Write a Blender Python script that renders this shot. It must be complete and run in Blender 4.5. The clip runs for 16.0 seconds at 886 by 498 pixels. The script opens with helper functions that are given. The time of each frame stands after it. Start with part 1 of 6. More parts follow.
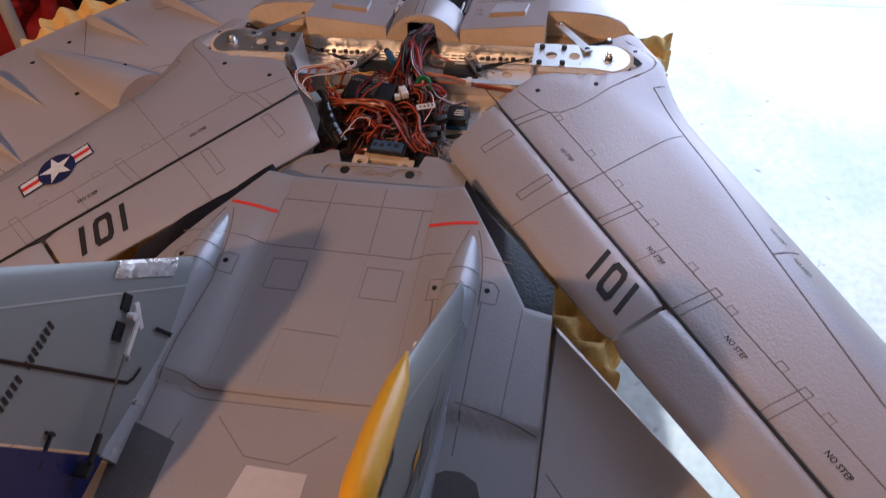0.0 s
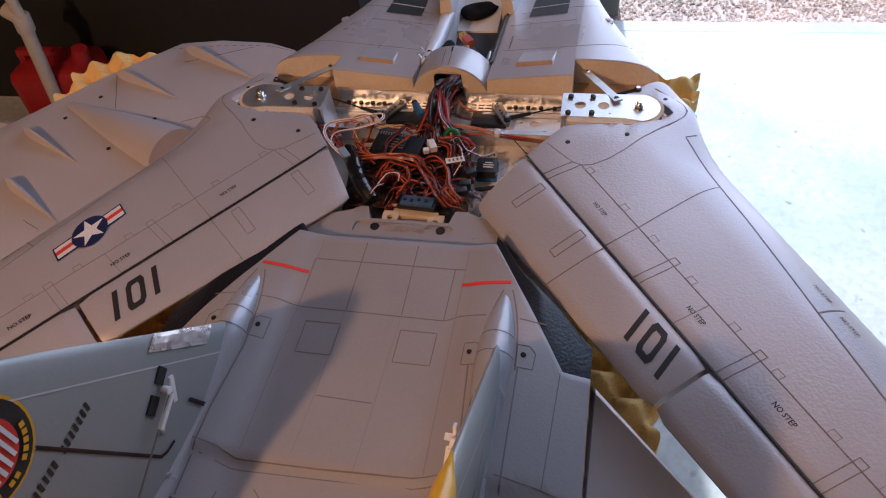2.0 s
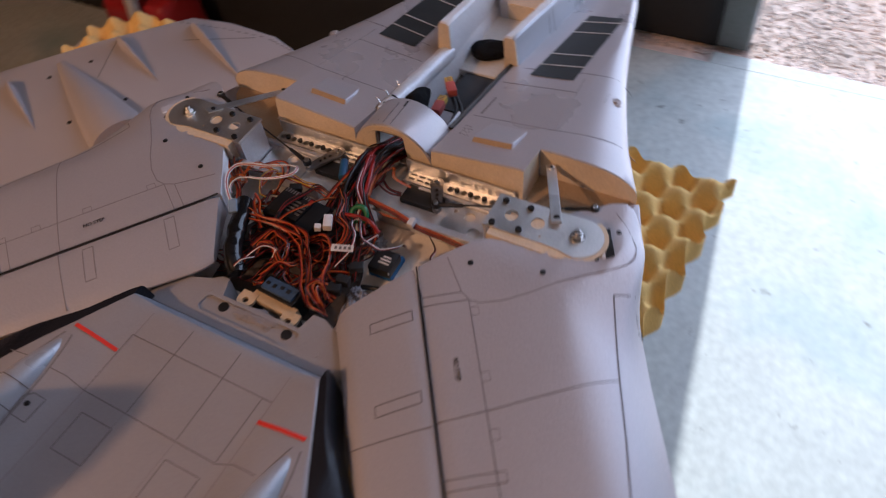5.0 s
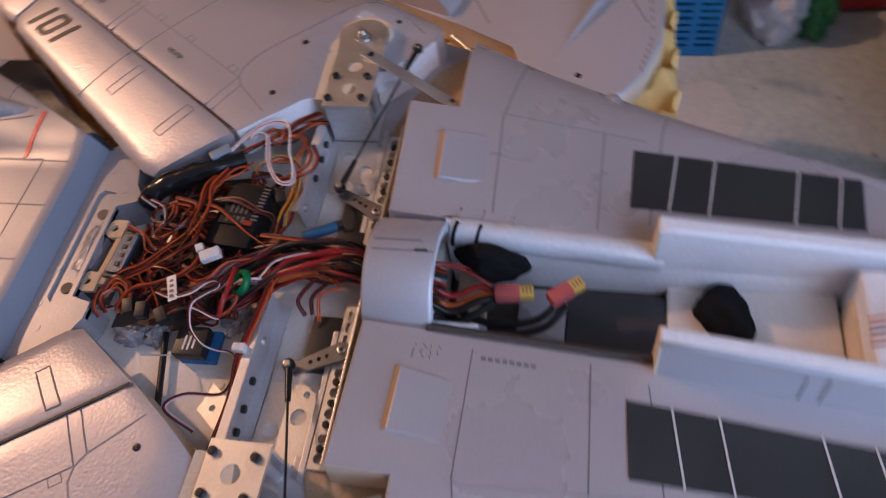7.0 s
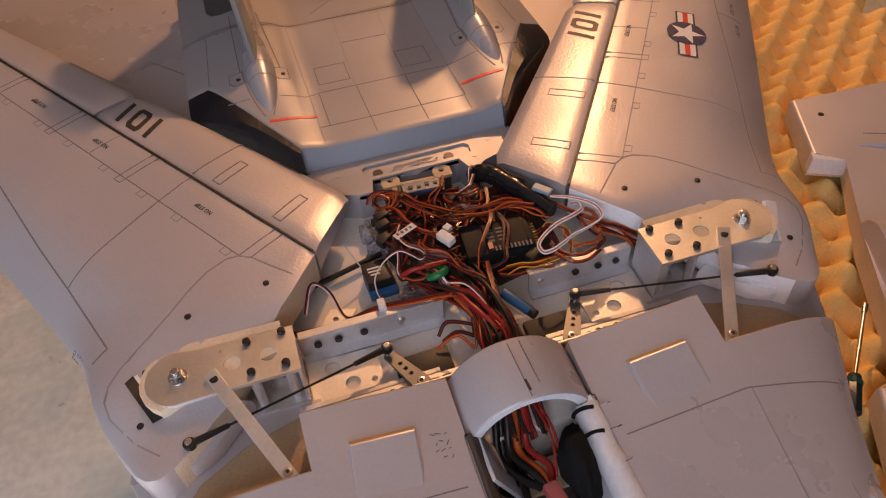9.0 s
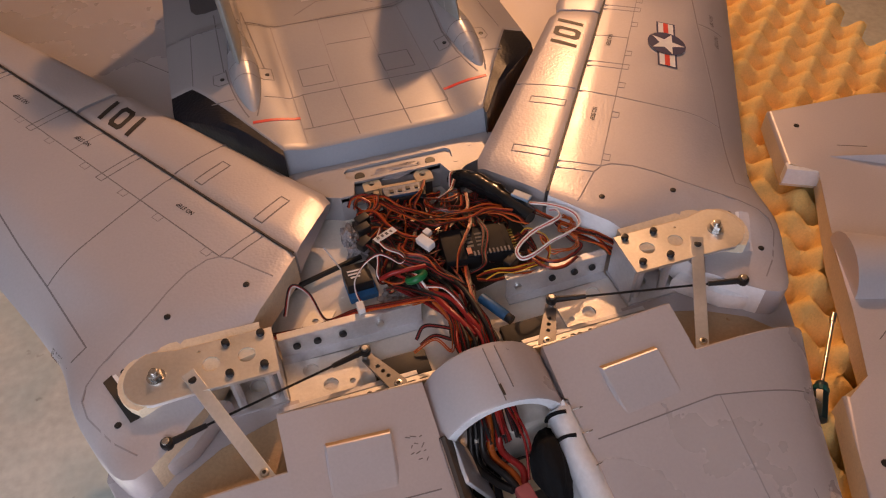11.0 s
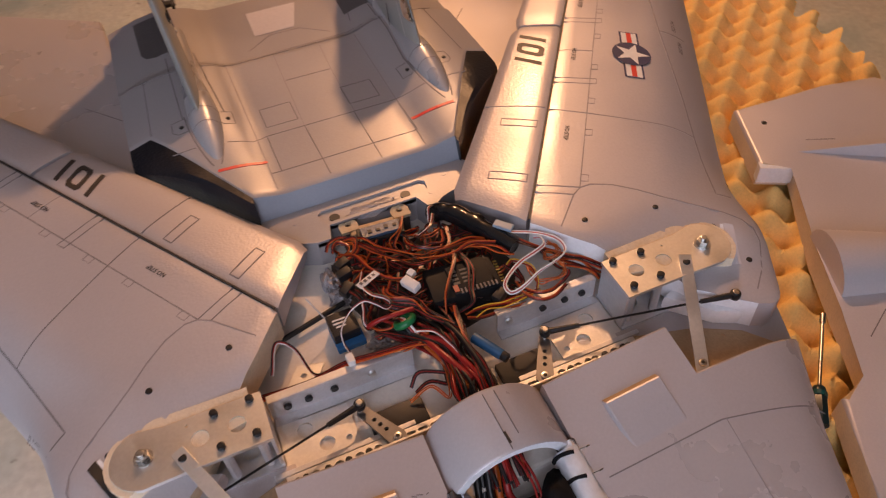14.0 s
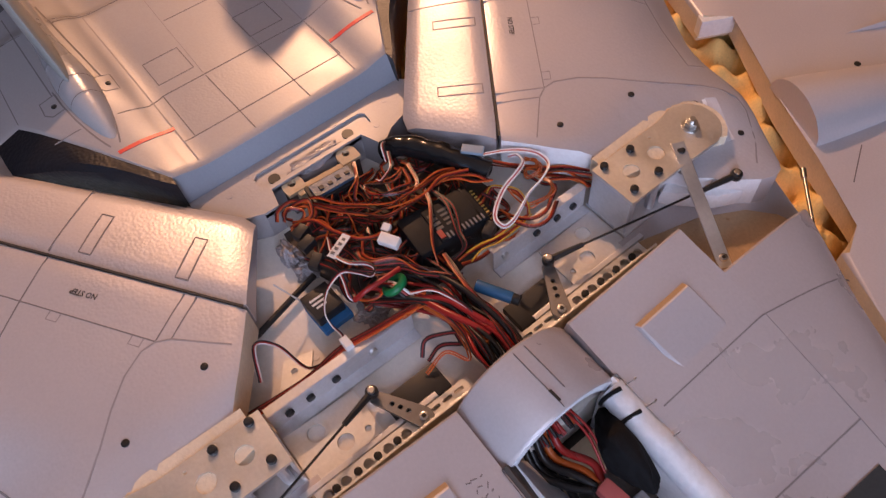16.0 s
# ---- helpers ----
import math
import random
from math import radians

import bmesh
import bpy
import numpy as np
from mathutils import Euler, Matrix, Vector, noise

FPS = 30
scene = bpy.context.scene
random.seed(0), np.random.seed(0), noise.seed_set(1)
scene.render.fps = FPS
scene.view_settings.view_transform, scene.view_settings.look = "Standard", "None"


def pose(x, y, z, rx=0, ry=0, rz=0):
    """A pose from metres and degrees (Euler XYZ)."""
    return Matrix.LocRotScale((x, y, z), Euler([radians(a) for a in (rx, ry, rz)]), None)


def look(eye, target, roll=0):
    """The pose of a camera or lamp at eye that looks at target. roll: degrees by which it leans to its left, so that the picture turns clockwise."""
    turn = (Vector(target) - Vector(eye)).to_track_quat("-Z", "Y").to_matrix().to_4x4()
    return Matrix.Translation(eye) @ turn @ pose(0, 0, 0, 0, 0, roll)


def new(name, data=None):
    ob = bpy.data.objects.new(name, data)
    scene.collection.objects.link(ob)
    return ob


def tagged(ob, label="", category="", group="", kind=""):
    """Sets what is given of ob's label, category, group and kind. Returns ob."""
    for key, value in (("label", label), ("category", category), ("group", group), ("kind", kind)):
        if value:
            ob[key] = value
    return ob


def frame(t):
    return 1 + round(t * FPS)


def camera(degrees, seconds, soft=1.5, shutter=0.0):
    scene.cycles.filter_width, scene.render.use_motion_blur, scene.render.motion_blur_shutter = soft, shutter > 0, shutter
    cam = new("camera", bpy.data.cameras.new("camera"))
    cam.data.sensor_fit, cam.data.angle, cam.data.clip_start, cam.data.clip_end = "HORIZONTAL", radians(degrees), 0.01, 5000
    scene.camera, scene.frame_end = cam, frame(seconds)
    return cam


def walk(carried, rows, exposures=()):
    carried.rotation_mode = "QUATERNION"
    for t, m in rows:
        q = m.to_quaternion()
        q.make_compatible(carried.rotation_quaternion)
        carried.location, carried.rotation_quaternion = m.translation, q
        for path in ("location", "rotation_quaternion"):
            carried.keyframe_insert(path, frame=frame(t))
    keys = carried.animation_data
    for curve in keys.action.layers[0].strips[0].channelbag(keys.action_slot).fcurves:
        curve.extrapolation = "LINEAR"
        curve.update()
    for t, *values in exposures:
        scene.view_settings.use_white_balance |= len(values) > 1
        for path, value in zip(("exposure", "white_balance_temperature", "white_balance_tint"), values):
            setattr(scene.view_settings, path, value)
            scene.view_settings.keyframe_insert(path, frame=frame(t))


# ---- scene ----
cam = camera(63.1, 16.0, soft=1.15, shutter=0.5)
PATH = [
    (0, (0.201, -0.666, 0.495), (-0.15, 0.543, -1.058), -7.1),
    (0.5, (0.193, -0.649, 0.51), (-0.143, 0.584, -1.029), -6.0),
    (1, (0.191, -0.645, 0.509), (-0.178, 0.607, -1.007), -7.2),
    (1.5, (0.188, -0.647, 0.509), (-0.216, 0.612, -0.991), -8.5),
    (2, (0.188, -0.639, 0.509), (-0.23, 0.612, -0.994), -9.8),
    (2.5, (0.18, -0.641, 0.509), (-0.212, 0.635, -0.98), -7.7),
    (3, (0.178, -0.644, 0.504), (-0.213, 0.631, -0.987), -6.3),
    (3.5, (0.178, -0.638, 0.5), (-0.22, 0.617, -1.006), -6.3),
    (4, (0.212, -0.612, 0.497), (-0.196, 0.64, -1.008), -7.5),
    (4.2, (0.239, -0.59, 0.496), (-0.168, 0.663, -1.009), -7.7),
    (6.3, (0.434, 0.02, 0.436), (-0.739, 0.186, -1.175), -10.7),
    (6.4, (0.426, 0.041, 0.428), (-0.754, 0.152, -1.183), -11.1),
    (6.5, (0.407, 0.078, 0.411), (-0.78, 0.074, -1.199), -13.3),
    (7, (0.252, 0.198, 0.41), (-0.802, -0.187, -1.245), -13.5),
    (7.5, (0.184, 0.21, 0.404), (-0.65, -0.569, -1.239), -15.2),
    (8, (0.122, 0.283, 0.403), (-0.434, -0.809, -1.177), -11.1),
    (8.5, (0.108, 0.316, 0.407), (-0.259, -0.957, -1.091), -6.1),
    (9, (0.111, 0.324, 0.413), (-0.238, -1.005, -1.04), -4.2),
    (11.5, (0.105, 0.328, 0.424), (-0.291, -0.976, -1.04), -1.5),
    (12, (0.103, 0.336, 0.429), (-0.297, -0.963, -1.037), -1.3),
    (12.5, (0.107, 0.34, 0.44), (-0.286, -0.966, -1.023), -2.1),
    (13, (0.099, 0.338, 0.44), (-0.278, -0.987, -1.009), -2.8),
    (13.5, (0.111, 0.328, 0.44), (-0.28, -0.997, -1.006), -3.7),
    (14, (0.108, 0.29, 0.432), (-0.366, -0.99, -1.03), -4.2),
    (14.5, (0.115, 0.232, 0.419), (-0.425, -0.91, -1.132), -3.3),
    (15, (0.129, 0.172, 0.411), (-0.45, -0.856, -1.204), -4.6),
    (15.5, (0.131, 0.172, 0.414), (-0.475, -0.751, -1.254), -4.9),
    (16, (0.125, 0.189, 0.407), (-0.461, -0.737, -1.266), -7.2),
]
walk(cam, [(t, look(e, g, r)) for t, e, g, r in PATH], [(0, -0.17, 5300, 10), (4.2, -0.27, 5400, 10), (6.5, -0.36, 5450, 9), (7.0, -0.05, 5150, 12), (7.5, -0.08, 5450, 14), (8.0, -0.16, 6150, 14), (8.5, -0.06, 6700, 14), (12.5, -0.03, 6650, 13), (14.0, 0.07, 6500, 14), (15.0, 0.23, 6050, 16), (16, 0.32, 5750, 16)])

# ---- light ----
world = bpy.data.worlds.new("world")
scene.world = world
world.use_nodes = True
wn = world.node_tree.nodes
sky = wn.new("ShaderNodeTexSky")
sky.sky_type = "NISHITA"
sky.sun_disc = False
sky.sun_elevation = radians(55)
sky.sun_rotation = radians(-2)
world.node_tree.links.new(sky.outputs[0], wn["Background"].inputs[0])
wn["Background"].inputs[1].default_value = 0.15

sun = new("sun", bpy.data.lights.new("sun", "SUN"))
sun.data.energy = 4.0
sun.data.angle = radians(0.6)
sun.data.color = (1.0, 0.95, 0.88)
sun.matrix_world = look((-0.8, 6, 8.6), (0, 0, 0))

# warm bulb hanging behind the tail
bulb = new("warm_bulb", bpy.data.lights.new("warm_bulb", "POINT"))
bulb.data.energy = 88
bulb.data.color = (1.0, 0.50, 0.23)
bulb.data.shadow_soft_size = 0.034
bulb.location = (-0.62, -1.60, 1.25)

# sky light that comes in through the open garage door
door_sky = new("door_daylight", bpy.data.lights.new("door_daylight", "AREA"))
door_sky.data.shape = "RECTANGLE"
door_sky.data.size, door_sky.data.size_y = 1.2, 2.25
door_sky.data.energy = 22.5
door_sky.data.color = (0.86, 0.87, 1.0)
door_sky.matrix_world = look((0.74, 1.18, 0.45), (0.74, -1.0, 0.1))

# ---- materials ----
def mat(name, col, rough=0.5, metal=0.0, bump=0.0, scale=200.0, vary=0.08, big=12.0, spec=0.5, coat=0.0, dist=0.001, detail=4.0, emit=0.0):
    m = bpy.data.materials.new(name)
    m.use_nodes = True
    nt = m.node_tree
    b = nt.nodes["Principled BSDF"]
    b.inputs["Roughness"].default_value = rough
    b.inputs["Metallic"].default_value = metal
    b.inputs["Specular IOR Level"].default_value = spec
    b.inputs["Coat Weight"].default_value = coat
    tc = nt.nodes.new("ShaderNodeTexCoord")
    n1 = nt.nodes.new("ShaderNodeTexNoise")
    n1.inputs["Scale"].default_value = big
    n1.inputs["Detail"].default_value = 6
    n2 = nt.nodes.new("ShaderNodeTexNoise")
    n2.inputs["Scale"].default_value = scale
    n2.inputs["Detail"].default_value = detail
    for n in (n1, n2):
        nt.links.new(tc.outputs["Object"], n.inputs["Vector"])
    add = nt.nodes.new("ShaderNodeMath")
    add.operation = "ADD"
    nt.links.new(n1.outputs["Fac"], add.inputs[0])
    nt.links.new(n2.outputs["Fac"], add.inputs[1])
    ramp = nt.nodes.new("ShaderNodeMapRange")
    ramp.inputs["From Min"].default_value = 0.6
    ramp.inputs["From Max"].default_value = 1.4
    ramp.inputs["To Min"].default_value = 1 - vary
    ramp.inputs["To Max"].default_value = 1 + vary
    nt.links.new(add.outputs[0], ramp.inputs["Value"])
    mul = nt.nodes.new("ShaderNodeVectorMath")
    mul.operation = "SCALE"
    mul.inputs[0].default_value = col
    nt.links.new(ramp.outputs[0], mul.inputs["Scale"])
    nt.links.new(mul.outputs[0], b.inputs["Base Color"])
    rr = nt.nodes.new("ShaderNodeMapRange")
    rr.inputs["From Min"].default_value = 0.3
    rr.inputs["From Max"].default_value = 0.7
    rr.inputs["To Min"].default_value = max(0.03, rough - 0.08)
    rr.inputs["To Max"].default_value = min(1, rough + 0.08)
    nt.links.new(n1.outputs["Fac"], rr.inputs["Value"])
    nt.links.new(rr.outputs[0], b.inputs["Roughness"])
    if bump:
        bp = nt.nodes.new("ShaderNodeBump")
        bp.inputs["Strength"].default_value = bump
        bp.inputs["Distance"].default_value = dist
        nt.links.new(n2.outputs["Fac"], bp.inputs["Height"])
        nt.links.new(bp.outputs[0], b.inputs["Normal"])
    if emit:
        b.inputs["Emission Color"].default_value = (*col, 1)
        b.inputs["Emission Strength"].default_value = emit
    return m


def foam_paint(name, col, rough, cells, strength, dist, vary=0.06, metal=0.22):
    """Sprayed paint over moulded bead foam: the beads show as soft cells."""
    m = mat(name, col, rough, metal, 0.0, 500, vary, 9, 0.5)
    nt = m.node_tree
    b = nt.nodes["Principled BSDF"]
    tc = nt.nodes["Texture Coordinate"]
    vo = nt.nodes.new("ShaderNodeTexVoronoi")
    vo.feature = "SMOOTH_F1"
    vo.inputs["Scale"].default_value = cells
    vo.inputs["Smoothness"].default_value = 0.6
    nz = nt.nodes.new("ShaderNodeTexNoise")
    nz.inputs["Scale"].default_value = 7
    nz.inputs["Detail"].default_value = 3
    mr = nt.nodes.new("ShaderNodeMapRange")
    mr.inputs["From Min"].default_value = 0.35
    mr.inputs["From Max"].default_value = 0.65
    mr.inputs["To Min"].default_value = strength * 0.3
    mr.inputs["To Max"].default_value = strength
    nt.links.new(tc.outputs["Object"], vo.inputs["Vector"])
    nt.links.new(tc.outputs["Object"], nz.inputs["Vector"])
    nt.links.new(nz.outputs["Fac"], mr.inputs["Value"])
    bp = nt.nodes.new("ShaderNodeBump")
    bp.invert = True
    bp.inputs["Distance"].default_value = dist
    nt.links.new(mr.outputs[0], bp.inputs["Strength"])
    nt.links.new(vo.outputs["Distance"], bp.inputs["Height"])
    nt.links.new(bp.outputs[0], b.inputs["Normal"])
    return m


M_GREY = foam_paint("grey_foam_paint", (0.50, 0.465, 0.475), 0.31, 420, 0.07, 0.0008)
M_WING = foam_paint("wing_foam_paint", (0.50, 0.465, 0.475), 0.36, 420, 0.20, 0.0008, metal=0.24)
M_REAR = foam_paint("rear_body_paint", (0.35, 0.33, 0.335), 0.40, 480, 0.12, 0.0007, metal=0.07)
M_RAMP = foam_paint("ramp_blue_grey_paint", (0.28, 0.295, 0.335), 0.34, 420, 0.12, 0.0008, metal=0.05)
M_BLUE = foam_paint("blue_grey_paint", (0.43, 0.43, 0.455), 0.31, 420, 0.2, 0.0008)
M_BLACK = foam_paint("black_foam_paint", (0.013, 0.013, 0.017), 0.40, 360, 0.45, 0.0009, metal=0.0)
M_BLACK.node_tree.nodes["Principled BSDF"].inputs["Specular IOR Level"].default_value = 0.3
M_RAW = mat("raw_foam", (0.72, 0.60, 0.44), 0.8, 0, 0.5, 420, 0.12, 30)
M_RAWD = mat("oversprayed_raw_foam", (0.43, 0.31, 0.19), 0.75, 0, 0.4, 420, 0.15, 30)
M_WHITEFOAM = mat("white_foam", (0.86, 0.86, 0.88), 0.55, 0, 0.5, 300, 0.08, 25)
M_PANEL = mat("black_panel_paint", (0.035, 0.037, 0.037), 0.5, 0, 0.2, 400, 0.15, 20)
M_LINE = mat("panel_line_ink", (0.20, 0.18, 0.18), 0.7)
M_SCORCH = mat("scorched_paint", (0.10, 0.09, 0.09), 0.55, 0, 0.2, 400, 0.2, 30)
M_TAPEP = mat("pale_tape", (0.56, 0.53, 0.55), 0.45)
# bay foam with the shade of the bay put into its near-black colour
M_BAY = mat("shade_dark_bay_foam", (0.07, 0.055, 0.045), 0.7, 0, 0.4, 300, 0.2, 25)
M_TEALD = mat("dark_teal_plastic", (0.012, 0.03, 0.035), 0.35)
M_BAYW = mat("cream_foam", (0.74, 0.69, 0.63), 0.42, 0, 0.3, 300, 0.08, 25)
M_ARM = mat("dark_anodised_metal", (0.30, 0.29, 0.29), 0.35, 0.9)
M_FIN = foam_paint("fin_grey_paint", (0.33, 0.345, 0.335), 0.38, 420, 0.1, 0.0006)
M_SPARE = foam_paint("spare_grey_paint", (0.62, 0.575, 0.585), 0.36, 420, 0.12, 0.0006)
M_SILV = mat("silver_sprayed_foam", (0.72, 0.74, 0.78), 0.36, 0.12, 0.5, 260, 0.12, 30)
M_LINE2 = mat("faint_line_tone", (0.30, 0.27, 0.27), 0.6)
M_PALE = mat("pale_line_paint", (0.62, 0.60, 0.58), 0.5)
M_INK = mat("black_decal", (0.025, 0.022, 0.022), 0.5)
M_LABEL = mat("worn_label_print", (0.12, 0.10, 0.08), 0.6)
M_INK2 = mat("faded_decal", (0.16, 0.14, 0.135), 0.55)
M_RED = mat("red_decal", (0.72, 0.045, 0.03), 0.4)
M_NAVY = mat("navy_decal", (0.02, 0.025, 0.09), 0.45)
M_WHITE = mat("white_decal", (0.80, 0.78, 0.76), 0.45)
M_YELLOW = mat("yellow_paint", (0.80, 0.40, 0.012), 0.36, 0, 0.0, 300, 0.06, 14, 0.35)
M_RUDDER = mat("dark_blue_paint", (0.015, 0.02, 0.10), 0.3, 0, 0.1, 400, 0.1, 14)
M_ALU = mat("brushed_aluminium", (0.80, 0.79, 0.77), 0.42, 0.94, 0.15, 350, 0.08, 30)
M_ALUD = mat("dull_aluminium", (0.70, 0.70, 0.72), 0.5, 0.8, 0.15, 350, 0.10, 30)
M_STEEL = mat("steel", (0.70, 0.69, 0.67), 0.28, 1.0)
M_BOLT = mat("black_bolt_steel", (0.035, 0.035, 0.037), 0.35, 0.6)
M_PLASTIC = mat("black_plastic", (0.014, 0.014, 0.015), 0.5, 0, 0.1, 300, 0.1)
M_SHRINK = mat("black_shrink_tube", (0.012, 0.012, 0.013), 0.18)
M_ORANGE = mat("orange_wire", (0.50, 0.105, 0.016), 0.34)
M_WRED = mat("red_wire", (0.30, 0.018, 0.015), 0.32)
M_BROWN = mat("brown_wire", (0.050, 0.014, 0.009), 0.34)
M_WBLACK = mat("black_wire", (0.015, 0.013, 0.013), 0.4)
M_WWHITE = mat("white_wire", (0.74, 0.70, 0.67), 0.42)
M_WIREW = mat("clean_white_wire", (0.86, 0.85, 0.84), 0.4)
M_YWIRE = mat("yellow_wire", (0.65, 0.40, 0.03), 0.42)
M_GREEN = mat("green_ferrite", (0.01, 0.16, 0.05), 0.35)
M_BLUEP = mat("blue_plastic", (0.03, 0.115, 0.25), 0.38)
M_PAD = mat("blue_foam_pad", (0.030, 0.14, 0.34), 0.7, 0, 0.3, 300, 0.1, 30)
M_CONR = mat("pink_red_plastic", (0.50, 0.12, 0.11), 0.4)
M_CONY = mat("yellow_plastic", (0.66, 0.45, 0.10), 0.4)
M_WOOD = mat("plywood", (0.62, 0.47, 0.30), 0.6, 0, 0.3, 160, 0.12, 40)
M_CARBON = mat("carbon_tray", (0.045, 0.045, 0.048), 0.42, 0, 0.3, 600, 0.2, 60)
M_EGG = mat("yellow_foam", (0.93, 0.63, 0.23), 0.9, 0, 0.7, 420, 0.13, 12, 0.2)
M_FLOOR = mat("concrete", (0.60, 0.62, 0.575), 0.62, 0, 0.12, 60, 0.20, 5, 0.4, dist=0.002)
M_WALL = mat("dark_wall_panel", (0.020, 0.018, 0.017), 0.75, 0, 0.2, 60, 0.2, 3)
M_CEIL = mat("ceiling_board", (0.24, 0.235, 0.23), 0.8, 0, 0.2, 60, 0.1, 3)
M_JAMB = mat("door_jamb_paint", (0.22, 0.23, 0.22), 0.6, 0, 0.2, 80, 0.15, 8)
M_RUBBER = mat("tyre_rubber", (0.02, 0.02, 0.02), 0.7, 0, 0.3, 90, 0.2)
M_CANRED = mat("red_can_plastic", (0.42, 0.02, 0.02), 0.42, 0, 0.1, 90, 0.1)
M_POLE = mat("off_white_pole", (0.62, 0.58, 0.52), 0.5, 0, 0.1, 90, 0.1)
M_BASKET = mat("blue_basket_plastic", (0.02, 0.17, 0.42), 0.4)
M_GLUE = mat("smeared_glue", (0.30, 0.28, 0.29), 0.3, 0, 0.4, 160, 0.15, 60)
M_FABRIC = mat("black_fabric", (0.009, 0.009, 0.010), 0.9, 0, 0.5, 300, 0.2, 30, 0.15)
# raw foam in a darker, browner tone than M_RAW
M_FOOT = mat("brown_raw_foam", (0.42, 0.265, 0.14), 0.8, 0, 0.5, 300, 0.2, 30)
M_CASE = mat("receiver_black_plastic", (0.010, 0.010, 0.011), 0.6, 0, 0.1, 300, 0.1, 30, 0.25)
M_FLOORPATCH = mat("pale_floor_patch", (0.72, 0.69, 0.64), 0.6, 0, 0.2, 140, 0.12, 8)
M_CLOTH = mat("white_cloth", (0.62, 0.62, 0.66), 0.9, 0, 0.3, 60, 0.1)
M_DGREEN = mat("green_plastic", (0.02, 0.13, 0.04), 0.5)
M_TABLE = mat("table_top", (0.30, 0.27, 0.23), 0.6, 0, 0.1, 60, 0.1)
M_TAPE = mat("silver_foil_tape", (0.80, 0.79, 0.77), 0.28, 1.0, 0.9, 120, 0.1, 60, dist=0.002)
M_GRAVEL = mat("gravel_stone", (0.80, 0.66, 0.58), 0.85, 0, 0.4, 60, 0.25, 20)
M_TEAL = mat("teal_handle", (0.01, 0.09, 0.09), 0.35)

# ---- helpers of this scene ----
def thing(name, at, label, category, group="", kind=""):
    e = new(name)
    e.location = at
    e.empty_display_size = 0.05
    return tagged(e, label, category, group, kind)


def obj(name, verts, faces, material, parent=None, label="", smooth=False, mats=None, idx=None):
    me = bpy.data.meshes.new(name)
    me.from_pydata([tuple(v) for v in verts], [], [tuple(f) for f in faces])
    bm = bmesh.new()
    bm.from_mesh(me)
    bmesh.ops.recalc_face_normals(bm, faces=bm.faces)
    bm.to_mesh(me)
    bm.free()
    for m in (mats or [material]):
        me.materials.append(m)
    if idx is not None:
        me.polygons.foreach_set("material_index", idx)
    if smooth:
        me.polygons.foreach_set("use_smooth", [True] * len(me.polygons))
        me.set_sharp_from_angle(angle=radians(38))
    ob = new(name, me)
    if parent is not None:
        ob.parent = parent
        if parent.type == "EMPTY":
            ob.matrix_parent_inverse = parent.matrix_basis.inverted()
    if label:
        tagged(ob, label)
    return ob


def part(name, bm, material, parent=None, label="", smooth=False):
    """Links a bmesh, in world coordinates, as one mesh object."""
    me = bpy.data.meshes.new(name)
    bmesh.ops.recalc_face_normals(bm, faces=bm.faces)
    bm.to_mesh(me)
    bm.free()
    for m in (material if isinstance(material, (list, tuple)) else [material]):
        me.materials.append(m)
    if smooth:
        me.polygons.foreach_set("use_smooth", [True] * len(me.polygons))
        me.set_sharp_from_angle(angle=radians(38))
    ob = new(name, me)
    if parent is not None:
        ob.parent = parent
        if parent.type == "EMPTY":
            ob.matrix_parent_inverse = parent.matrix_basis.inverted()
    if label:
        tagged(ob, label)
    return ob


def shell(top, bot):
    """Verts and faces of a closed body between two equal grids of points."""
    n, k = len(top), len(top[0])
    verts = [p for row in top for p in row] + [p for row in bot for p in row]
    o = n * k
    f = []
    for i in range(n - 1):
        for j in range(k - 1):
            a = i * k + j
            f.append((a, a + 1, a + k + 1, a + k))
            f.append((o + a, o + a + k, o + a + k + 1, o + a + 1))
    for i in range(n - 1):
        for j in (0, k - 1):
            a = i * k + j
            f.append((a, a + k, o + a + k, o + a))
    for j in range(k - 1):
        for i in (0, n - 1):
            a = i * k + j
            f.append((a, a + 1, o + a + 1, o + a))
    return verts, f


def prism_bm(poly, z0, z1, bevel=0.0, seg=2):
    bm = bmesh.new()
    lo = [bm.verts.new((x, y, z0)) for x, y in poly]
    hi = [bm.verts.new((x, y, z1)) for x, y in poly]
    bm.faces.new(lo[::-1])
    bm.faces.new(hi)
    n = len(poly)
    for i in range(n):
        bm.faces.new((lo[i], lo[(i + 1) % n], hi[(i + 1) % n], hi[i]))
    if bevel:
        bmesh.ops.bevel(bm, geom=bm.edges[:], offset=bevel, segments=seg, affect="EDGES", profile=0.6)
    return bm


def box_bm(c, s, bevel=0.0, rot=(0, 0, 0), seg=2):
    bm = bmesh.new()
    bmesh.ops.create_cube(bm, size=1)
    bmesh.ops.scale(bm, vec=s, verts=bm.verts)
    if bevel:
        bmesh.ops.bevel(bm, geom=bm.edges[:], offset=bevel, segments=seg, affect="EDGES", profile=0.6)
    bm.transform(pose(*c, *rot))
    return bm


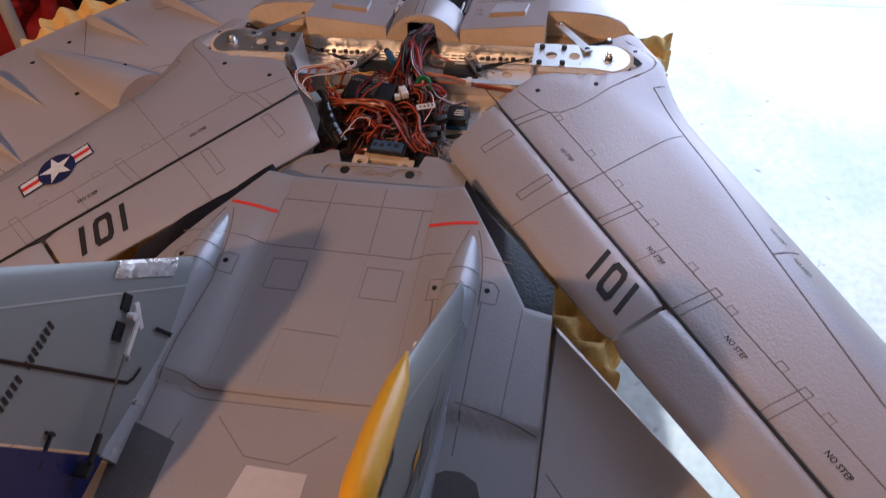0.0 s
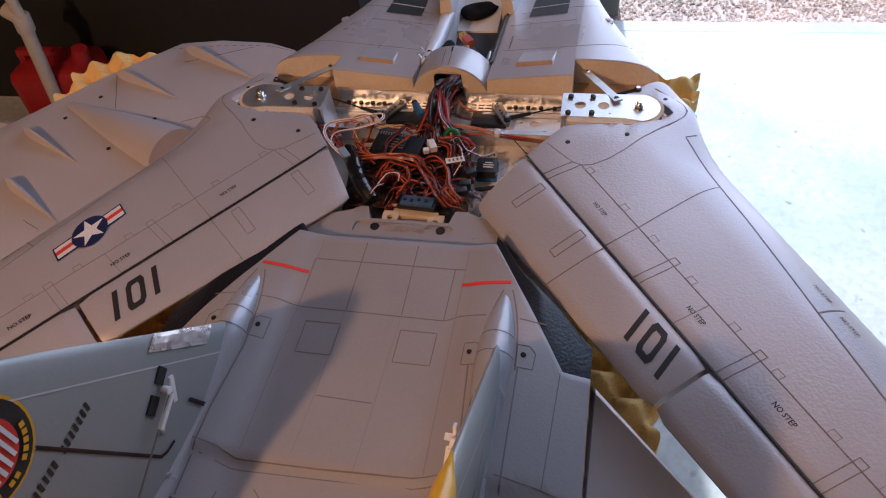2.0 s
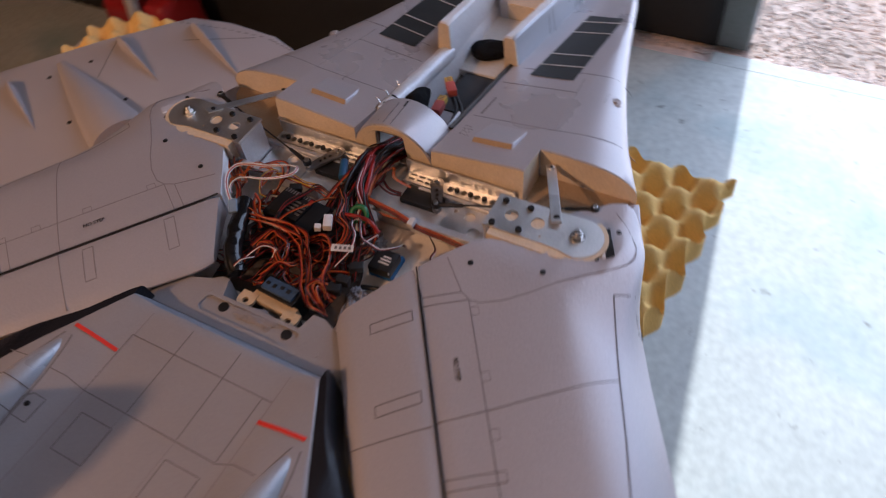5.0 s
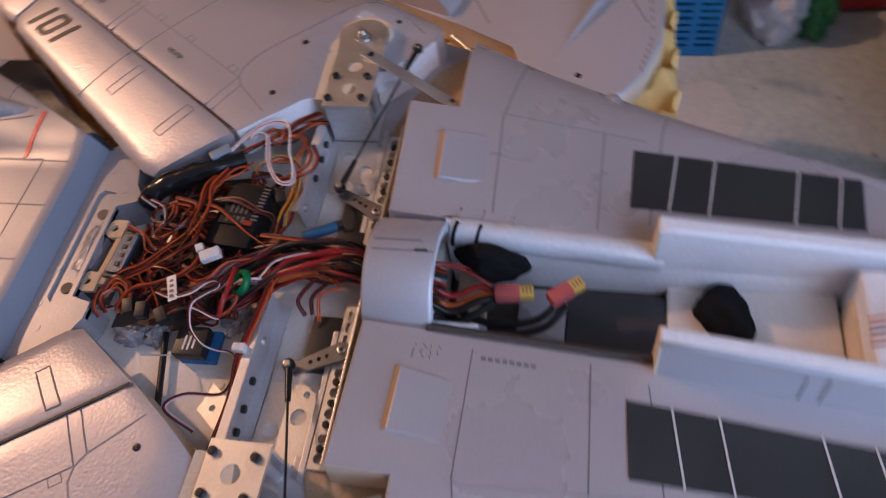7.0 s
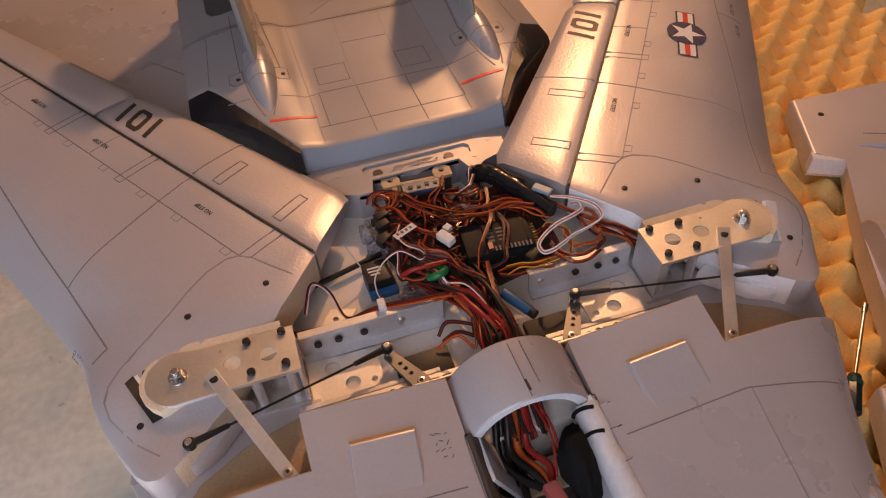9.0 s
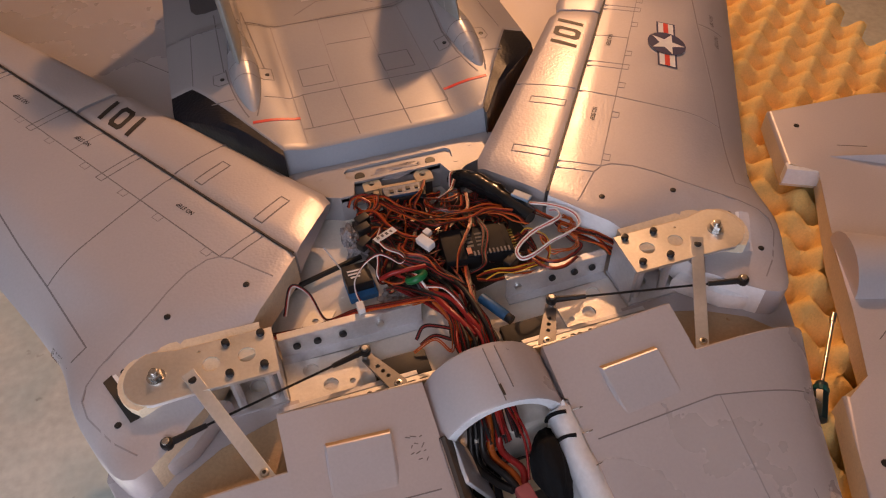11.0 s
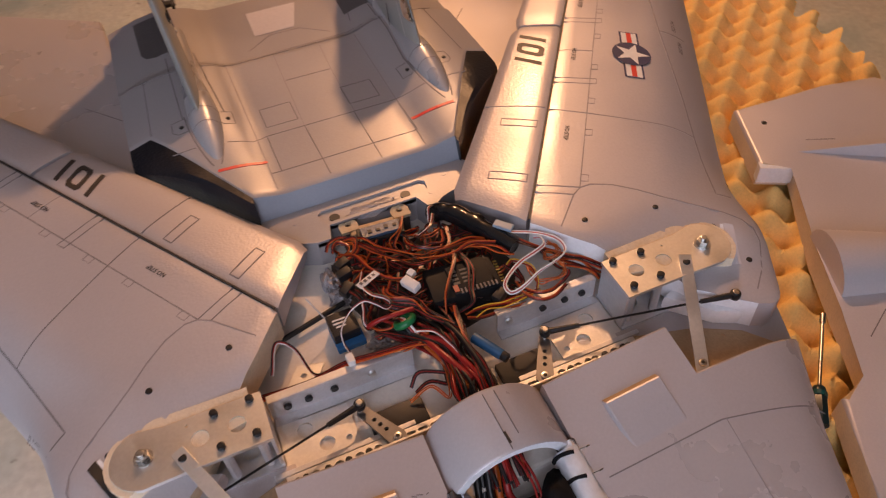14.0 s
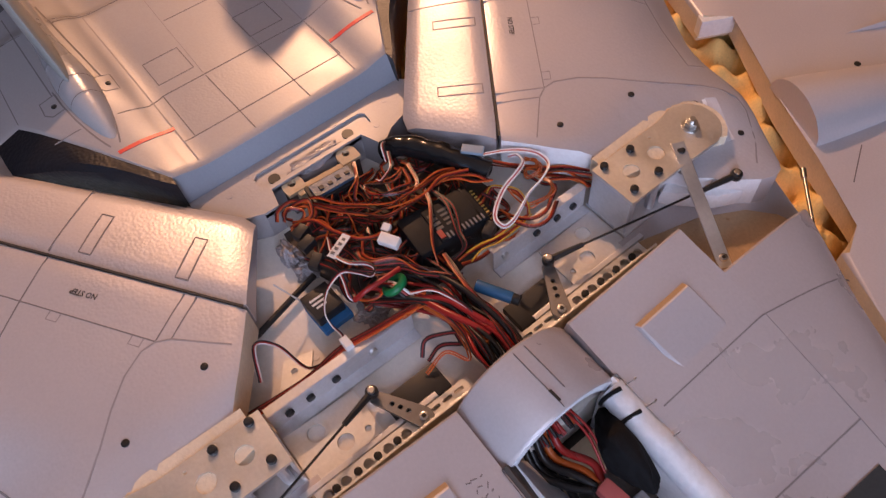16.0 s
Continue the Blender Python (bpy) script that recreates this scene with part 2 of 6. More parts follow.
def cyl_bm(a, b, r0, r1=None, n=16, bevel=0.0):
    """A round bar from a to b."""
    a, b = Vector(a), Vector(b)
    bm = bmesh.new()
    bmesh.ops.create_cone(bm, cap_ends=True, segments=n, radius1=r0, radius2=r0 if r1 is None else r1, depth=(b - a).length)
    if bevel:
        caps = [e for e in bm.edges if abs(e.verts[0].co.z - e.verts[1].co.z) < 1e-6]
        bmesh.ops.bevel(bm, geom=caps, offset=bevel, segments=2, affect="EDGES", profile=0.6)
    bm.transform(Matrix.Translation((a + b) / 2) @ (b - a).to_track_quat("Z", "Y").to_matrix().to_4x4())
    return bm


def merge(*bms):
    out = bmesh.new()
    for b in bms:
        me = bpy.data.meshes.new("tmp")
        b.to_mesh(me)
        b.free()
        out.from_mesh(me)
        bpy.data.meshes.remove(me)
    return out


def smooth_path(pts, n):
    """Points of a smooth curve through the given ones."""
    p = [Vector(q) for q in pts]
    p = [p[0] * 2 - p[1]] + p + [p[-1] * 2 - p[-2]]
    out = []
    for i in range(1, len(p) - 2):
        for k in range(n):
            t = k / n
            a, b, c, d = p[i - 1], p[i], p[i + 1], p[i + 2]
            out.append(0.5 * (2 * b + (c - a) * t + (2 * a - 5 * b + 4 * c - d) * t * t + (3 * b - a - 3 * c + d) * t ** 3))
    out.append(p[-2])
    return out


def tube_geo(path, r, sides=6, off=(0.0, 0.0), phase=0.0, turn=0.0):
    """A round wire along a path; off moves it sideways in the path's own frame, which rolls by turn at each step."""
    verts, faces = [], []
    n = len(path)
    side = None
    for i in range(n):
        d = (path[min(i + 1, n - 1)] - path[max(i - 1, 0)]).normalized()
        if side is None:
            side = d.cross(Vector((0.1, 0.2, 1))).normalized()
        side = (side - d * side.dot(d)).normalized()
        up = d.cross(side)
        q = phase + turn * i
        c = path[i] + side * (off[0] * math.cos(q)) + up * (off[1] + off[0] * math.sin(q))
        for k in range(sides):
            a = 2 * math.pi * k / sides
            verts.append(c + side * (r * math.cos(a)) + up * (r * math.sin(a)))
    for i in range(n - 1):
        for k in range(sides):
            a, b = i * sides + k, i * sides + (k + 1) % sides
            faces.append((a, b, b + sides, a + sides))
    faces.append(tuple(range(sides))[::-1])
    faces.append(tuple((n - 1) * sides + k for k in range(sides)))
    return verts, faces


def tube(name, pts, r, material, parent=None, label="", n=8, sides=8):
    v, f = tube_geo(smooth_path(pts, n), r, sides)
    return obj(name, v, f, material, parent, label, smooth=True)


def ribbon(name, pts, width, material, parent, surf, lift=0.0004, thick=0.0006, step=0.006, closed=False, label=""):
    """A thin strip along a line of (x, y) that lies on the surface surf(x, y) -> z."""
    p = [Vector(q) for q in pts]
    if closed:
        p.append(p[0])
    q = []
    for a, b in zip(p, p[1:]):
        k = max(1, int((b - a).length / step))
        q += [a + (b - a) * (i / k) for i in range(k)]
    q.append(p[-1])
    top, bot = [], []
    for i, c in enumerate(q):
        d = (q[min(i + 1, len(q) - 1)] - q[max(i - 1, 0)])
        d = d.normalized() if d.length > 1e-9 else Vector((1, 0))
        nrm = Vector((-d.y, d.x)) * width / 2
        row_t, row_b = [], []
        for s in (-1, 1):
            e = c + nrm * s
            z = surf(e.x, e.y)
            row_t.append((e.x, e.y, z + lift))
            row_b.append((e.x, e.y, z - thick))
        top.append(row_t)
        bot.append(row_b)
    v, f = shell(top, bot)
    return obj(name, v, f, material, parent, label)


def lettering(name, text, size, place, material, parent, label="", depth=0.0003, stretch=1.0, lean=0.0, bold=0.0):
    """Letters of the built-in font, laid by place(x, y) -> world point."""
    cu = bpy.data.curves.new("tmp_text", "FONT")
    cu.body, cu.size, cu.align_x, cu.align_y, cu.resolution_u = text, size, "CENTER", "CENTER", 2
    cu.shear = lean
    cu.offset = bold * size
    ob = new("tmp_text", cu)
    me = bpy.data.meshes.new_from_object(ob.evaluated_get(bpy.context.evaluated_depsgraph_get()))
    bpy.data.objects.remove(ob)
    bm = bmesh.new()
    bm.from_mesh(me)
    bpy.data.meshes.remove(me)
    for v in bm.verts:
        v.co = place(v.co.x * stretch, v.co.y)
    return part(name, bm, material, parent, label)


def lay(poly, place, material, name, parent, label="", sub=0):
    """A flat decal from a polygon of (a, b), laid by place(a, b)."""
    bm = bmesh.new()
    f = bm.faces.new([bm.verts.new((a, b, 0)) for a, b in poly])
    bmesh.ops.triangulate(bm, faces=[f])
    if sub:
        bmesh.ops.subdivide_edges(bm, edges=bm.edges[:], cuts=sub, use_grid_fill=True)
    for v in bm.verts:
        v.co = place(v.co.x, v.co.y)
    return part(name, bm, material, parent, label)


def circle(r, n=28, c=(0, 0)):
    return [(c[0] + r * math.cos(2 * math.pi * k / n), c[1] + r * math.sin(2 * math.pi * k / n)) for k in range(n)]


def star(r, n=5, inner=0.39):
    return [((r if k % 2 == 0 else r * inner) * math.sin(math.pi * k / n), (r if k % 2 == 0 else r * inner) * math.cos(math.pi * k / n)) for k in range(2 * n)]


def insignia(parent, place, r):
    """Navy disc with a white star and striped bars."""
    rd = lay([(-2 * r, -0.5 * r), (2 * r, -0.5 * r), (2 * r, 0.5 * r), (-2 * r, 0.5 * r)], lambda a, b: place(a, b, 0.0003), M_NAVY, "roundel", parent, "navy blue roundel with white star and striped bars", 3)
    for s in (-1, 1):
        x0, x1 = s * 0.9 * r, s * 1.92 * r
        lay([(x0, -0.4 * r), (x1, -0.4 * r), (x1, 0.4 * r), (x0, 0.4 * r)], lambda a, b: place(a, b, 0.0005), M_WHITE, "bar", rd, "", 2)
        lay([(x0, -0.13 * r), (x1, -0.13 * r), (x1, 0.13 * r), (x0, 0.13 * r)], lambda a, b: place(a, b, 0.0007), M_RED, "red_stripe", rd, "", 2)
    lay(circle(r), lambda a, b: place(a, b, 0.0009), M_NAVY, "disc", rd)
    lay(star(r * 0.93), lambda a, b: place(a, b, 0.0011), M_WHITE, "star", rd)


def bolt(name, parent, at, r, h, material, socket=True):
    bm = cyl_bm(at, (at[0], at[1], at[2] + h), r, n=12, bevel=r * 0.2)
    ob = part(name, bm, material, parent, smooth=True)
    if socket:
        part("socket", cyl_bm((at[0], at[1], at[2] + h - 0.0005), (at[0], at[1], at[2] + h + 0.0002), r * 0.5, n=6), M_PLASTIC, ob)
    return ob


def lerp(a, b, t):
    return a + (b - a) * t


def plate_bm(outline, holes, z0, z1):
    """A flat plate with round or long holes through it."""
    bm = bmesh.new()
    edges = []
    for loop in [outline] + holes:
        vs = [bm.verts.new((x, y, z0)) for x, y in loop]
        edges += [bm.edges.new((vs[i], vs[(i + 1) % len(vs)])) for i in range(len(vs))]
    bmesh.ops.triangle_fill(bm, use_beauty=True, use_dissolve=False, edges=edges)
    ex = bmesh.ops.extrude_face_region(bm, geom=bm.faces[:])
    bmesh.ops.translate(bm, vec=(0, 0, z1 - z0), verts=[g for g in ex["geom"] if isinstance(g, bmesh.types.BMVert)])
    return bm


def slot(cx, cy, length, width, angle=0.0, n=6):
    """Outline of a long hole with round ends."""
    pts = []
    for s, a0 in ((1, -90), (-1, 90)):
        for k in range(n + 1):
            a = radians(a0 + 180 * k / n)
            pts.append((s * (length - width) / 2 + width / 2 * math.cos(a), width / 2 * math.sin(a)))
    ca, sa = math.cos(radians(angle)), math.sin(radians(angle))
    return [(cx + ca * x - sa * y, cy + sa * x + ca * y) for x, y in pts]


# ---- the garage ----
FLOOR = -0.72
DOOR_Y = 1.262
def slab(name, x0, x1, y0, y1, z0, z1, material, label, bevel=0.0):
    ob = part(name, box_bm(((x0 + x1) / 2, (y0 + y1) / 2, (z0 + z1) / 2), (x1 - x0, y1 - y0, z1 - z0), bevel), material)
    return tagged(ob, label, "structure", kind="structure")


slab("floor", -3.2, 3.6, -3.2, DOOR_Y, FLOOR - 0.1, FLOOR, M_FLOOR, "pale stained concrete garage floor")
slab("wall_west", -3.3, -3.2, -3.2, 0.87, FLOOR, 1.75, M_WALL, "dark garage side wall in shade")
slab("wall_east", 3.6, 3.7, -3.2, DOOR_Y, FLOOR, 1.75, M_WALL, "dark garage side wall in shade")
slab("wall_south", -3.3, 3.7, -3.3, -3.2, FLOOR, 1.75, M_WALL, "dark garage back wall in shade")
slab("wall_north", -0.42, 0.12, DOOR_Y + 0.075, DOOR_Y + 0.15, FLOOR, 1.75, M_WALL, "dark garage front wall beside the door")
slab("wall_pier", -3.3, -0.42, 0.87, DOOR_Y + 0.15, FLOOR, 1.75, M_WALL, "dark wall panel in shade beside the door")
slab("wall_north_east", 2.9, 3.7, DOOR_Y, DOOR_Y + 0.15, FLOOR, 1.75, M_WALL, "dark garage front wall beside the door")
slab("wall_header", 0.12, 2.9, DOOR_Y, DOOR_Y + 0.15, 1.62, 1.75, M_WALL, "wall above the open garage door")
slab("ceiling", -3.3, 3.7, -3.3, DOOR_Y + 0.15, 1.75, 1.85, M_CEIL, "plain garage ceiling")
slab("door_jamb", 0.12, 0.198, DOOR_Y + 0.075, DOOR_Y + 0.16, FLOOR, 1.62, M_JAMB, "grey painted door jamb", 0.006)
slab("ground", -60, 60, DOOR_Y, 120, FLOOR - 0.25, FLOOR - 0.016, M_GRAVEL, "gravel ground outside the garage")
slab("threshold", 0.12, 3.6, DOOR_Y - 0.001, DOOR_Y + 0.05, FLOOR - 0.1, FLOOR + 0.001, M_FLOOR, "concrete edge at the garage door", 0.003)

# loose gravel by the door
rng = random.Random(5)
gv, gf = [], []
for _ in range(24000):
    x, y, r = rng.uniform(-0.1, 2.6), DOOR_Y + 0.05 + 1.0 * rng.random() ** 1.2, rng.uniform(0.004, 0.0075)
    o = len(gv)
    m = Euler((rng.uniform(-0.4, 0.4), rng.uniform(-0.4, 0.4), rng.uniform(0, 6))).to_matrix()
    for p in ((1, 0, 0), (-1, 0, 0), (0, 0.8, 0), (0, -0.8, 0), (0, 0, 0.45), (0, 0, -0.45)):
        q = m @ Vector(p) * r * rng.uniform(0.8, 1.2)
        gv.append((x + q.x, y + q.y, FLOOR - 0.012 + q.z))
    gf += [(o + a, o + b, o + c) for a, b, c in ((0, 2, 4), (2, 1, 4), (1, 3, 4), (3, 0, 4), (2, 0, 5), (1, 2, 5), (3, 1, 5), (0, 3, 5))]
tagged(obj("gravel", gv, gf, M_GRAVEL), "tan and pink loose gravel outside", "gravel", kind="stuff")
gr = M_GRAVEL.node_tree
isl = gr.nodes.new("ShaderNodeNewGeometry")
hs = gr.nodes.new("ShaderNodeHueSaturation")
old = gr.nodes["Principled BSDF"].inputs["Base Color"].links[0].from_socket
gr.links.new(old, hs.inputs["Color"])
mr = gr.nodes.new("ShaderNodeMapRange")
mr.inputs["To Min"].default_value, mr.inputs["To Max"].default_value = 0.75, 1.2
gr.links.new(isl.outputs["Random Per Island"], mr.inputs["Value"])
gr.links.new(mr.outputs[0], hs.inputs["Value"])
gr.links.new(hs.outputs[0], gr.nodes["Principled BSDF"].inputs["Base Color"])

# teal paint stains and dark specks on the floor
ft = M_FLOOR.node_tree
fb = ft.nodes["Principled BSDF"]
base = fb.inputs["Base Color"].links[0].from_socket
tcf = ft.nodes["Texture Coordinate"]
st = ft.nodes.new("ShaderNodeTexNoise")
st.inputs["Scale"].default_value = 2.6
st.inputs["Detail"].default_value = 5
ft.links.new(tcf.outputs["Object"], st.inputs["Vector"])
sr = ft.nodes.new("ShaderNodeMapRange")
sr.inputs["From Min"].default_value, sr.inputs["From Max"].default_value = 0.53, 0.72
sr.inputs["To Max"].default_value = 0.75
ft.links.new(st.outputs["Fac"], sr.inputs["Value"])
mx = ft.nodes.new("ShaderNodeMix")
mx.data_type = "RGBA"
mx.inputs["B"].default_value = (0.30, 0.44, 0.45, 1)
ft.links.new(sr.outputs[0], mx.inputs["Factor"])
ft.links.new(base, mx.inputs["A"])
sp = ft.nodes.new("ShaderNodeTexNoise")
sp.inputs["Scale"].default_value = 28
sp.inputs["Detail"].default_value = 3
ft.links.new(tcf.outputs["Object"], sp.inputs["Vector"])
spr = ft.nodes.new("ShaderNodeMapRange")
spr.inputs["From Min"].default_value, spr.inputs["From Max"].default_value = 0.68, 0.76
spr.inputs["To Max"].default_value = 0.6
ft.links.new(sp.outputs["Fac"], spr.inputs["Value"])
mx2 = ft.nodes.new("ShaderNodeMix")
mx2.data_type = "RGBA"
mx2.inputs["B"].default_value = (0.14, 0.13, 0.11, 1)
ft.links.new(spr.outputs[0], mx2.inputs["Factor"])
ft.links.new(mx.outputs["Result"], mx2.inputs["A"])
ft.links.new(mx2.outputs["Result"], fb.inputs["Base Color"])

# ---- table and the egg-crate foam on it ----
EGG_TOP = -0.125
table = thing("table", (-0.2, -0.2, FLOOR), "plain folding table under the foam mat", "table")
part("tabletop", box_bm((-0.20, -0.22, -0.20), (0.86, 0.78, 0.03), 0.005), M_TABLE, table)
for sx in (-0.56, 0.16):
    for sy in (-0.56, 0.12):
        part("leg", cyl_bm((sx, sy, FLOOR), (sx, sy, -0.21), 0.014, n=12), M_ALUD, table)


def egg(x, y):
    """Height of the egg-crate foam: soft peaks, deeper round pits."""
    a = math.sin(math.pi * (x - 0.2137) / 0.0305) * math.sin(math.pi * (y - 0.1957) / 0.0275)
    sag = 0.024 * min(1, max(0, (y - 0.08) / 0.15)) * min(1, max(0, (x - 0.10) / 0.15))
    return EGG_TOP - 0.014 - sag + (0.014 * a if a > 0 else 0.031 * a)


NX, NY = 270, 236
ids, ev, ef = {}, [], []
for i in range(NX + 1):
    for j in range(NY + 1):
        u, v = i / NX, j / NY
        x0 = lerp(-0.64, 0.33, u)
        y = lerp(-0.70, 0.281 - 6 * max(0, -0.56 - x0) ** 2 + 0.004 * math.sin(x0 * 103), v)
        x = lerp(-0.672 + 0.2 * min(y, 0) + 0.008 * math.sin(y * 114), 0.283 + 0.1 * y + 0.006 * math.sin(y * 114), u)
        ids[i, j] = len(ev)
        ev.append((x, y, egg(x, y)))
nt_ = len(ev)
ev += [(x, y, -0.184) for x, y, z in ev]
for (i, j), a in ids.items():
    q = [ids.get((i + 1, j)), ids.get((i + 1, j + 1)), ids.get((i, j + 1))]
    if None not in q:
        ef.append((a, q[0], q[1], q[2]))
count = {}
for f in ef:
    for a, b in zip(f, f[1:] + f[:1]):
        count[(a, b)] = 1
sides_ = [(a, b) for a, b in count if (b, a) not in count]
ef2 = [tuple(nt_ + v for v in f[::-1]) for f in ef] + [(b, a, nt_ + a, nt_ + b) for a, b in sides_]
tagged(obj("foam_mat", ev, ef + ef2, M_EGG, smooth=True), "yellow egg-crate foam mat lying on the table", "foam mat")

# ---- the model airplane ----
plane = thing("model_airplane", (0, 0, -0.13), "large grey foam model jet with swing wings lying on foam", "model airplane")

# rear body: flat centre deck between two round nacelles
PROF = [(0.0, 0.003), (0.068, 0.003), (0.078, 0.0055), (0.088, 0.0105), (0.10, 0.0145), (0.115, 0.017), (0.133, 0.0165), (0.155, 0.0125), (0.175, 0.0065), (0.190, 0.002)]
PX, PZ = [p[0] for p in PROF], [p[1] for p in PROF]


def rear_z(x, y):
    z = float(np.interp(abs(x), PX, PZ))
    z = 0.003 + (z - 0.003) * (1 - 0.45 * min(1, max(0, (y + 0.325) / 0.075)))
    if y < -0.440:
        z -= 0.0035 * min(1, (-0.440 - y) / 0.006)
    if y < -0.45:
        z -= 0.10 * (-0.45 - y) ** 1.3
    return z


def front_y(x):
    a = abs(x)
    return -0.2 if a < 0.0971 else float(np.interp(a, [0.097, 0.124, 0.190], [-0.198, -0.240, -0.308]))


def ramp_w(x):
    a = abs(x)
    return 0.0105 if a < 0.0971 else front_y(x) - float(np.interp(a, [0.097, 0.168, 0.190], [-0.2105, -0.338, -0.338]))


XS = sorted(set([s * p for p in (0, 0.02, 0.04, 0.06, 0.068, 0.073, 0.078, 0.083, 0.088, 0.094, 0.097, 0.103, 0.109, 0.115, 0.121, 0.127, 0.133, 0.14, 0.147, 0.155, 0.161, 0.168, 0.175, 0.182, 0.190) for s in (-1, 1)]))
YB = -0.60
top, bot = [], []
for x in XS:
    y0 = front_y(x) - ramp_w(x)
    ys = [y0 - 0.003] + [lerp(y0 - 0.003, YB, k / 60) for k in range(1, 61)]
    top.append([(x, y0, rear_z(x, y0) - 0.0012)] + [(x, y, rear_z(x, y)) for y in ys])
    bot.append([(x, y0, -0.11)] + [(x, y, -0.11) for y in ys])
v, f = shell(top, bot)
obj("rear_body", v, f, M_REAR, plane, "grey centre deck and engine nacelles", smooth=True)


def ramp_piece(name, xs, material, label):
    t, b = [], []
    for x in xs:
        y0, w = front_y(x), ramp_w(x)
        zt = rear_z(x, y0 - w) - 0.0012
        if abs(x) <= 0.0971 and material is M_RAMP:
            t.append([(x, y0, -0.034), (x, y0, -0.018), (x, y0 - w * 0.15, -0.012), (x, y0 - w * 0.85, zt - 0.002), (x, y0 - w - 0.0002, zt)])
        else:
            t.append([(x, y0 + 0.004, -0.034), (x, y0 + 0.003, -0.012), (x, y0 + 0.0005, zt - 0.0035), (x, y0 - w * 0.18, zt + 0.0004), (x, y0 - w - 0.0002, zt + 0.0004)])
        b.append([(x, y0 - 0.0001, -0.05)] * 1 + [(x, y0 - w * 0.05, -0.05), (x, y0 - w * 0.3, -0.05), (x, y0 - w * 0.9, -0.05), (x, y0 - w - 0.0001, -0.05)])
    vv, ff = shell(t, b)
    return obj(name, vv, ff, material, plane, label, smooth=True)


ramp_piece("front_ramp", [x for x in XS if abs(x) <= 0.097], M_RAMP, "blue-grey bevelled step at the front of the deck")
for s in (-1, 1):
    ramp_piece("wing_seal", sorted([x for x in XS if 0.097 <= s * x <= 0.1901]), M_BLACK, "glossy black slanted wing seal")


def rline(pts, w=0.0009, m=M_LINE, name="panel_line"):
    ribbon(name, [(x + 0.0015, y - 0.002) for x, y in pts], w, m, plane, rear_z, lift=0.0002, step=0.004)


for pts in ([(-0.073, -0.239), (0.071, -0.239)], [(-0.105, -0.294), (-0.090, -0.293), (-0.073, -0.295), (0.062, -0.296), (0.076, -0.291), (0.099, -0.292)], [(-0.028, -0.215), (-0.027, -0.294)], [(0.022, -0.215), (0.024, -0.294)], [(0.062, -0.240), (0.062, -0.295)], [(-0.073, -0.239), (-0.072, -0.294)],
            [(-0.028, -0.380), (0.020, -0.381)], [(-0.125, -0.432), (-0.109, -0.434), (-0.090, -0.436), (-0.075, -0.441), (-0.009, -0.440), (0.065, -0.437), (0.098, -0.433)], [(-0.125, -0.441), (-0.105, -0.443), (-0.076, -0.449), (-0.007, -0.447), (0.067, -0.444), (0.098, -0.440)],
            [(-0.053, -0.461), (-0.023, -0.488), (0.012, -0.489), (0.042, -0.463)], [(0.165, -0.339), (0.160, -0.436)], [(0.126, -0.431), (0.164, -0.436), (0.187, -0.442)], [(-0.165, -0.339), (-0.160, -0.436)], [(-0.126, -0.431), (-0.187, -0.442)],
            [(0.128, -0.294), (0.150, -0.296)], [(-0.128, -0.294), (-0.150, -0.296)], [(-0.080, -0.468), (-0.090, -0.530)]):
    rline(pts)
for pts in ([(-0.028, -0.296), (-0.029, -0.374), (-0.032, -0.431)], [(0.024, -0.297), (0.022, -0.377), (0.020, -0.438)]):
    rline(pts, 0.0006, M_LINE2)
for s in (-1, 1):
    # faint strip painted along the deck crease, where light meets shade
    rline([(s * 0.0715, -0.215), (s * 0.0720, -0.30), (s * 0.0735, -0.434)], 0.0011, M_LINE2)
    rline([(s * 0.092, -0.341), (s * 0.097, -0.409), (s * 0.101, -0.47)] if s > 0 else [(-0.1005, -0.343), (-0.1060, -0.408), (-0.1065, -0.478)], 0.0014)
    rline([(s * 0.132, -0.341), (s * 0.131, -0.470)], 0.0012)
for cx in (-0.0435, 0.0430):
    rline([(cx - 0.016, -0.3095), (cx + 0.016, -0.3095), (cx + 0.016, -0.3415), (cx - 0.016, -0.3415), (cx - 0.016, -0.3095)], 0.0009)
for s in (-1, 1):
    ribbon("red_line", [(s * 0.0725, -0.2585), (s * 0.095, -0.2575), (s * 0.117, -0.2565)], 0.0034, M_RED, plane, rear_z, lift=0.0005, step=0.004, label="thin red warning line")
    for sx, sy in ((0.0925 if s > 0 else 0.0955, -0.3315 if s > 0 else -0.3265), (0.1365, -0.3315 if s > 0 else -0.3265)):
        rline([(s * (sx - 0.007), sy - 0.010), (s * (sx + 0.007), sy - 0.010), (s * (sx + 0.008), sy + 0.005), (s * (sx + 0.003), sy + 0.011), (s * (sx - 0.007), sy + 0.011), (s * (sx - 0.007), sy - 0.010)], 0.0009)
        bolt("screw", plane, (s * sx, sy, rear_z(sx, sy) - 0.0005), 0.0024, 0.0012, M_BOLT)
lay([(-0.017, -0.496), (0.030, -0.496), (0.028, -0.56), (-0.034, -0.56)], lambda a, b: Vector((a, b, rear_z(a, b) + 0.0006)), M_TAPEP, "pale_patch", plane, "pale tape patch", 3)

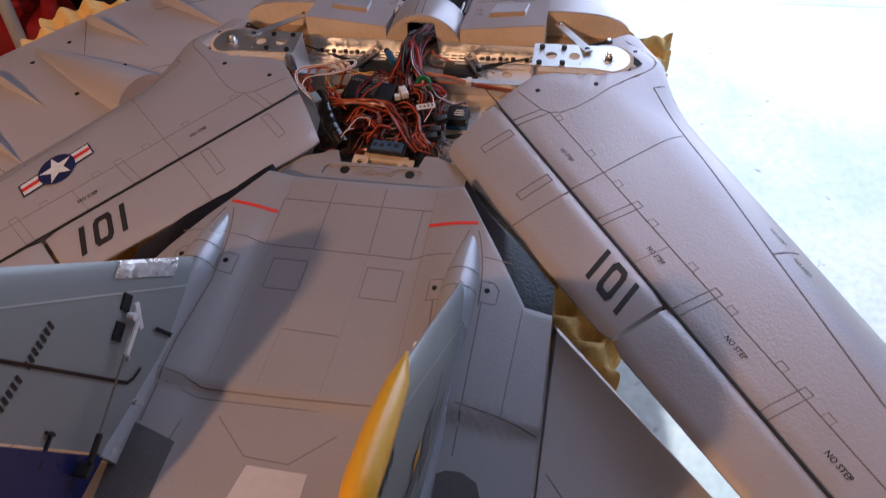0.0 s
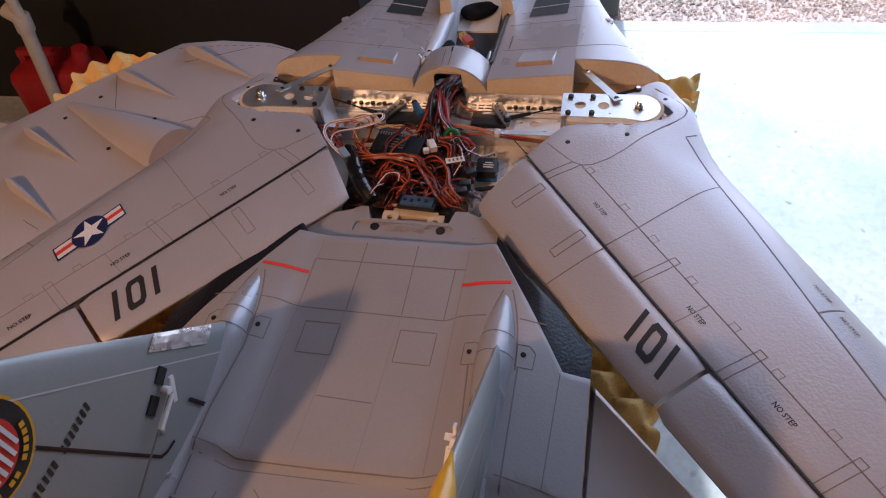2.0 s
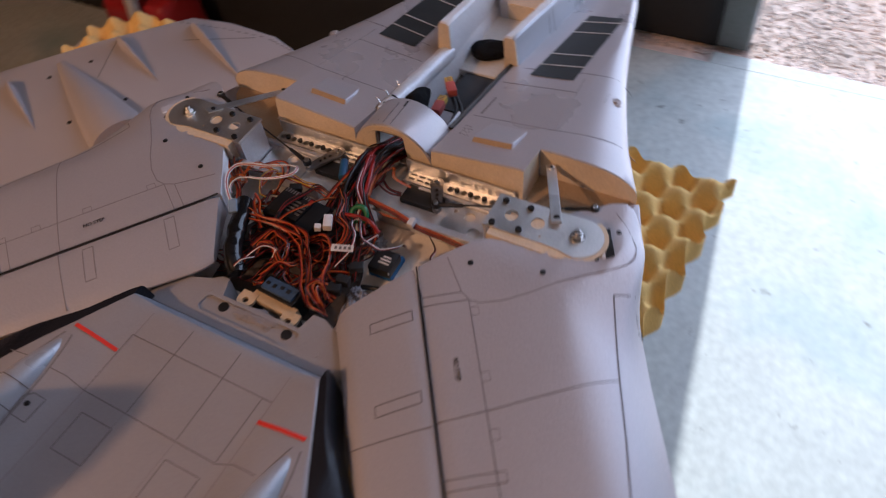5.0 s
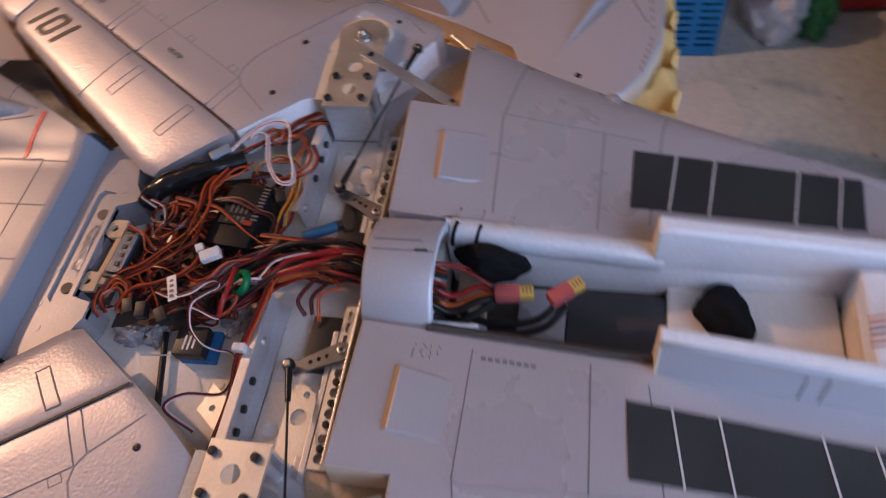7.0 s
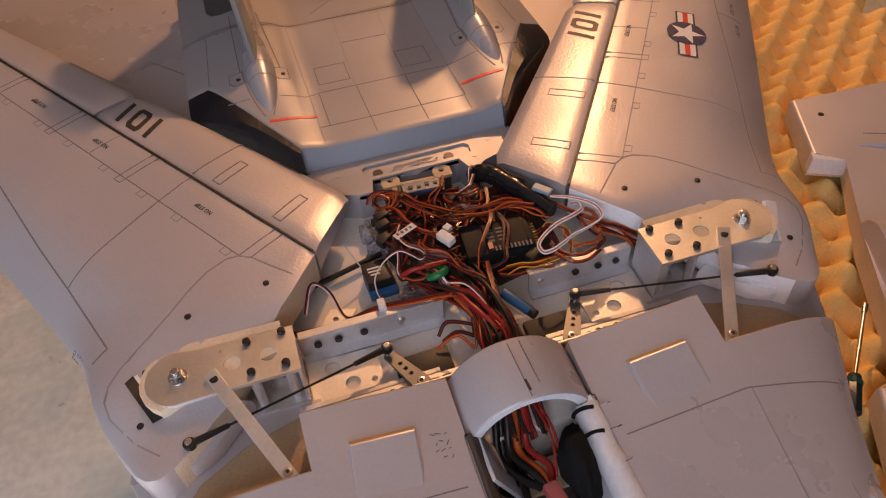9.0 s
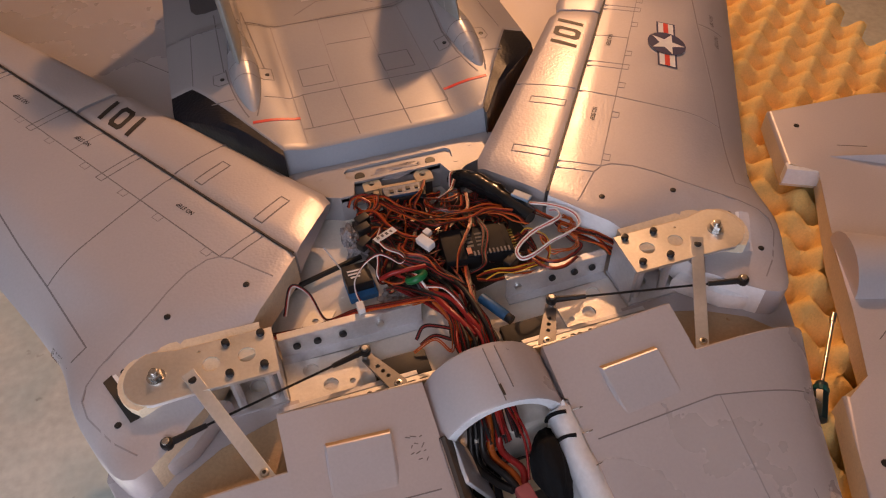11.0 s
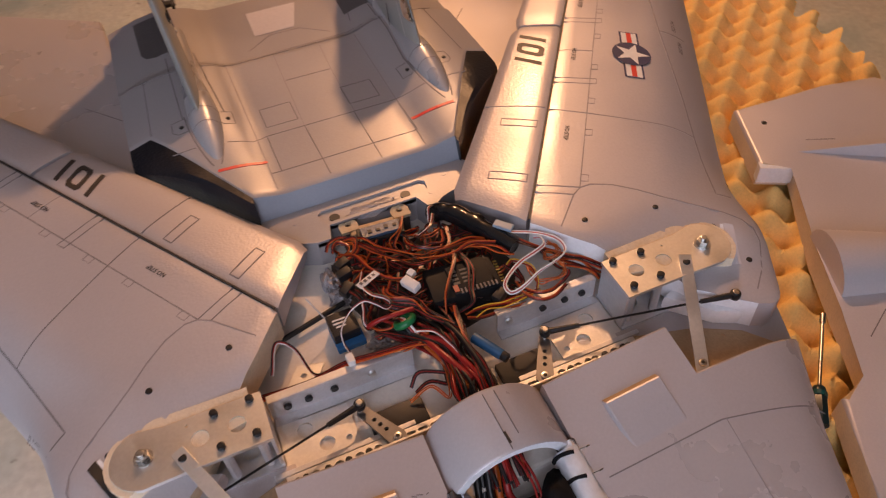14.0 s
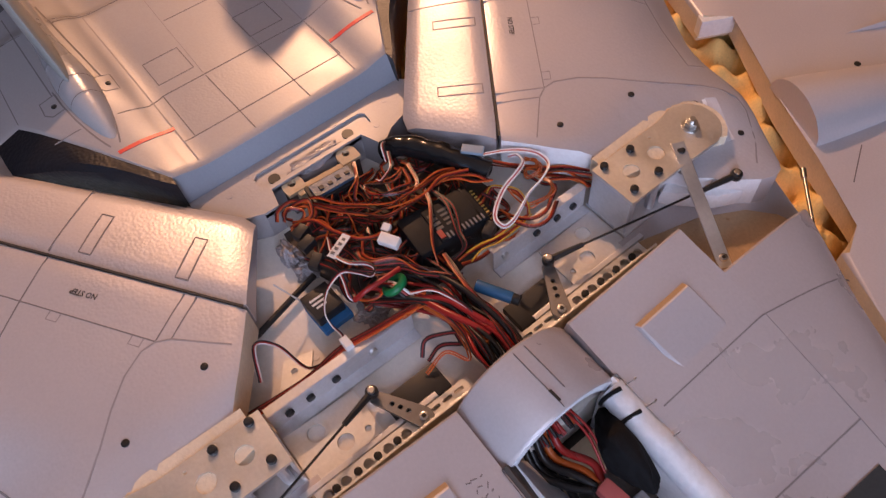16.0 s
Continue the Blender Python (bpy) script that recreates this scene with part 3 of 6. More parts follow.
for s, poly in ((-1, [(-0.116, -0.480), (-0.077, -0.488), (-0.079, -0.530), (-0.082, -0.585), (-0.128, -0.585)]), (1, [(0.124, -0.486), (0.130, -0.483), (0.141, -0.482), (0.152, -0.487), (0.157, -0.500), (0.158, -0.585), (0.124, -0.585)])):
    lay(poly, lambda a, b: Vector((a, b, rear_z(a, b) + 0.0006)), M_SCORCH, "dark_patch", plane, "dark scorched paint behind the fins", 4)

# tail planes beside the nacelles
for s in (-1, 1):
    poly = [(0.191, -0.318), (0.335, -0.472), (0.54, -0.688), (0.575, -0.75), (0.55, -0.80), (0.35, -0.80), (0.20, -0.70), (0.191, -0.55)]
    stab = part("stabilator", prism_bm([(s * x, y) for x, y in poly], -0.052, -0.038, 0.004), M_GREY, plane, "grey horizontal tail plane", smooth=True)
    ribbon("panel_line", [(s * 0.198, -0.455), (s * 0.235, -0.50)], 0.001, M_LINE, stab, lambda x, y: -0.038, lift=0.0003)


# fins
def fin_x(z, s):
    return 0.1165 + 0.085 * (z - 0.03) if s > 0 else -0.116 - 0.05 * (z - 0.03)


def fin_top(s):
    return 0.256 if s > 0 else 0.222


def fin_le(z, s=1):
    y = -0.347 - 0.98 * (z - 0.043) if s > 0 else -0.334 - 0.85 * (z - 0.025)
    return y - 16 * max(0.0, z - (0.205 if s > 0 else 0.202)) ** 2


def tail_te(z, s=1):
    """Rear edge of the rudder, raked forward at the tip."""
    if s < 0:
        return float(np.interp(z, [0.02, 0.126, 0.146, 0.166, 0.187, 0.222], [-0.604, -0.599, -0.585, -0.576, -0.562, -0.556]))
    return float(np.interp(z, [0.02, 0.11, 0.18, 0.222], [-0.66, -0.665, -0.665, -0.655]))


def fin_te(z, s=1):
    return max(-0.512 - 0.36 * (z - 0.02), tail_te(z, s) + 0.004)


for s in (-1, 1):
    fin = None
    top, bot = [], []
    ZN, CN = 14, 12
    for i in range(ZN + 1):
        z = lerp(0.006, fin_top(s), i / ZN)
        le, te = fin_le(z, s), fin_te(z, s)
        rt, rb = [], []
        for j in range(CN + 1):
            c = 0.5 - 0.5 * math.cos(math.pi * j / CN)
            t = lerp(0.0062, 0.0035, i / ZN) * (2.6 * math.sqrt(c) * (1 - c) + 0.25 * c + 0.02)
            y = lerp(le, te, c)
            rt.append((fin_x(z, s) + t, y, z))
            rb.append((fin_x(z, s) - t, y, z))
        top.append(rt)
        bot.append(rb)
    v, f = shell(top, bot)
    fin = obj("tail_fin", v, f, M_FIN, plane, "grey upright tail fin with control linkage", smooth=True)
    # rudder behind the fin
    top, bot = [], []
    for i in range(9):
        z = lerp(0.022, fin_top(s), i / 8)
        te = fin_te(z, s) - 0.002
        rt, rb = [], []
        for j in range(5):
            c = j / 4
            t = 0.0028 * (1 - c) + 0.0008
            rt.append((fin_x(z, s) + t, lerp(te, min(te - 0.001, tail_te(z, s)), c), z))
            rb.append((fin_x(z, s) - t, lerp(te, min(te - 0.001, tail_te(z, s)), c), z))
        top.append(rt)
        bot.append(rb)
    v, f = shell(top, bot)
    obj("rudder", v, f, M_RUDDER, fin, "dark blue rudder", smooth=True)
    # long bullet fairing that carries the fin
    vv, ff = [], []
    NS, NR = 26, 16
    for i in range(NS + 1):
        y = lerp(-0.259, -0.515, i / NS)
        q = min(1, (-0.257 - y) / 0.085)
        r = 0.0155 * math.sin(q * math.pi / 2) ** 0.75
        if y < -0.350:
            r *= lerp(1, 0.62, min(1, (-0.350 - y) / 0.07))
        xc = s * (0.117 if s < 0 else 0.114)
        zc = 0.0045 + 0.008 * q
        for k in range(NR):
            a = 2 * math.pi * k / NR
            vv.append((xc + r * math.cos(a), y, zc + r * 1.15 * math.sin(a)))
    for i in range(NS):
        for k in range(NR):
            a, b = i * NR + k, i * NR + (k + 1) % NR
            ff.append((a, b, b + NR, a + NR))
    ff += [tuple(range(NR)), tuple(NS * NR + k for k in range(NR))]
    fb_ = obj("fin_fairing", vv, ff, M_BLUE, plane, "grey bullet-shaped fairing under the fin", smooth=True)

    for e in (-1, 1):
        rline([(xc + e * (0.0155 * math.sin(min(1, (-0.257 - y) / 0.085) * math.pi / 2) ** 0.75 + 0.0006), y) for y in (-0.2635, -0.269, -0.278, -0.290, -0.305, -0.325, -0.345)], 0.0013, M_LINE)
    for yr in (-0.318, -0.338):
        q = min(1, (-0.257 - yr) / 0.085)
        r = 0.0155 * math.sin(q * math.pi / 2) ** 0.75 + 0.0002
        rv_ = [(xc + r * math.cos(a), yr + o, 0.0045 + 0.008 * q + r * 1.15 * math.sin(a)) for a in [math.pi * k / 14 for k in range(15)] for o in (0, 0.0009)]
        obj("panel_line", rv_, [(2 * k, 2 * k + 1, 2 * k + 3, 2 * k + 2) for k in range(14)], M_LINE, fb_)

    def face(y, z, off=0.0, s=s):
        """A point on the inner face of the fin."""
        le, te = fin_le(z, s), fin_te(z, s)
        c = min(1, max(0, (le - y) / (le - te)))
        i = (z - 0.006) / (fin_top(s) - 0.006)
        t = lerp(0.0062, 0.0035, i) * (2.6 * math.sqrt(c) * (1 - c) + 0.25 * c + 0.02)
        return Vector((fin_x(z, s) - s * (t + off), y, z))

    def fstrip(name, pts, w, m, off=0.0004, label="", outer=False, fin=fin, face=face, s=s):
        p = [Vector((0, a, b)) for a, b in pts]
        q = []
        for a, b in zip(p, p[1:]):
            k = max(1, int((b - a).length / 0.008))
            q += [a + (b - a) * (i / k) for i in range(k)]
        q.append(p[-1])
        verts = []
        for i, c in enumerate(q):
            d = (q[min(i + 1, len(q) - 1)] - q[max(i - 1, 0)]).normalized()
            n = Vector((0, -d.z, d.y)) * w / 2
            for e in (-1, 1):
                pt = face(c.y + n.y * e, c.z + n.z * e, off)
                if outer:
                    pt.x = 2 * fin_x(pt.z, s) - pt.x
                verts.append(pt)
        return obj(name, verts, [(2 * i, 2 * i + 1, 2 * i + 3, 2 * i + 2) for i in range(len(q) - 1)], m, fin, label)

    # scribed line behind the leading edge, both faces
    for o in (False, True):
        fstrip("panel_line", [(-0.366, 0.027), (-0.4254, 0.0972), (-0.4888, 0.1718), (-0.512, 0.199)] if s < 0 else [(-0.369, 0.022), (-0.474, 0.143), (-0.527, 0.205), (-0.562, 0.244)], 0.0011, M_PALE, outer=o)
    # linkage on the inner face
    for (y, z), sz in (((-0.4215, 0.0815), (0.002, 0.013, 0.010)), ((-0.4420, 0.0745), (0.002, 0.014, 0.010))):
        part("servo_slot", box_bm(face(y, z, 0.0004), sz, 0.0006, (20, 0, 0)), M_PLASTIC, fin)
    def link(y, z, off, s=s, face=face):
        return face(y - 0.034, z + 0.050, off * 0.7) if s > 0 else face(y, z, off)

    horn = part("control_horn", merge(box_bm(link(-0.4245, 0.0690, 0.005), (0.0025, 0.0050, 0.022), 0.001, (-28, 0, 0)), cyl_bm(link(-0.429, 0.075, 0.002), link(-0.429, 0.075, 0.008), 0.0032, n=12, bevel=0.0006)), M_WHITE, fin, "white plastic servo horn", smooth=True)
    part("clevis", box_bm(link(-0.4425, 0.0685, 0.008), (0.0035, 0.026, 0.0045), 0.001, (16, 0, 0)), M_WHITE, fin)
    part("pushrod", cyl_bm(link(-0.432, 0.0735, 0.008), face(-0.5175, 0.0460, 0.010), 0.0008, n=8), M_ARM, fin, smooth=True)
    part("clevis", box_bm(face(-0.5175, 0.0462, 0.010), (0.0035, 0.020, 0.004), 0.001, (14, 0, 0)), M_PLASTIC, fin)
    part("control_horn", box_bm(face(-0.532, 0.0424, 0.006), (0.014, 0.010, 0.004), 0.001), M_PLASTIC, fin)
    part("hinge_clip", box_bm(face(-0.534, 0.077, 0.001), (0.002, 0.024, 0.0022), 0.0004, (14, 0, 0)), M_PLASTIC, fin)
    part("hinge_clip", box_bm(face(-0.5245, 0.0812, 0.001), (0.002, 0.0022, 0.009), 0.0004, (14, 0, 0)), M_PLASTIC, fin)
    for y, z in ((-0.4503, 0.0514), (-0.4700, 0.0200)):
        part("screw", cyl_bm(face(y, z, -0.001), face(y, z, 0.0016), 0.0022, n=10), M_STEEL, fin)
    for off, m, w in ((-0.0006, M_WBLACK, 0.0026), (0.0009, M_BROWN, 0.0010)):
        fstrip("lead", [(-0.511, 0.151 + off), (-0.4638, 0.0390 + off), (-0.4580, 0.0352 + off), (-0.4480, 0.0334 + off)], w, m, 0.0006 if m is M_WBLACK else 0.0009)
    fstrip("lead", [(-0.4175, 0.0405), (-0.4100, 0.0190)], 0.0030, M_WBLACK, 0.0012)
    fstrip("lead", [(-0.4160, 0.0405), (-0.4085, 0.0190)], 0.0012, M_BROWN, 0.0018)
    if s < 0:
        # silver tape over the leading edge
        tp = []
        for i in range(9):
            z = lerp(0.047, 0.104, i / 8)
            for c in (0.0005, 0.02, 0.06, 0.11):
                tp.append(face(lerp(fin_le(z, s), fin_te(z, s), c), z, 0.0006 + rng.uniform(0, 0.0005)))
        obj("tape", tp, [(4 * i + j, 4 * i + j + 1, 4 * i + j + 5, 4 * i + j + 4) for i in range(8) for j in range(3)], M_TAPE, fin, "crinkled silver foil tape")
        # maker's name: plain bars
        for k in range(16):
            if k == 7:
                continue
            t = k / 15
            y, z = lerp(-0.4740, -0.5450, t), lerp(0.1318, 0.1285, t)
            fstrip("lettering_bar", [(y - 0.0006, z - 0.0034), (y + 0.0004, z + 0.0034)], 0.0024, M_INK, 0.0005)
        # round patch
        ctr = (-0.5315, 0.1786)
        for k, (r, m, nm) in enumerate(((0.0338, M_YELLOW, "patch"), (0.0318, M_INK, "ring"), (0.0218, M_RED, "disc"))):
            lay(circle(r, 32, ctr), lambda a, b, k=k: face(a, b, 0.0004 + 0.0004 * k), m, nm, fin, "round black and yellow badge" if k == 0 else "")
        for k in range(-3, 4):
            fstrip("stripe", [(ctr[0] + 0.0055 * k, ctr[1] - 0.0195 * math.cos(k / 3.4)), (ctr[0] + 0.0055 * k, ctr[1] + 0.0195 * math.cos(k / 3.4))], 0.0026, M_WHITE, 0.0018)
        for k in range(14):
            a = radians(200 + 11 * k)
            y, z = ctr[0] + 0.026 * math.cos(a), ctr[1] + 0.026 * math.sin(a)
            if k != 5 and k != 8:
                fstrip("lettering_bar", [(y - 0.0018 * math.sin(a), z + 0.0018 * math.cos(a)), (y + 0.0018 * math.sin(a), z - 0.0018 * math.cos(a))], 0.0035, M_YELLOW, 0.0018)
    else:
        part("horn_plate", box_bm(face(-0.4585, 0.122, 0.005), (0.010, 0.0045, 0.0018), 0.0006, (0, 8, 0)), M_WHITE, horn)
        # yellow rounded cap along the upper leading edge and tip
        vv, ff = [], []
        N, K = 26, 14
        for i in range(N + 1):
            t = i / N
            z = lerp(0.209, fin_top(s) + 0.001, t)
            y = fin_le(z, s) + 0.0005
            r = lerp(0.0034, 0.0066, min(1, t * 1.5) ** 0.8) * math.sqrt(max(0.02, 1 - max(0.0, (t - 0.86) / 0.14) ** 2))
            q0 = min(1, 0.25 + t * 2.4)
            for k in range(K):
                q = 2 * math.pi * k / K
                c, sn = math.cos(q), math.sin(q)
                back = 1.0 if sn > 0 else 1 + 2.4 * q0
                vv.append((fin_x(z, s) + 0.0012 * q0 + r * q0 * c, y + 0.9 * r * sn * back, z + 0.9 * r * sn * (1.0 if sn > 0 else 1.0)))
        for i in range(N):
            for k in range(K):
                ff.append((i * K + k, i * K + (k + 1) % K, (i + 1) * K + (k + 1) % K, (i + 1) * K + k))
        ff += [tuple(range(K)), tuple(N * K + k for k in range(K))]
        obj("tip_cap", vv, ff, M_YELLOW, fin, "glossy yellow rounded fin tip", smooth=True)
        # dark bird shape and number bars on the outer face
        for pts, w in (([(-0.452, 0.094), (-0.490, 0.091)], 0.0034), ([(-0.444, 0.052), (-0.486, 0.056)], 0.0034), ([(-0.462, 0.072), (-0.488, 0.074)], 0.003), ([(-0.484, 0.080), (-0.507, 0.086)], 0.046), ([(-0.500, 0.085), (-0.560, 0.112)], 0.016)):
            fstrip("dark_marking", pts, w, M_INK2, 0.0005, outer=True)
        fstrip("yellow_marking", [(-0.510, 0.112), (-0.524, 0.118)], 0.014, M_YELLOW, 0.0008, outer=True)
        for k in range(3):
            fstrip("number_bar", [(-0.5535 - 0.0066 * k, 0.214), (-0.5575 - 0.0066 * k, 0.204)], 0.0042, M_INK, 0.0006, outer=True)

from mathutils.bvhtree import BVHTree

# ---- wings ----
PIV = 0.22
ROOT = [(0.004, -0.138), (-0.008, -0.105), (-0.017, -0.075), (-0.0215, -0.045), (-0.028, -0.024), (-0.037, -0.006), (-0.041, 0.018), (-0.0435, 0.044), (-0.041, 0.055), (-0.033, 0.0605), (-0.0122, 0.0605), (0.0154, 0.055), (0.035, 0.045), (0.05, 0.036)]
TIP_U = 0.62


def wing_le(u):
    return 0.033 - 0.107 * (u - 0.05) if u > 0.05 else 0.033


def wing_z(u):
    return 0.004 + 0.042 * max(0.0, u - 0.02)


def pivot_dent(u, v):
    """The skin lies a little lower under the pivot plate."""
    x, y = 0.574 * u + 0.819 * v, -0.819 * u + 0.574 * v
    d = math.hypot(max(0.0, x, -x - 0.085), y)
    return 0.0064 * (1 - min(1.0, max(0.0, (d - 0.024) / 0.012)))


def nose_drop(u, v):
    """The rounded wing root dips towards its nose."""
    t = min(1.0, max(0.0, (-0.819 * u + 0.574 * v + 0.004) / 0.05))
    return 0.015 * t * t * (3 - 2 * t)


def to_world(u, v, s):
    return s * (PIV + 0.574 * u + 0.819 * v), -0.819 * u + 0.574 * v


def to_uv(x, y, s):
    rx = s * x - PIV
    return 0.574 * rx - 0.819 * y, 0.819 * rx + 0.574 * y


def skin(u, v):
    """Height of the upper side of wing and flap."""
    z = wing_z(u)
    le = wing_le(max(u, 0.05))
    if u < 0.05:
        le = lerp(0.09, 0.035, min(1, max(0, u + 0.01) / 0.06))
    ch = le + 0.139
    q = (v + 0.139) / ch
    z -= pivot_dent(u, v) + nose_drop(u, v)
    if v >= -0.1385:
        if q > 0.6:
            z -= 0.026 * min(1.0, (q - 0.6) / 0.4) ** 2.2
        z += 0.0015 * math.sin(max(0, min(1, q)) * math.pi)
    else:
        te = flap_te(u)
        w = (-0.139 - v) / (-0.139 - te)
        z -= 0.0105 * min(1.0, max(0, w)) ** 1.5 * min(1, (-0.139 - te) / 0.07)
    return z


def flap_te(u):
    return -0.212 + 0.068 * (u - 0.033)


def rootpt(q):
    k = q * (len(ROOT) - 1)
    i = min(int(k), len(ROOT) - 2)
    t = k - i
    return lerp(ROOT[i][0], ROOT[i + 1][0], t), lerp(ROOT[i][1], ROOT[i + 1][1], t)


def flap(name, s, u0, u1, slant, wing, label):
    t_, b_ = [], []
    for i in range(25):
        p = i / 24
        rt, rb = [], []
        for j in range(11):
            w = j / 10
            ua = lerp(u0 + slant[0] * w, u1 + slant[1] * w, p)
            te = flap_te(ua)
            vv = lerp(-0.1405, te, w)
            if i in (0, 24):
                vv = lerp(-0.1415, te + 0.004, w)
            x, y = to_world(ua, vv, s)
            zt = skin(ua, min(vv, -0.1386)) - (0.0015 if j in (0,) else 0)
            if j == 10:
                zt -= 0.003
            if i in (0, 24):
                zt -= 0.0018
            th = lerp(0.024, 0.007, w)
            rt.append((x, y, zt))
            rb.append((x, y, zt - (th if j < 10 else 0.002)))
        t_.append(rt)
        b_.append(rb)
    v, f = shell(t_, b_)
    return obj(name, v, f, M_WING, wing, label, smooth=True)


for s in (-1, 1):
    t_, b_ = [], []
    NP, NQ = 36, 30
    for i in range(NP + 1):
        p = (i / NP) ** 1.25
        rt, rb = [], []
        for j in range(NQ + 1):
            q = j / NQ
            q = 1 - (1 - q) ** 1.35
            ru, rv = rootpt(q)
            tu, tv = TIP_U, lerp(-0.138, wing_le(TIP_U), q)
            u = lerp(ru, tu, p)
            blend = min(1, p * 6)
            lin = lerp(-0.138, wing_le(max(u, 0.05)), q)
            vv = lerp(lerp(rv, tv, p), lin, blend * blend * (3 - 2 * blend))
            x, y = to_world(u, vv, s)
            z = wing_z(u) + 0.0015 * math.sin(q * math.pi) - pivot_dent(u, vv) - nose_drop(u, vv)
            if q > 0.6:
                z -= 0.026 * ((q - 0.6) / 0.4) ** 2.2
            if i == 0:
                z -= 0.0016
            if j == 0:
                z -= 0.0012
            th = lerp(0.028, 0.020, p) * (1 if q < 0.6 else math.sqrt(max(0, 1 - ((q - 0.6) / 0.4) ** 2)))
            rt.append((x, y, z))
            rb.append((x, y, z - th - 0.0005))
        t_.append(rt)
        b_.append(rb)
    v, f = shell(t_, b_)
    ix = []
    for q in f:
        p_ = [Vector(v[k]) for k in q]
        n_ = (p_[1] - p_[0]).cross(p_[2] - p_[1])
        um = max(to_uv(c.x, c.y, s)[0] for c in p_)
        vm = max(to_uv(c.x, c.y, s)[1] for c in p_)
        ix.append(1 if n_.length > 1e-12 and abs(n_.normalized().z) < 0.5 and um < 0.03 and vm < 0.046 else 0)
    wing = obj("wing", v, f, M_WING, plane, "grey foam swing wing swept back", smooth=True, mats=[M_WING, M_WHITEFOAM if s < 0 else M_RAW], idx=ix)
    flap("flap", s, 0.006, 0.298, (0.027, 0.004), wing, "grey inner flap")
    flap("flap", s, 0.302, TIP_U - 0.01, (0.004, 0.0), wing, "grey outer flap")

    def on(a, b, c=0.0, s=s):
        """World point of span a, chord b on the wing's skin."""
        x, y = to_world(a, b, s)
        return Vector((x, y, skin(a, b) + 0.0004 + c))

    tree = BVHTree.FromPolygons(v, f)

    def onto(a, b, c=0.0, s=s, tree=tree):
        """World point found by dropping straight onto the wing."""
        x, y = to_world(a, b, s)
        hit = tree.ray_cast(Vector((x, y, 0.2)), Vector((0, 0, -1)))[0]
        return Vector((x, y, (hit.z if hit else skin(a, b)) + 0.0004 + c))

    def top_z(x, y, s=s, tree=tree):
        a, b = to_uv(x, y, s)
        if b < -0.1383:
            return skin(a, b)
        hit = tree.ray_cast(Vector((x, y, 0.2)), Vector((0, 0, -1)))[0]
        return hit.z if hit else skin(a, b)

    # left wing takes the fainter tone: strong light washing out its lines, put into colour
    def wline(pts, w=0.0009, m=M_LINE if s > 0 else M_LINE2, name="panel_line", lift=0.0002, wing=wing, s=s):
        ribbon(name, [to_world(a, b, s) for a, b in pts], w, m, wing, top_z, lift=lift + 0.0001, step=0.005)

    # dark hinge gap
    wline([(0.006, -0.1392), (0.60, -0.1392)], 0.0016, M_INK, "hinge_gap", 0.0001)
    # scribed lines
    def tab_v(u):
        return -0.1005 - 0.0145 * (u - 0.05)

    wline([(0.049, tab_v(0.049)), (0.150, tab_v(0.15)), (0.304, tab_v(0.304)), (0.60, tab_v(0.6))], 0.0009)
    wline([(0.153, -0.138), (0.150, tab_v(0.15)), (0.138, -0.002)], 0.0009)
    wline([(0.252, -0.138), (0.252, tab_v(0.252))], 0.0007, M_LINE2)
    wline([(0.064, 0.032), (0.063, 0.014), (0.138, -0.002), (0.190, -0.012), (0.296, -0.036), (0.377, -0.052), (0.60, -0.095)], 0.0013)
    wline([(0.298, -0.036), (0.301, -0.008)], 0.0016)
    wline([(0.001, -0.112), (0.040, -0.105), (0.049, -0.100), (0.054, -0.092), (0.0555, -0.074), (0.052, -0.052), (0.046, -0.029), (0.042, -0.005), (0.039, 0.019), (0.035, 0.033), (0.028, 0.042), (0.016, 0.047), (-0.010, 0.0475), (-0.030, 0.043)], 0.0011, M_LINE2)
    wline([(0.039, -0.138), (0.040, -0.105)], 0.0009)
    wline([(0.048, -0.138), (0.049, -0.101)], 0.0009)
    for k in (0.061, 0.122, 0.169, 0.224, 0.279, 0.328, 0.384, 0.43, 0.49):
        wline([(k - 0.004, tab_v(k)), (k - 0.004, tab_v(k) + 0.0065), (k + 0.004, tab_v(k) + 0.0065), (k + 0.004, tab_v(k))], 0.0007, M_LINE2)
    for k in (0.200, 0.309, 0.408, 0.515):
        wline([(k - 0.004, -0.138), (k - 0.004, tab_v(k) + 0.0065), (k + 0.004, tab_v(k) + 0.0065), (k + 0.004, -0.138)], 0.0008, M_LINE2 if s < 0 else M_LINE)
    # frames on the flap
    for a0, a1 in ((0.0505, 0.060), (0.125, 0.1345)):
        wline([(a0, -0.147), (a1, -0.147), (a1 + 0.0045, -0.182), (a0 + 0.0045, -0.182), (a0, -0.147)], 0.0011)
    wline([(0.155, -0.142), (0.160, -0.202)], 0.0010)
    # screws
    for a, b in ((0.0110, -0.0935), (0.0335, -0.037), (0.0240, 0.0100), (-0.0040, 0.0375)):
        c = onto(a, b, -0.0010)
        bolt("screw", wing, tuple(c), 0.0026, 0.0014, M_BOLT)
    # slot beside the pivot
    lay([(0.0270, 0.0175), (0.0260, 0.0250), (-0.0100, 0.0315), (-0.0110, 0.0245)], lambda a, b: onto(a, b, 0.0004), M_PLASTIC if s > 0 else M_TAPEP, "slot", wing, "dark slot beside the pivot" if s > 0 else "pale lined slot beside the pivot", 3)
    lay([(0.0260, 0.0150), (0.0262, 0.0175), (-0.0110, 0.0243), (-0.0125, 0.0200)], lambda a, b: onto(a, b, 0.0002), M_WHITEFOAM, "slot_lining", wing, "white foam edge of the slot", 3)
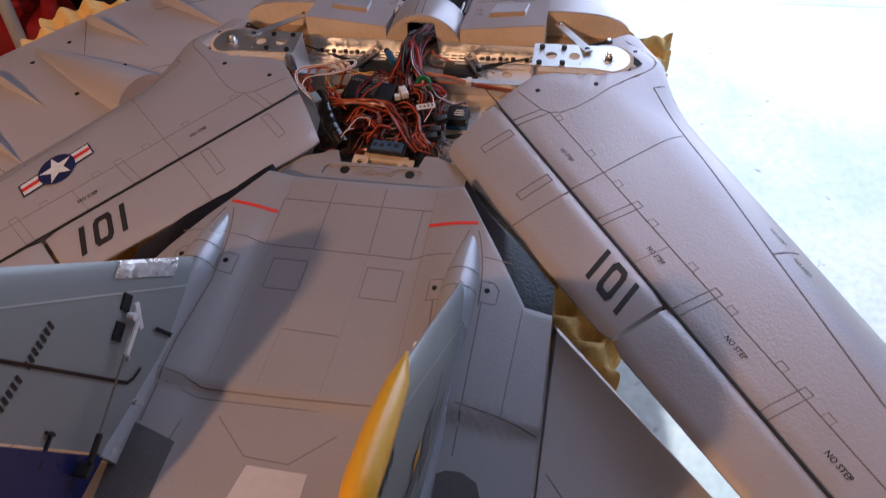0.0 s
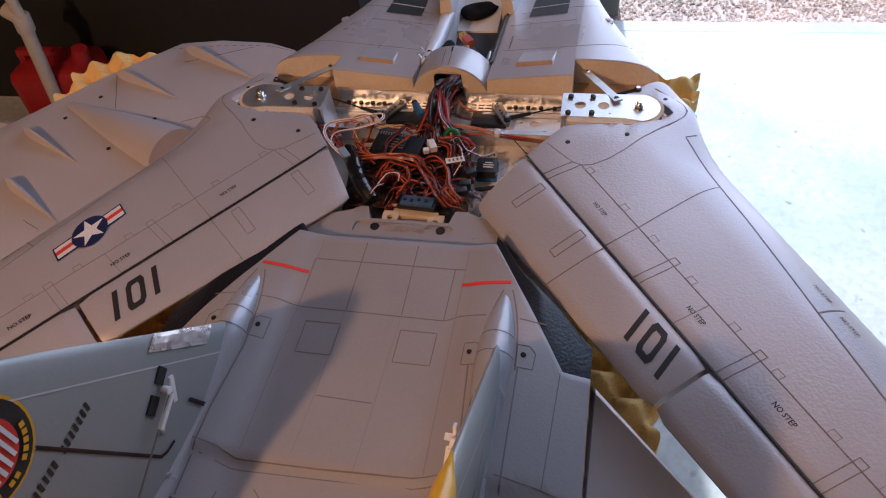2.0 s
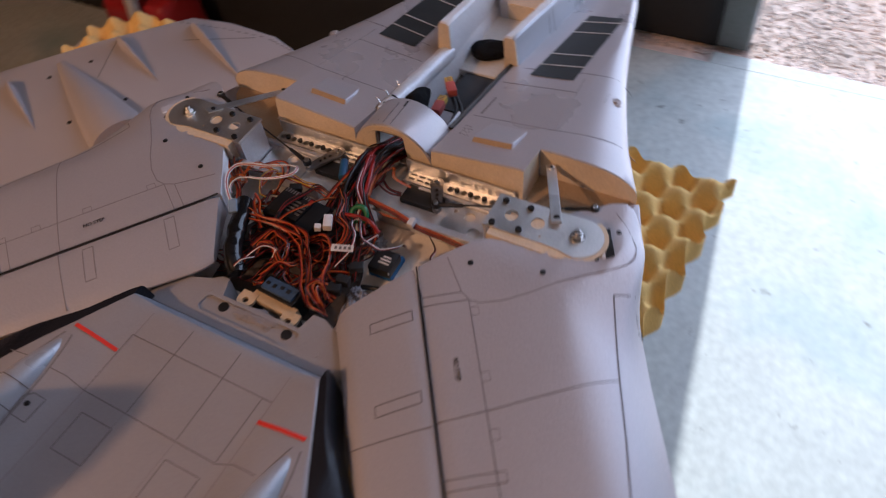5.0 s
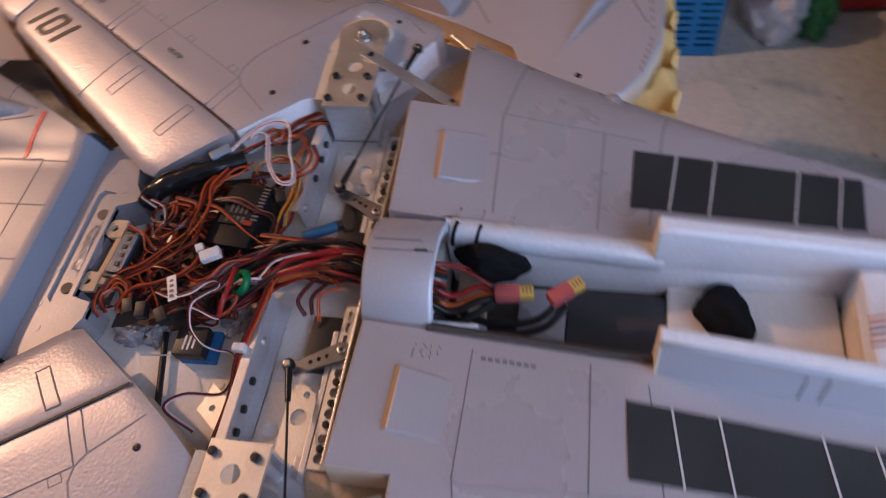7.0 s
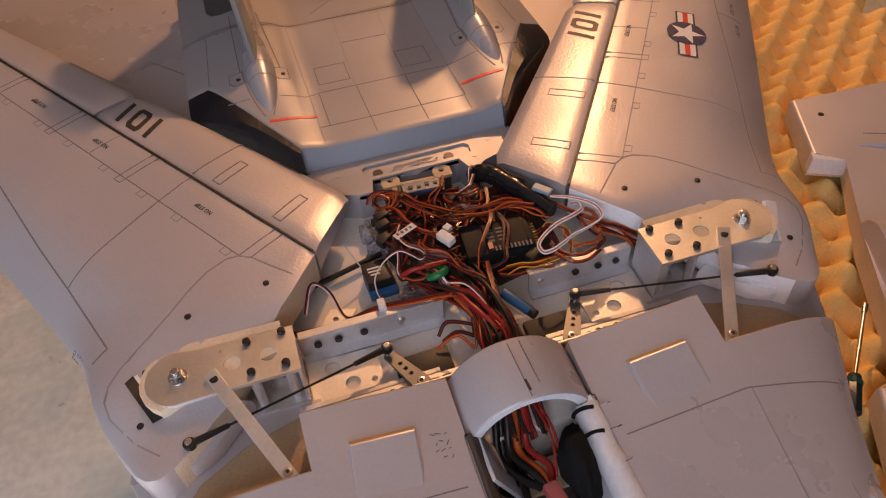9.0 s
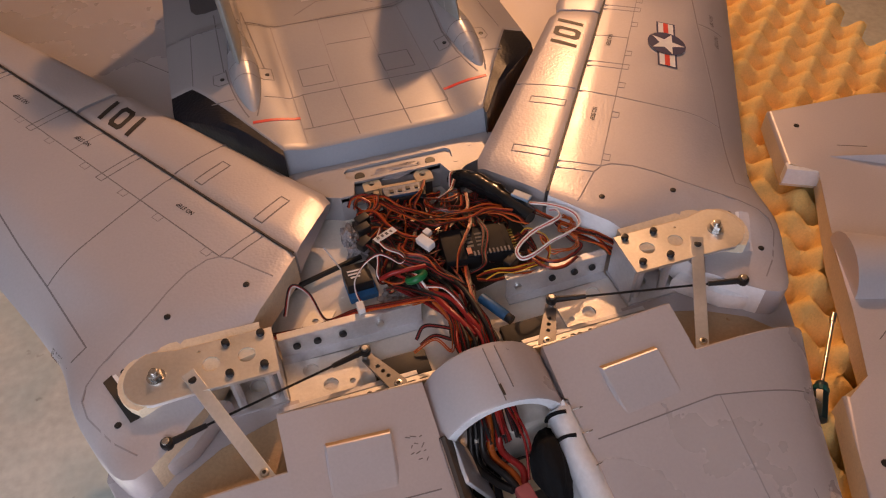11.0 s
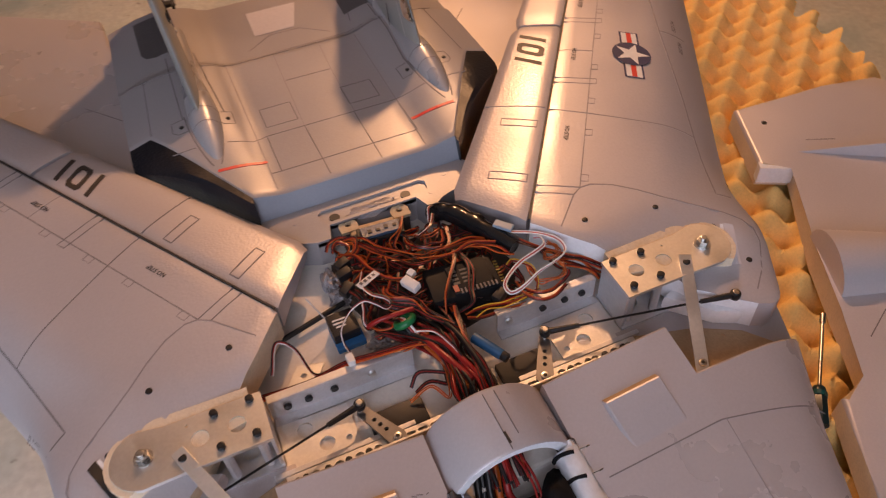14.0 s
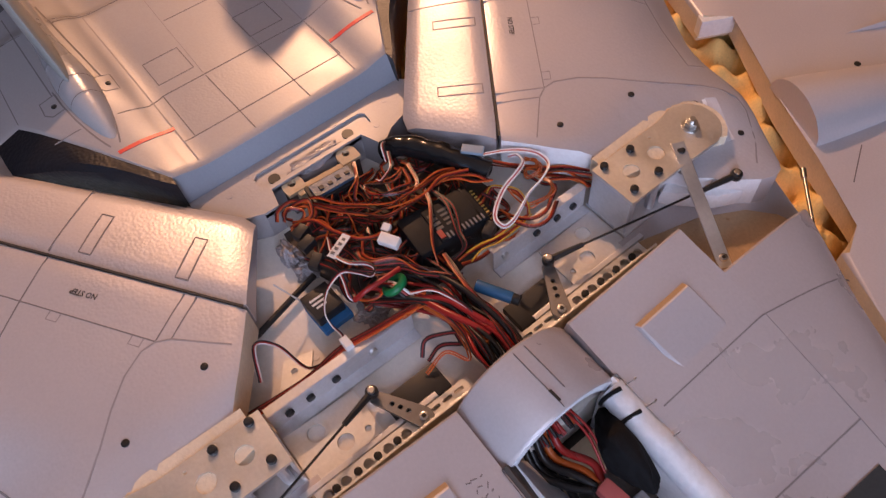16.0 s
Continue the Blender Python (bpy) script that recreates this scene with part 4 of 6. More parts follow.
    # lettering
    for a, b, sz in ((0.112, -0.1185, 0.0100), (0.255, -0.119, 0.0105), (0.356, -0.120, 0.0112), (0.458, -0.121, 0.0112), (0.56, -0.122, 0.0112)):
        if s < 0:
            a, b = (0.119, b) if a < 0.12 else (a - 0.0105, b - 0.0035)
        lettering("lettering", "NO STEP", sz * 0.60, lambda x, y, a=a, b=b: onto(a + s * x, b + y), M_INK, wing, "small black NO STEP warning", stretch=0.84, bold=0.018)
    for a, b in ((0.281, -0.0135), (0.317, -0.0215), (0.087, 0.029)):
        lettering("lettering", "NO STEP", 0.0060, lambda x, y, a=a, b=b: onto(a + s * x, b - 0.1 * s * x + y), M_INK2, wing, "small black NO STEP warning", stretch=0.86, bold=0.02)
    num, nv = (0.2590, -0.163) if s > 0 else (0.2535, -0.1685)
    for k, ch in ((-1, "1"), (0, "0"), (1, "1")):
        # squared figures one, zero, one
        cx = num + 0.0205 * k
        if ch == "1":
            lay([(cx - 0.0027, nv - 0.015), (cx + 0.0027, nv - 0.015), (cx + 0.0027, nv + 0.015), (cx - 0.0027, nv + 0.015)], lambda a, b: on(a - 0.44 * (b - nv), b), M_INK, "number", wing, "black figure one", 2)
        else:
            o = [(-0.0095, -0.010), (-0.0065, -0.015), (0.0065, -0.015), (0.0095, -0.010), (0.0095, 0.010), (0.0065, 0.015), (-0.0065, 0.015), (-0.0095, 0.010)]
            i_ = [(x * 0.46, y * 0.62) for x, y in o]
            vs = [(cx + x, nv + y) for x, y in o] + [(cx + x, nv + y) for x, y in i_]
            obj("number", [on(a - 0.44 * (b - nv), b) for a, b in vs], [(k2, (k2 + 1) % 8, 8 + (k2 + 1) % 8, 8 + k2) for k2 in range(8)], M_INK, wing, "black figure zero")
    if s < 0:
        insignia(wing, lambda a, b, c: on(0.2485 - a - 0.13 * b, -0.0640 + b + 0.13 * a, c), 0.0197)

# ---- centre section ----
DECK = -0.042
part("centre_deck", box_bm((0, -0.055, -0.076), (0.44, 0.30, 0.068), 0.003), M_BAYW, plane, "cream white foam deck of the wing bay")
poly = [(-0.098, -0.2005), (0.098, -0.2005), (0.118, -0.178), (0.072, -0.160), (0.058, -0.154), (0.046, -0.154), (0.042, -0.1705), (-0.040, -0.1705), (-0.046, -0.154), (-0.054, -0.154), (-0.062, -0.160), (-0.118, -0.178)]
groove = [(-0.055, -0.187), (-0.051, -0.1905), (0.044, -0.1905), (0.048, -0.187), (0.047, -0.177), (0.043, -0.1742), (-0.050, -0.1742), (-0.054, -0.177)]
part("deck_shelf", plate_bm(poly, [groove], -0.0195, -0.0135), M_REAR, plane, "raised silver shelf behind the wiring bay")
part("shelf_base", prism_bm([(x * 0.997, y) for x, y in poly], -0.0425, -0.0158), M_REAR, plane)
for k in range(34):
    x, y = rng.uniform(-0.13, 0.13), rng.uniform(-0.14, 0.045)
    part("dimple", cyl_bm((x, y, DECK - 0.001), (x, y, DECK + 0.0006), 0.0028, n=10), M_BAYW, plane)
# thin sheet on the deck, its dark colour stands for shade under the wiring
part("bay_shade_sheet", prism_bm([(-0.085, -0.148), (0.052, -0.150), (0.058, -0.120), (0.046, -0.085), (0.020, -0.040), (-0.030, -0.036), (-0.078, -0.046), (-0.095, -0.080)], -0.0425, -0.0412), M_BAY, plane, "thin sheet coloured as the shade under the wiring")
for x, y in ((-0.075, -0.188), (-0.055, -0.170), (0.07, -0.186), (0.085, -0.176), (-0.03, -0.194), (0.02, -0.193), (0.05, -0.194)):
    part("dimple", cyl_bm((x, y, -0.0145), (x, y, -0.0132), 0.0026, n=10), M_REAR, plane)
for s in (-1, 1):
    part("raw_strip", prism_bm([(s * x, y) for x, y in ((0.128, 0.024), (0.216, 0.024), (0.216, 0.0945), (0.128, 0.0945))], -0.0425, -0.0405, 0.0005), M_FOOT, plane, "bare brown foam beside the pivot")
# two holes in the groove of the shelf
for x in (-0.033, 0.035):
    part("hole", cyl_bm((x, -0.1795, -0.019), (x, -0.1795, -0.0150), 0.0048, n=18), M_PLASTIC, plane)
# smeared glue in the groove and lumps of it beside the wiring
def glue(c, r, seed, label):
    bm = bmesh.new()
    bmesh.ops.create_icosphere(bm, subdivisions=5, radius=1)
    for v_ in bm.verts:
        n_ = noise.fractal(v_.co * 1.8 + Vector((seed, 0, 0)), 0.8, 2.0, 4)
        v_.co = Vector(c) + Vector((v_.co.x * r[0] * (1 + 0.35 * n_), v_.co.y * r[1] * (1 + 0.5 * n_), v_.co.z * r[2] * (1 + 0.3 * n_)))
    part("glue_smear", bm, M_GLUE, plane, label, smooth=True)


glue((0.002, -0.1765, -0.0160), (0.024, 0.0070, 0.0026), 0.0, "smeared bluish white glue")
glue((0.059, -0.128, -0.040), (0.008, 0.012, 0.011), 3.0, "lump of bluish white glue")
glue((0.056, -0.109, -0.041), (0.009, 0.009, 0.009), 5.0, "lump of bluish white glue")
glue((0.038, -0.050, -0.041), (0.013, 0.010, 0.007), 8.0, "lump of bluish white glue")
part("latch_block", box_bm((0.004, -0.1565, -0.0225), (0.048, 0.010, 0.010), 0.001, (0, 0, -4)), M_WOOD, plane, "small pale wooden latch block")
for x, y in ((-0.021, -0.1635), (0.027, -0.166)):
    part("latch_tab", plate_bm([(x + 0.0085 * math.cos(radians(d)), y - 0.0005 + 0.0075 * math.sin(radians(d))) for d in range(-180, 1, 15)] + [(x + 0.0080, y + 0.008), (x - 0.0080, y + 0.008)], [circle(0.003, 14, (x, y - 0.001))], -0.0195, -0.0165), M_WOOD, plane)
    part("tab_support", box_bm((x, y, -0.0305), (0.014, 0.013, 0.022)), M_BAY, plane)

for s in (-1, 1):
    # pivot plate
    arc = [(PIV + 0.0225 * math.cos(a), 0.0225 * math.sin(a)) for a in [radians(d) for d in range(-80, 81, 16)]]
    out = [(0.138, -0.018), (0.205, -0.0185)] + arc + [(0.20, 0.0215), (0.138, 0.0215)]
    holes = [circle(0.0062, 18, (0.183, 0.001)), circle(0.0062, 18, (0.158, 0.001)), circle(0.0012, 8, (0.19, -0.012))]
    plate = part("pivot_plate", plate_bm([(s * x, y) for x, y in out], [[(s * x, y) for x, y in h] for h in holes], -0.0005, 0.0025), M_ALU, plane, "drilled aluminium wing pivot plate")
    part("lower_plate", plate_bm([(s * x, y) for x, y in out], [[(s * x, y) for x, y in h] for h in holes], -0.040, -0.037), M_ALUD, plane)
    part("web", box_bm((s * 0.1395, 0.0015, -0.019), (0.0025, 0.036, 0.036), 0.0004), M_ALUD, plane)
    for x, y in ((0.146, -0.014), (0.171, -0.013), (0.196, 0.012), (0.171, 0.014), (0.147, 0.014)):
        bolt("bolt", plate, (s * x, y, 0.0024), 0.0030, 0.0032, M_BOLT)
        part("spacer", cyl_bm((s * x, y, -0.037), (s * x, y, -0.0006), 0.0035, n=10), M_ALUD, plane)
    # pivot bolt with washer and nut
    part("washer", cyl_bm((s * PIV, 0, 0.0024), (s * PIV, 0, 0.0034), 0.0066, n=20), M_STEEL, plate)
    part("nut", cyl_bm((s * PIV, 0, 0.0033), (s * PIV, 0, 0.0075), 0.0048, n=6, bevel=0.0005), M_STEEL, plate)
    part("bolt_end", cyl_bm((s * PIV, 0, 0.007), (s * PIV, 0, 0.0105), 0.0027, n=12, bevel=0.0006), M_STEEL, plate)
    # raw foam rim round the plate
    rim = [(PIV + 0.0265 * math.cos(a), 0.0265 * math.sin(a)) for a in [radians(d) for d in range(-100, 61, 16)]]
    rim = [(0.146, -0.026), (0.21, -0.0275)] + rim + [(0.20, 0.010), (0.146, 0.0)]
    part("foam_rim", prism_bm([(s * x, y) for x, y in rim], -0.02, 0.0016), M_RAW, plane, "raw cut foam round the pivot plate")
    # flat strap to the body
    a, b = Vector((s * 0.196, 0.011, 0.0045)), Vector((s * 0.161, 0.085, -0.0165))
    d = (b - a).normalized()
    up = Vector((0, 0, 0.0016))
    part("strap", box_bm((a + b) / 2, (0.0095, (b - a).length + 0.012, 0.0018), 0.0004, (math.degrees(math.asin(d.z)), 0, math.degrees(math.atan2(-d.x, d.y)))), M_ALU, plane, "flat aluminium strap")
    bolt("bolt", plane, tuple(b + up * 0.6), 0.0030, 0.0025, M_STEEL)
    # wing horn with ball, pushrod and servo arm
    ball, joint, axle = Vector((s * 0.219, 0.0465, -0.010)), Vector((s * 0.076, 0.006, -0.024)), Vector((s * 0.059, 0.038, -0.030))
    part("wing_horn", prism_bm([(s * x, y) for x, y in ((0.175, 0.016), (0.210, 0.006), (0.240, 0.030), (0.236, 0.050), (0.222, 0.056), (0.205, 0.047))], -0.040, -0.022, 0.006), M_WHITEFOAM if s < 0 else M_GREY, plane, "bare foam wing root with horn", smooth=True)
    r_ = (ball - joint).normalized()
    part("pushrod", cyl_bm(joint + r_ * 0.02, ball - r_ * 0.02, 0.0009, n=8), M_BOLT, plane, "thin dark steel pushrod", smooth=True)
    for e, sg in ((joint, 1), (ball, -1)):
        link = part("ball_link", merge(cyl_bm(e - Vector((0, 0, 0.0026)), e + Vector((0, 0, 0.0026)), 0.0044, n=14, bevel=0.001), cyl_bm(e + r_ * sg * 0.003, e + r_ * sg * 0.027, 0.0027, 0.0019, n=10)), M_BOLT, plane, "black ball link", smooth=True)
        part("ball", cyl_bm(e + Vector((0, 0, 0.002)), e + Vector((0, 0, 0.0045)), 0.0026, n=10, bevel=0.0006), M_STEEL, link)
        part("stud", cyl_bm(e - Vector((0, 0, 0.012)), e - Vector((0, 0, 0.002)), 0.0018, n=8), M_STEEL, link)
    ad = (joint - axle).normalized()
    aw = Vector((ad.y, -ad.x, 0)).normalized()
    o2 = [axle + aw * 0.0068, axle - aw * 0.0068, joint - aw * 0.0042, joint + aw * 0.0042]
    rnd = [axle - ad * 0.0068 * math.cos(t) + aw * 0.0068 * math.sin(t) for t in (-1.2, -0.6, 0, 0.6, 1.2)]
    arm_o = [(p.x, p.y) for p in (o2[1], *rnd, o2[0], o2[3], joint + ad * 0.004, o2[2])]
    arm_h = [circle(0.0017, 8, tuple((axle + ad * k)[:2])) for k in (0.011, 0.017, 0.023)]
    arm = part("servo_arm", plate_bm(arm_o, arm_h, -0.0335, -0.0305), M_ARM, plane, "drilled metal servo arm")
    bolt("screw", arm, (axle.x, axle.y, -0.0305), 0.0032, 0.0022, M_STEEL)
    part("servo", merge(box_bm((s * 0.052, 0.020, -0.046), (0.042, 0.022, 0.020), 0.0015)), M_PLASTIC, plane, "black servo case", smooth=True)
    # rear channel spar
    x0, x1 = (0.024, 0.137) if s > 0 else (0.048, 0.137)
    sp_ = part("channel_spar", box_bm((s * (x0 + x1) / 2, -0.0205, -0.030), (x1 - x0, 0.0015, 0.022), 0.0003), M_ALUD, plane, "aluminium channel spar")
    for lip in (box_bm((s * (x0 + x1) / 2, -0.0235, -0.0195), (x1 - x0, 0.0065, 0.0014), 0.0003), box_bm((s * (x0 + x1) / 2, -0.0165, -0.0405), (x1 - x0, 0.009, 0.0014), 0.0003)):
        part("flange", lip, M_ALUD, sp_)
    for x in (0.058, 0.088, 0.108, 0.124):
        part("bolt", cyl_bm((s * x, -0.0199, -0.029), (s * x, -0.0172, -0.029), 0.0030, n=12, bevel=0.0005), M_STEEL if x < 0.08 else M_BOLT, sp_, smooth=True)
    # drilled base plates on the deck
    part("base_plate", plate_bm([(s * x, y) for x, y in ((0.083, -0.010), (0.137, -0.012), (0.137, 0.026), (0.083, 0.026))], [circle(0.0062, 16, (s * 0.118, -0.001)), circle(0.0058, 16, (s * 0.106, 0.016)), circle(0.0024, 10, (s * 0.090, 0.018))], -0.0418, -0.0396), M_ALU, plane, "drilled aluminium base plate")
    part("base_plate", plate_bm([(s * x, y) for x, y in ((0.088, -0.052), (0.108, -0.058), (0.122, -0.040), (0.104, -0.030))], [circle(0.0025, 10, (s * 0.106, -0.047))], -0.0418, -0.0400), M_ALU, plane)
    # perforated front rail
    rail_h = [slot(s * (0.030 + 0.0095 * k), y, 0.0075, 0.0026) for k in range(4) for y in (0.0365, 0.0420)] + [circle(0.0036, 12, (s * x, 0.0385)) for x in (0.074, 0.088, 0.103, 0.120, 0.133)]
    rail = part("perforated_rail", plate_bm([(s * x, y) for x, y in ((0.020, 0.032), (0.140, 0.032), (0.140, 0.047), (0.020, 0.047))], rail_h, -0.0375, -0.0350), M_ALU, plane, "perforated aluminium rail")
    part("rail_web", box_bm((s * 0.080, 0.0465, -0.028), (0.120, 0.0016, 0.016), 0.0003), M_ALU, plane)
    for x in (0.081, 0.096, 0.111, 0.127):
        part("bolt", cyl_bm((s * x, 0.0385, -0.0352), (s * x, 0.0385, -0.0322), 0.0027, n=10, bevel=0.0005), M_BOLT, rail, smooth=True)
    part("rail_bar", box_bm((s * 0.095, 0.029, -0.0385), (0.105, 0.004, 0.006), 0.0004), M_ALUD, plane)

# black antenna tube by the wing root
part("antenna_tube", cyl_bm((0.055, -0.100, -0.036), (0.118, -0.083, -0.036), 0.0024, n=10), M_PLASTIC, plane, smooth=True)

# ---- forward body ----
def fwd_z(y):
    return -0.0075 - 0.165 * (y - 0.06)


def glove_x(y):
    return float(np.interp(y, [0.09, 0.157, 0.218, 0.277, 0.342, 0.405, 0.5], [0.246, 0.215, 0.193, 0.173, 0.155, 0.139, 0.116]))


def fwd_surf(x, y):
    a = abs(x)
    z = fwd_z(y) + 0.105 * min(max(a - 0.05, 0.0), 0.09)
    xe = glove_x(y)
    x0 = min(0.13, xe - 0.012)
    if a > x0:
        q = min(1, (a - x0) / (xe - x0))
        z -= float(np.interp(y, [0.09, 0.41], [0.027, 0.018])) * (1 - math.sqrt(max(0.0, 1 - q ** 4)))
    return z


def cut_mats(v, f):
    """Raw foam on faces that look straight back."""
    idx = []
    for q in f:
        p = [Vector(v[i]) for i in q]
        n = (p[1] - p[0]).cross(p[2] - p[0])
        n = n.normalized() if n.length > 1e-12 else n
        ym = max(c.y for c in p)
        idx.append(1 if (abs(n.y) > 0.6 and ym < 0.1) or (abs(n.x) > 0.7 and ym < 0.096 and abs(p[0].x) > 0.12) else 0)
    return idx


for s in (-1, 1):
    xs = [0.0455 + (0.1457 - 0.0455) * k / 8 for k in range(9)]
    ys = [0.055, 0.0565] + [lerp(0.0565, 0.50, (k / 40)) for k in range(1, 41)]
    t_, b_ = [], []
    for x in xs:
        rt, rb = [], []
        for y in ys:
            xx = min(x, glove_x(y) - 0.001)
            rt.append((s * xx, y, fwd_surf(xx, y) - (0.0012 if y == 0.055 else 0) - (0.001 if x == xs[0] else 0)))
            rb.append((s * xx, y - (0.014 if y < 0.0552 else 0.013 if y < 0.0566 else 0), -0.10 - 0.10 * max(0, y - 0.1)))
        t_.append(rt)
        b_.append(rb)
    v, f = shell(t_, b_)
    sh = obj("shoulder", v, f, M_GREY, plane, "grey upper shoulder with raw foam rear face", smooth=True, mats=[M_GREY, M_RAW], idx=cut_mats(v, f))
    t_, b_ = [], []
    ys = [0.0940, 0.0955] + [lerp(0.0955, 0.48, (k / 36)) for k in range(1, 37)]
    for k in range(17):
        rt, rb = [], []
        for y in ys:
            xe = glove_x(y)
            xi = min(0.1455, xe - 0.012)
            x = lerp(xi, xe, 1 - (1 - k / 16) ** 1.5)
            z = fwd_surf(x, y) - (0.0012 if y == ys[0] else 0)
            rt.append((s * x, y, z))
            q = (x - xi) / (xe - xi)
            rb.append((s * x, y, min(z - 0.001, fwd_z(y) - float(np.interp(y, [0.09, 0.41], [0.026, 0.016])) - 0.022 * math.sqrt(max(0, 1 - q * q)))))
        t_.append(rt)
        b_.append(rb)
    v, f = shell(t_, b_)
    gl = obj("glove", v, f, M_GREY, plane, "grey wing glove with rounded leading edge", smooth=True, mats=[M_GREY, M_RAW], idx=cut_mats(v, f))
    # raw notch floor behind the glove
    part("lower_body", prism_bm([(s * x, y) for x, y in ((0.130, 0.020), (0.255, 0.020), (0.266, 0.030), (0.268, 0.043), (0.2475, 0.0945), (0.130, 0.0945))], -0.0465, -0.0395, 0.002, 3), M_GREY, plane, "grey lower body under the glove", smooth=True)
    part("notch_floor", prism_bm([(s * x, y) for x, y in ((0.140, 0.030), (0.190, 0.044), (0.222, 0.062), (0.236, 0.080), (0.240, 0.0948), (0.140, 0.0948))], -0.0410, -0.0380, 0.001), M_RAWD, plane, "brown raw foam behind the glove")
    for k in range(9):
        bm = bmesh.new()
        bmesh.ops.create_icosphere(bm, subdivisions=2, radius=1)
        c_ = Vector((s * (0.150 + 0.0095 * k), 0.070 - 0.006 * math.sin(k * 2.1) - 0.001 * k, -0.049 + 0.004 * math.sin(k * 1.3)))
        for v_ in bm.verts:
            v_.co = c_ + Vector((v_.co.x * 0.008, v_.co.y * 0.007, v_.co.z * 0.0065)) * (1 + 0.7 * noise.noise(v_.co * 1.7 + Vector((k, s, 0))))
        part("torn_foam", bm, M_RAW if k % 3 else M_FOOT, plane)
    # raised bump with raw rear face
    vv = []
    for (x, y, h) in ((0.0755, 0.0805, 0), (0.1205, 0.0800, 0), (0.126, 0.124, 0), (0.078, 0.126, 0), (0.0765, 0.0880, 1), (0.1195, 0.0875, 1), (0.122, 0.121, 0.02), (0.081, 0.123, 0.02)):
        vv.append((s * x, y, fwd_surf(x, y) - 0.003 + (0.0046 * h + (0.0027 if h else 0))))
    bm = bmesh.new()
    w_ = [bm.verts.new(p) for p in vv]
    for q in ((0, 1, 2, 3), (4, 5, 6, 7), (0, 1, 5, 4), (1, 2, 6, 5), (2, 3, 7, 6), (3, 0, 4, 7)):
        fc = bm.faces.new([w_[i] for i in q])
        if q == (0, 1, 5, 4):
            fc.material_index = 1
    bmesh.ops.bevel(bm, geom=[e for e in bm.edges if min(v.co.z for v in e.verts) > min(p[2] for p in vv) + 0.002], offset=0.0007, segments=1, affect="EDGES")
    part("bump", bm, [M_GREY, M_RAWD], plane, "raised grey bump with raw foam rear face")

    def fl(pts, w=0.0011, m=M_LINE, name="panel_line", gl=gl, lift=0.0002, s=s):
        ribbon(name, [(s * a, b) for a, b in pts], w, m, plane, lambda x, y: fwd_surf(x, y), lift=lift, step=0.006)

    fl([(0.055, 0.130), (0.142, 0.1295), (0.165, 0.134), (0.204, 0.142), (0.226, 0.146)], 0.0009)
    fl([(0.053, 0.206), (0.139, 0.208)])
    fl([(0.1450, 0.130), (0.139, 0.208), (0.136, 0.24)], 0.0006, M_LINE2)
    fl([(0.062, 0.243), (0.15, 0.253), (0.183, 0.262)], 0.0010)
    # vented black panel
    pl = [(0.075, 0.229), (0.126, 0.231), (0.127, 0.401), (0.083, 0.399)]
    vv = []
    for i in range(13):
        t = i / 12
        for j in range(4):
            x = lerp(lerp(pl[0][0], pl[3][0], t), lerp(pl[1][0], pl[2][0], t), j / 3)
            y = lerp(lerp(pl[0][1], pl[3][1], t), lerp(pl[1][1], pl[2][1], t), j / 3)
            vv.append((s * x, y, fwd_surf(x, y) + 0.0008))
    bp_ = obj("black_panel", vv, [(4 * i + j, 4 * i + j + 1, 4 * i + j + 5, 4 * i + j + 4) for i in range(12) for j in range(3)], M_PANEL, plane, "matt black louvre panel with pale dividing lines")
    for t in (0.165, 0.335, 0.70, 0.885):
        a = [(s * lerp(lerp(pl[0][0], pl[3][0], t), lerp(pl[1][0], pl[2][0], t), q), lerp(lerp(pl[0][1], pl[3][1], t), lerp(pl[1][1], pl[2][1], t), q) + 0.004 * q) for q in (0, 1)]
        ribbon("divider", a, 0.0014, M_PALE, bp_, fwd_surf, lift=0.0013, step=0.01)
    fl([(0.171, 0.203), (0.170, 0.223), (0.187, 0.224)], 0.0006, M_LINE2)
    # small round light on the glove edge
    c = (s * 0.180, 0.213)
    zc = fwd_surf(*c)
    part("formation_light", merge(cyl_bm((c[0], c[1], zc - 0.003), (c[0], c[1], zc + 0.0008), 0.0068, n=18, bevel=0.0006), cyl_bm((c[0], c[1], zc), (c[0], c[1], zc + 0.0024), 0.0030, 0.002, n=10)), M_GREY, plane, "small round raised fitting", smooth=True)
    # pencil notes on the shoulder: plain strokes
    if s > 0:
        for k in range(11):
            y, x = 0.093 + 0.0050 * (k % 4), 0.057 + 0.0040 * (k // 4)
            ribbon("pencil_mark", [(x, y), (x + rng.uniform(0.001, 0.004), y + rng.uniform(-0.002, 0.003))], 0.0006, M_INK2, plane, fwd_surf, lift=0.0003)
        for k in range(8):
            ribbon("lettering_bar", [(0.061, 0.136 + 0.0046 * k), (0.061, 0.1392 + 0.0046 * k)], 0.0022, M_INK2, plane, fwd_surf, lift=0.0003)
    # fuselage side wall of the cockpit tub
    t_, b_ = [], []
    ys = [0.246] + [lerp(0.248, 0.66, k / 24) for k in range(25)]
    for k, x in enumerate((0.0355, 0.038, 0.0465, 0.049)):
        rt, rb = [], []
        for y in ys:
            w = (y - 0.25) / 0.12
            z = -0.002 - 0.0195 * w
            if k in (0, 3):
                z -= 0.0025
            xx = x + 0.004 * w
            rt.append((s * xx, y, z - (0.002 if y == ys[0] else 0)))
            rb.append((s * (xx + (0.012 if k > 1 else 0)), y, -0.12 - 0.02 * w))
        t_.append(rt)
        b_.append(rb)
    v, f = shell(t_, b_)
    ix = []
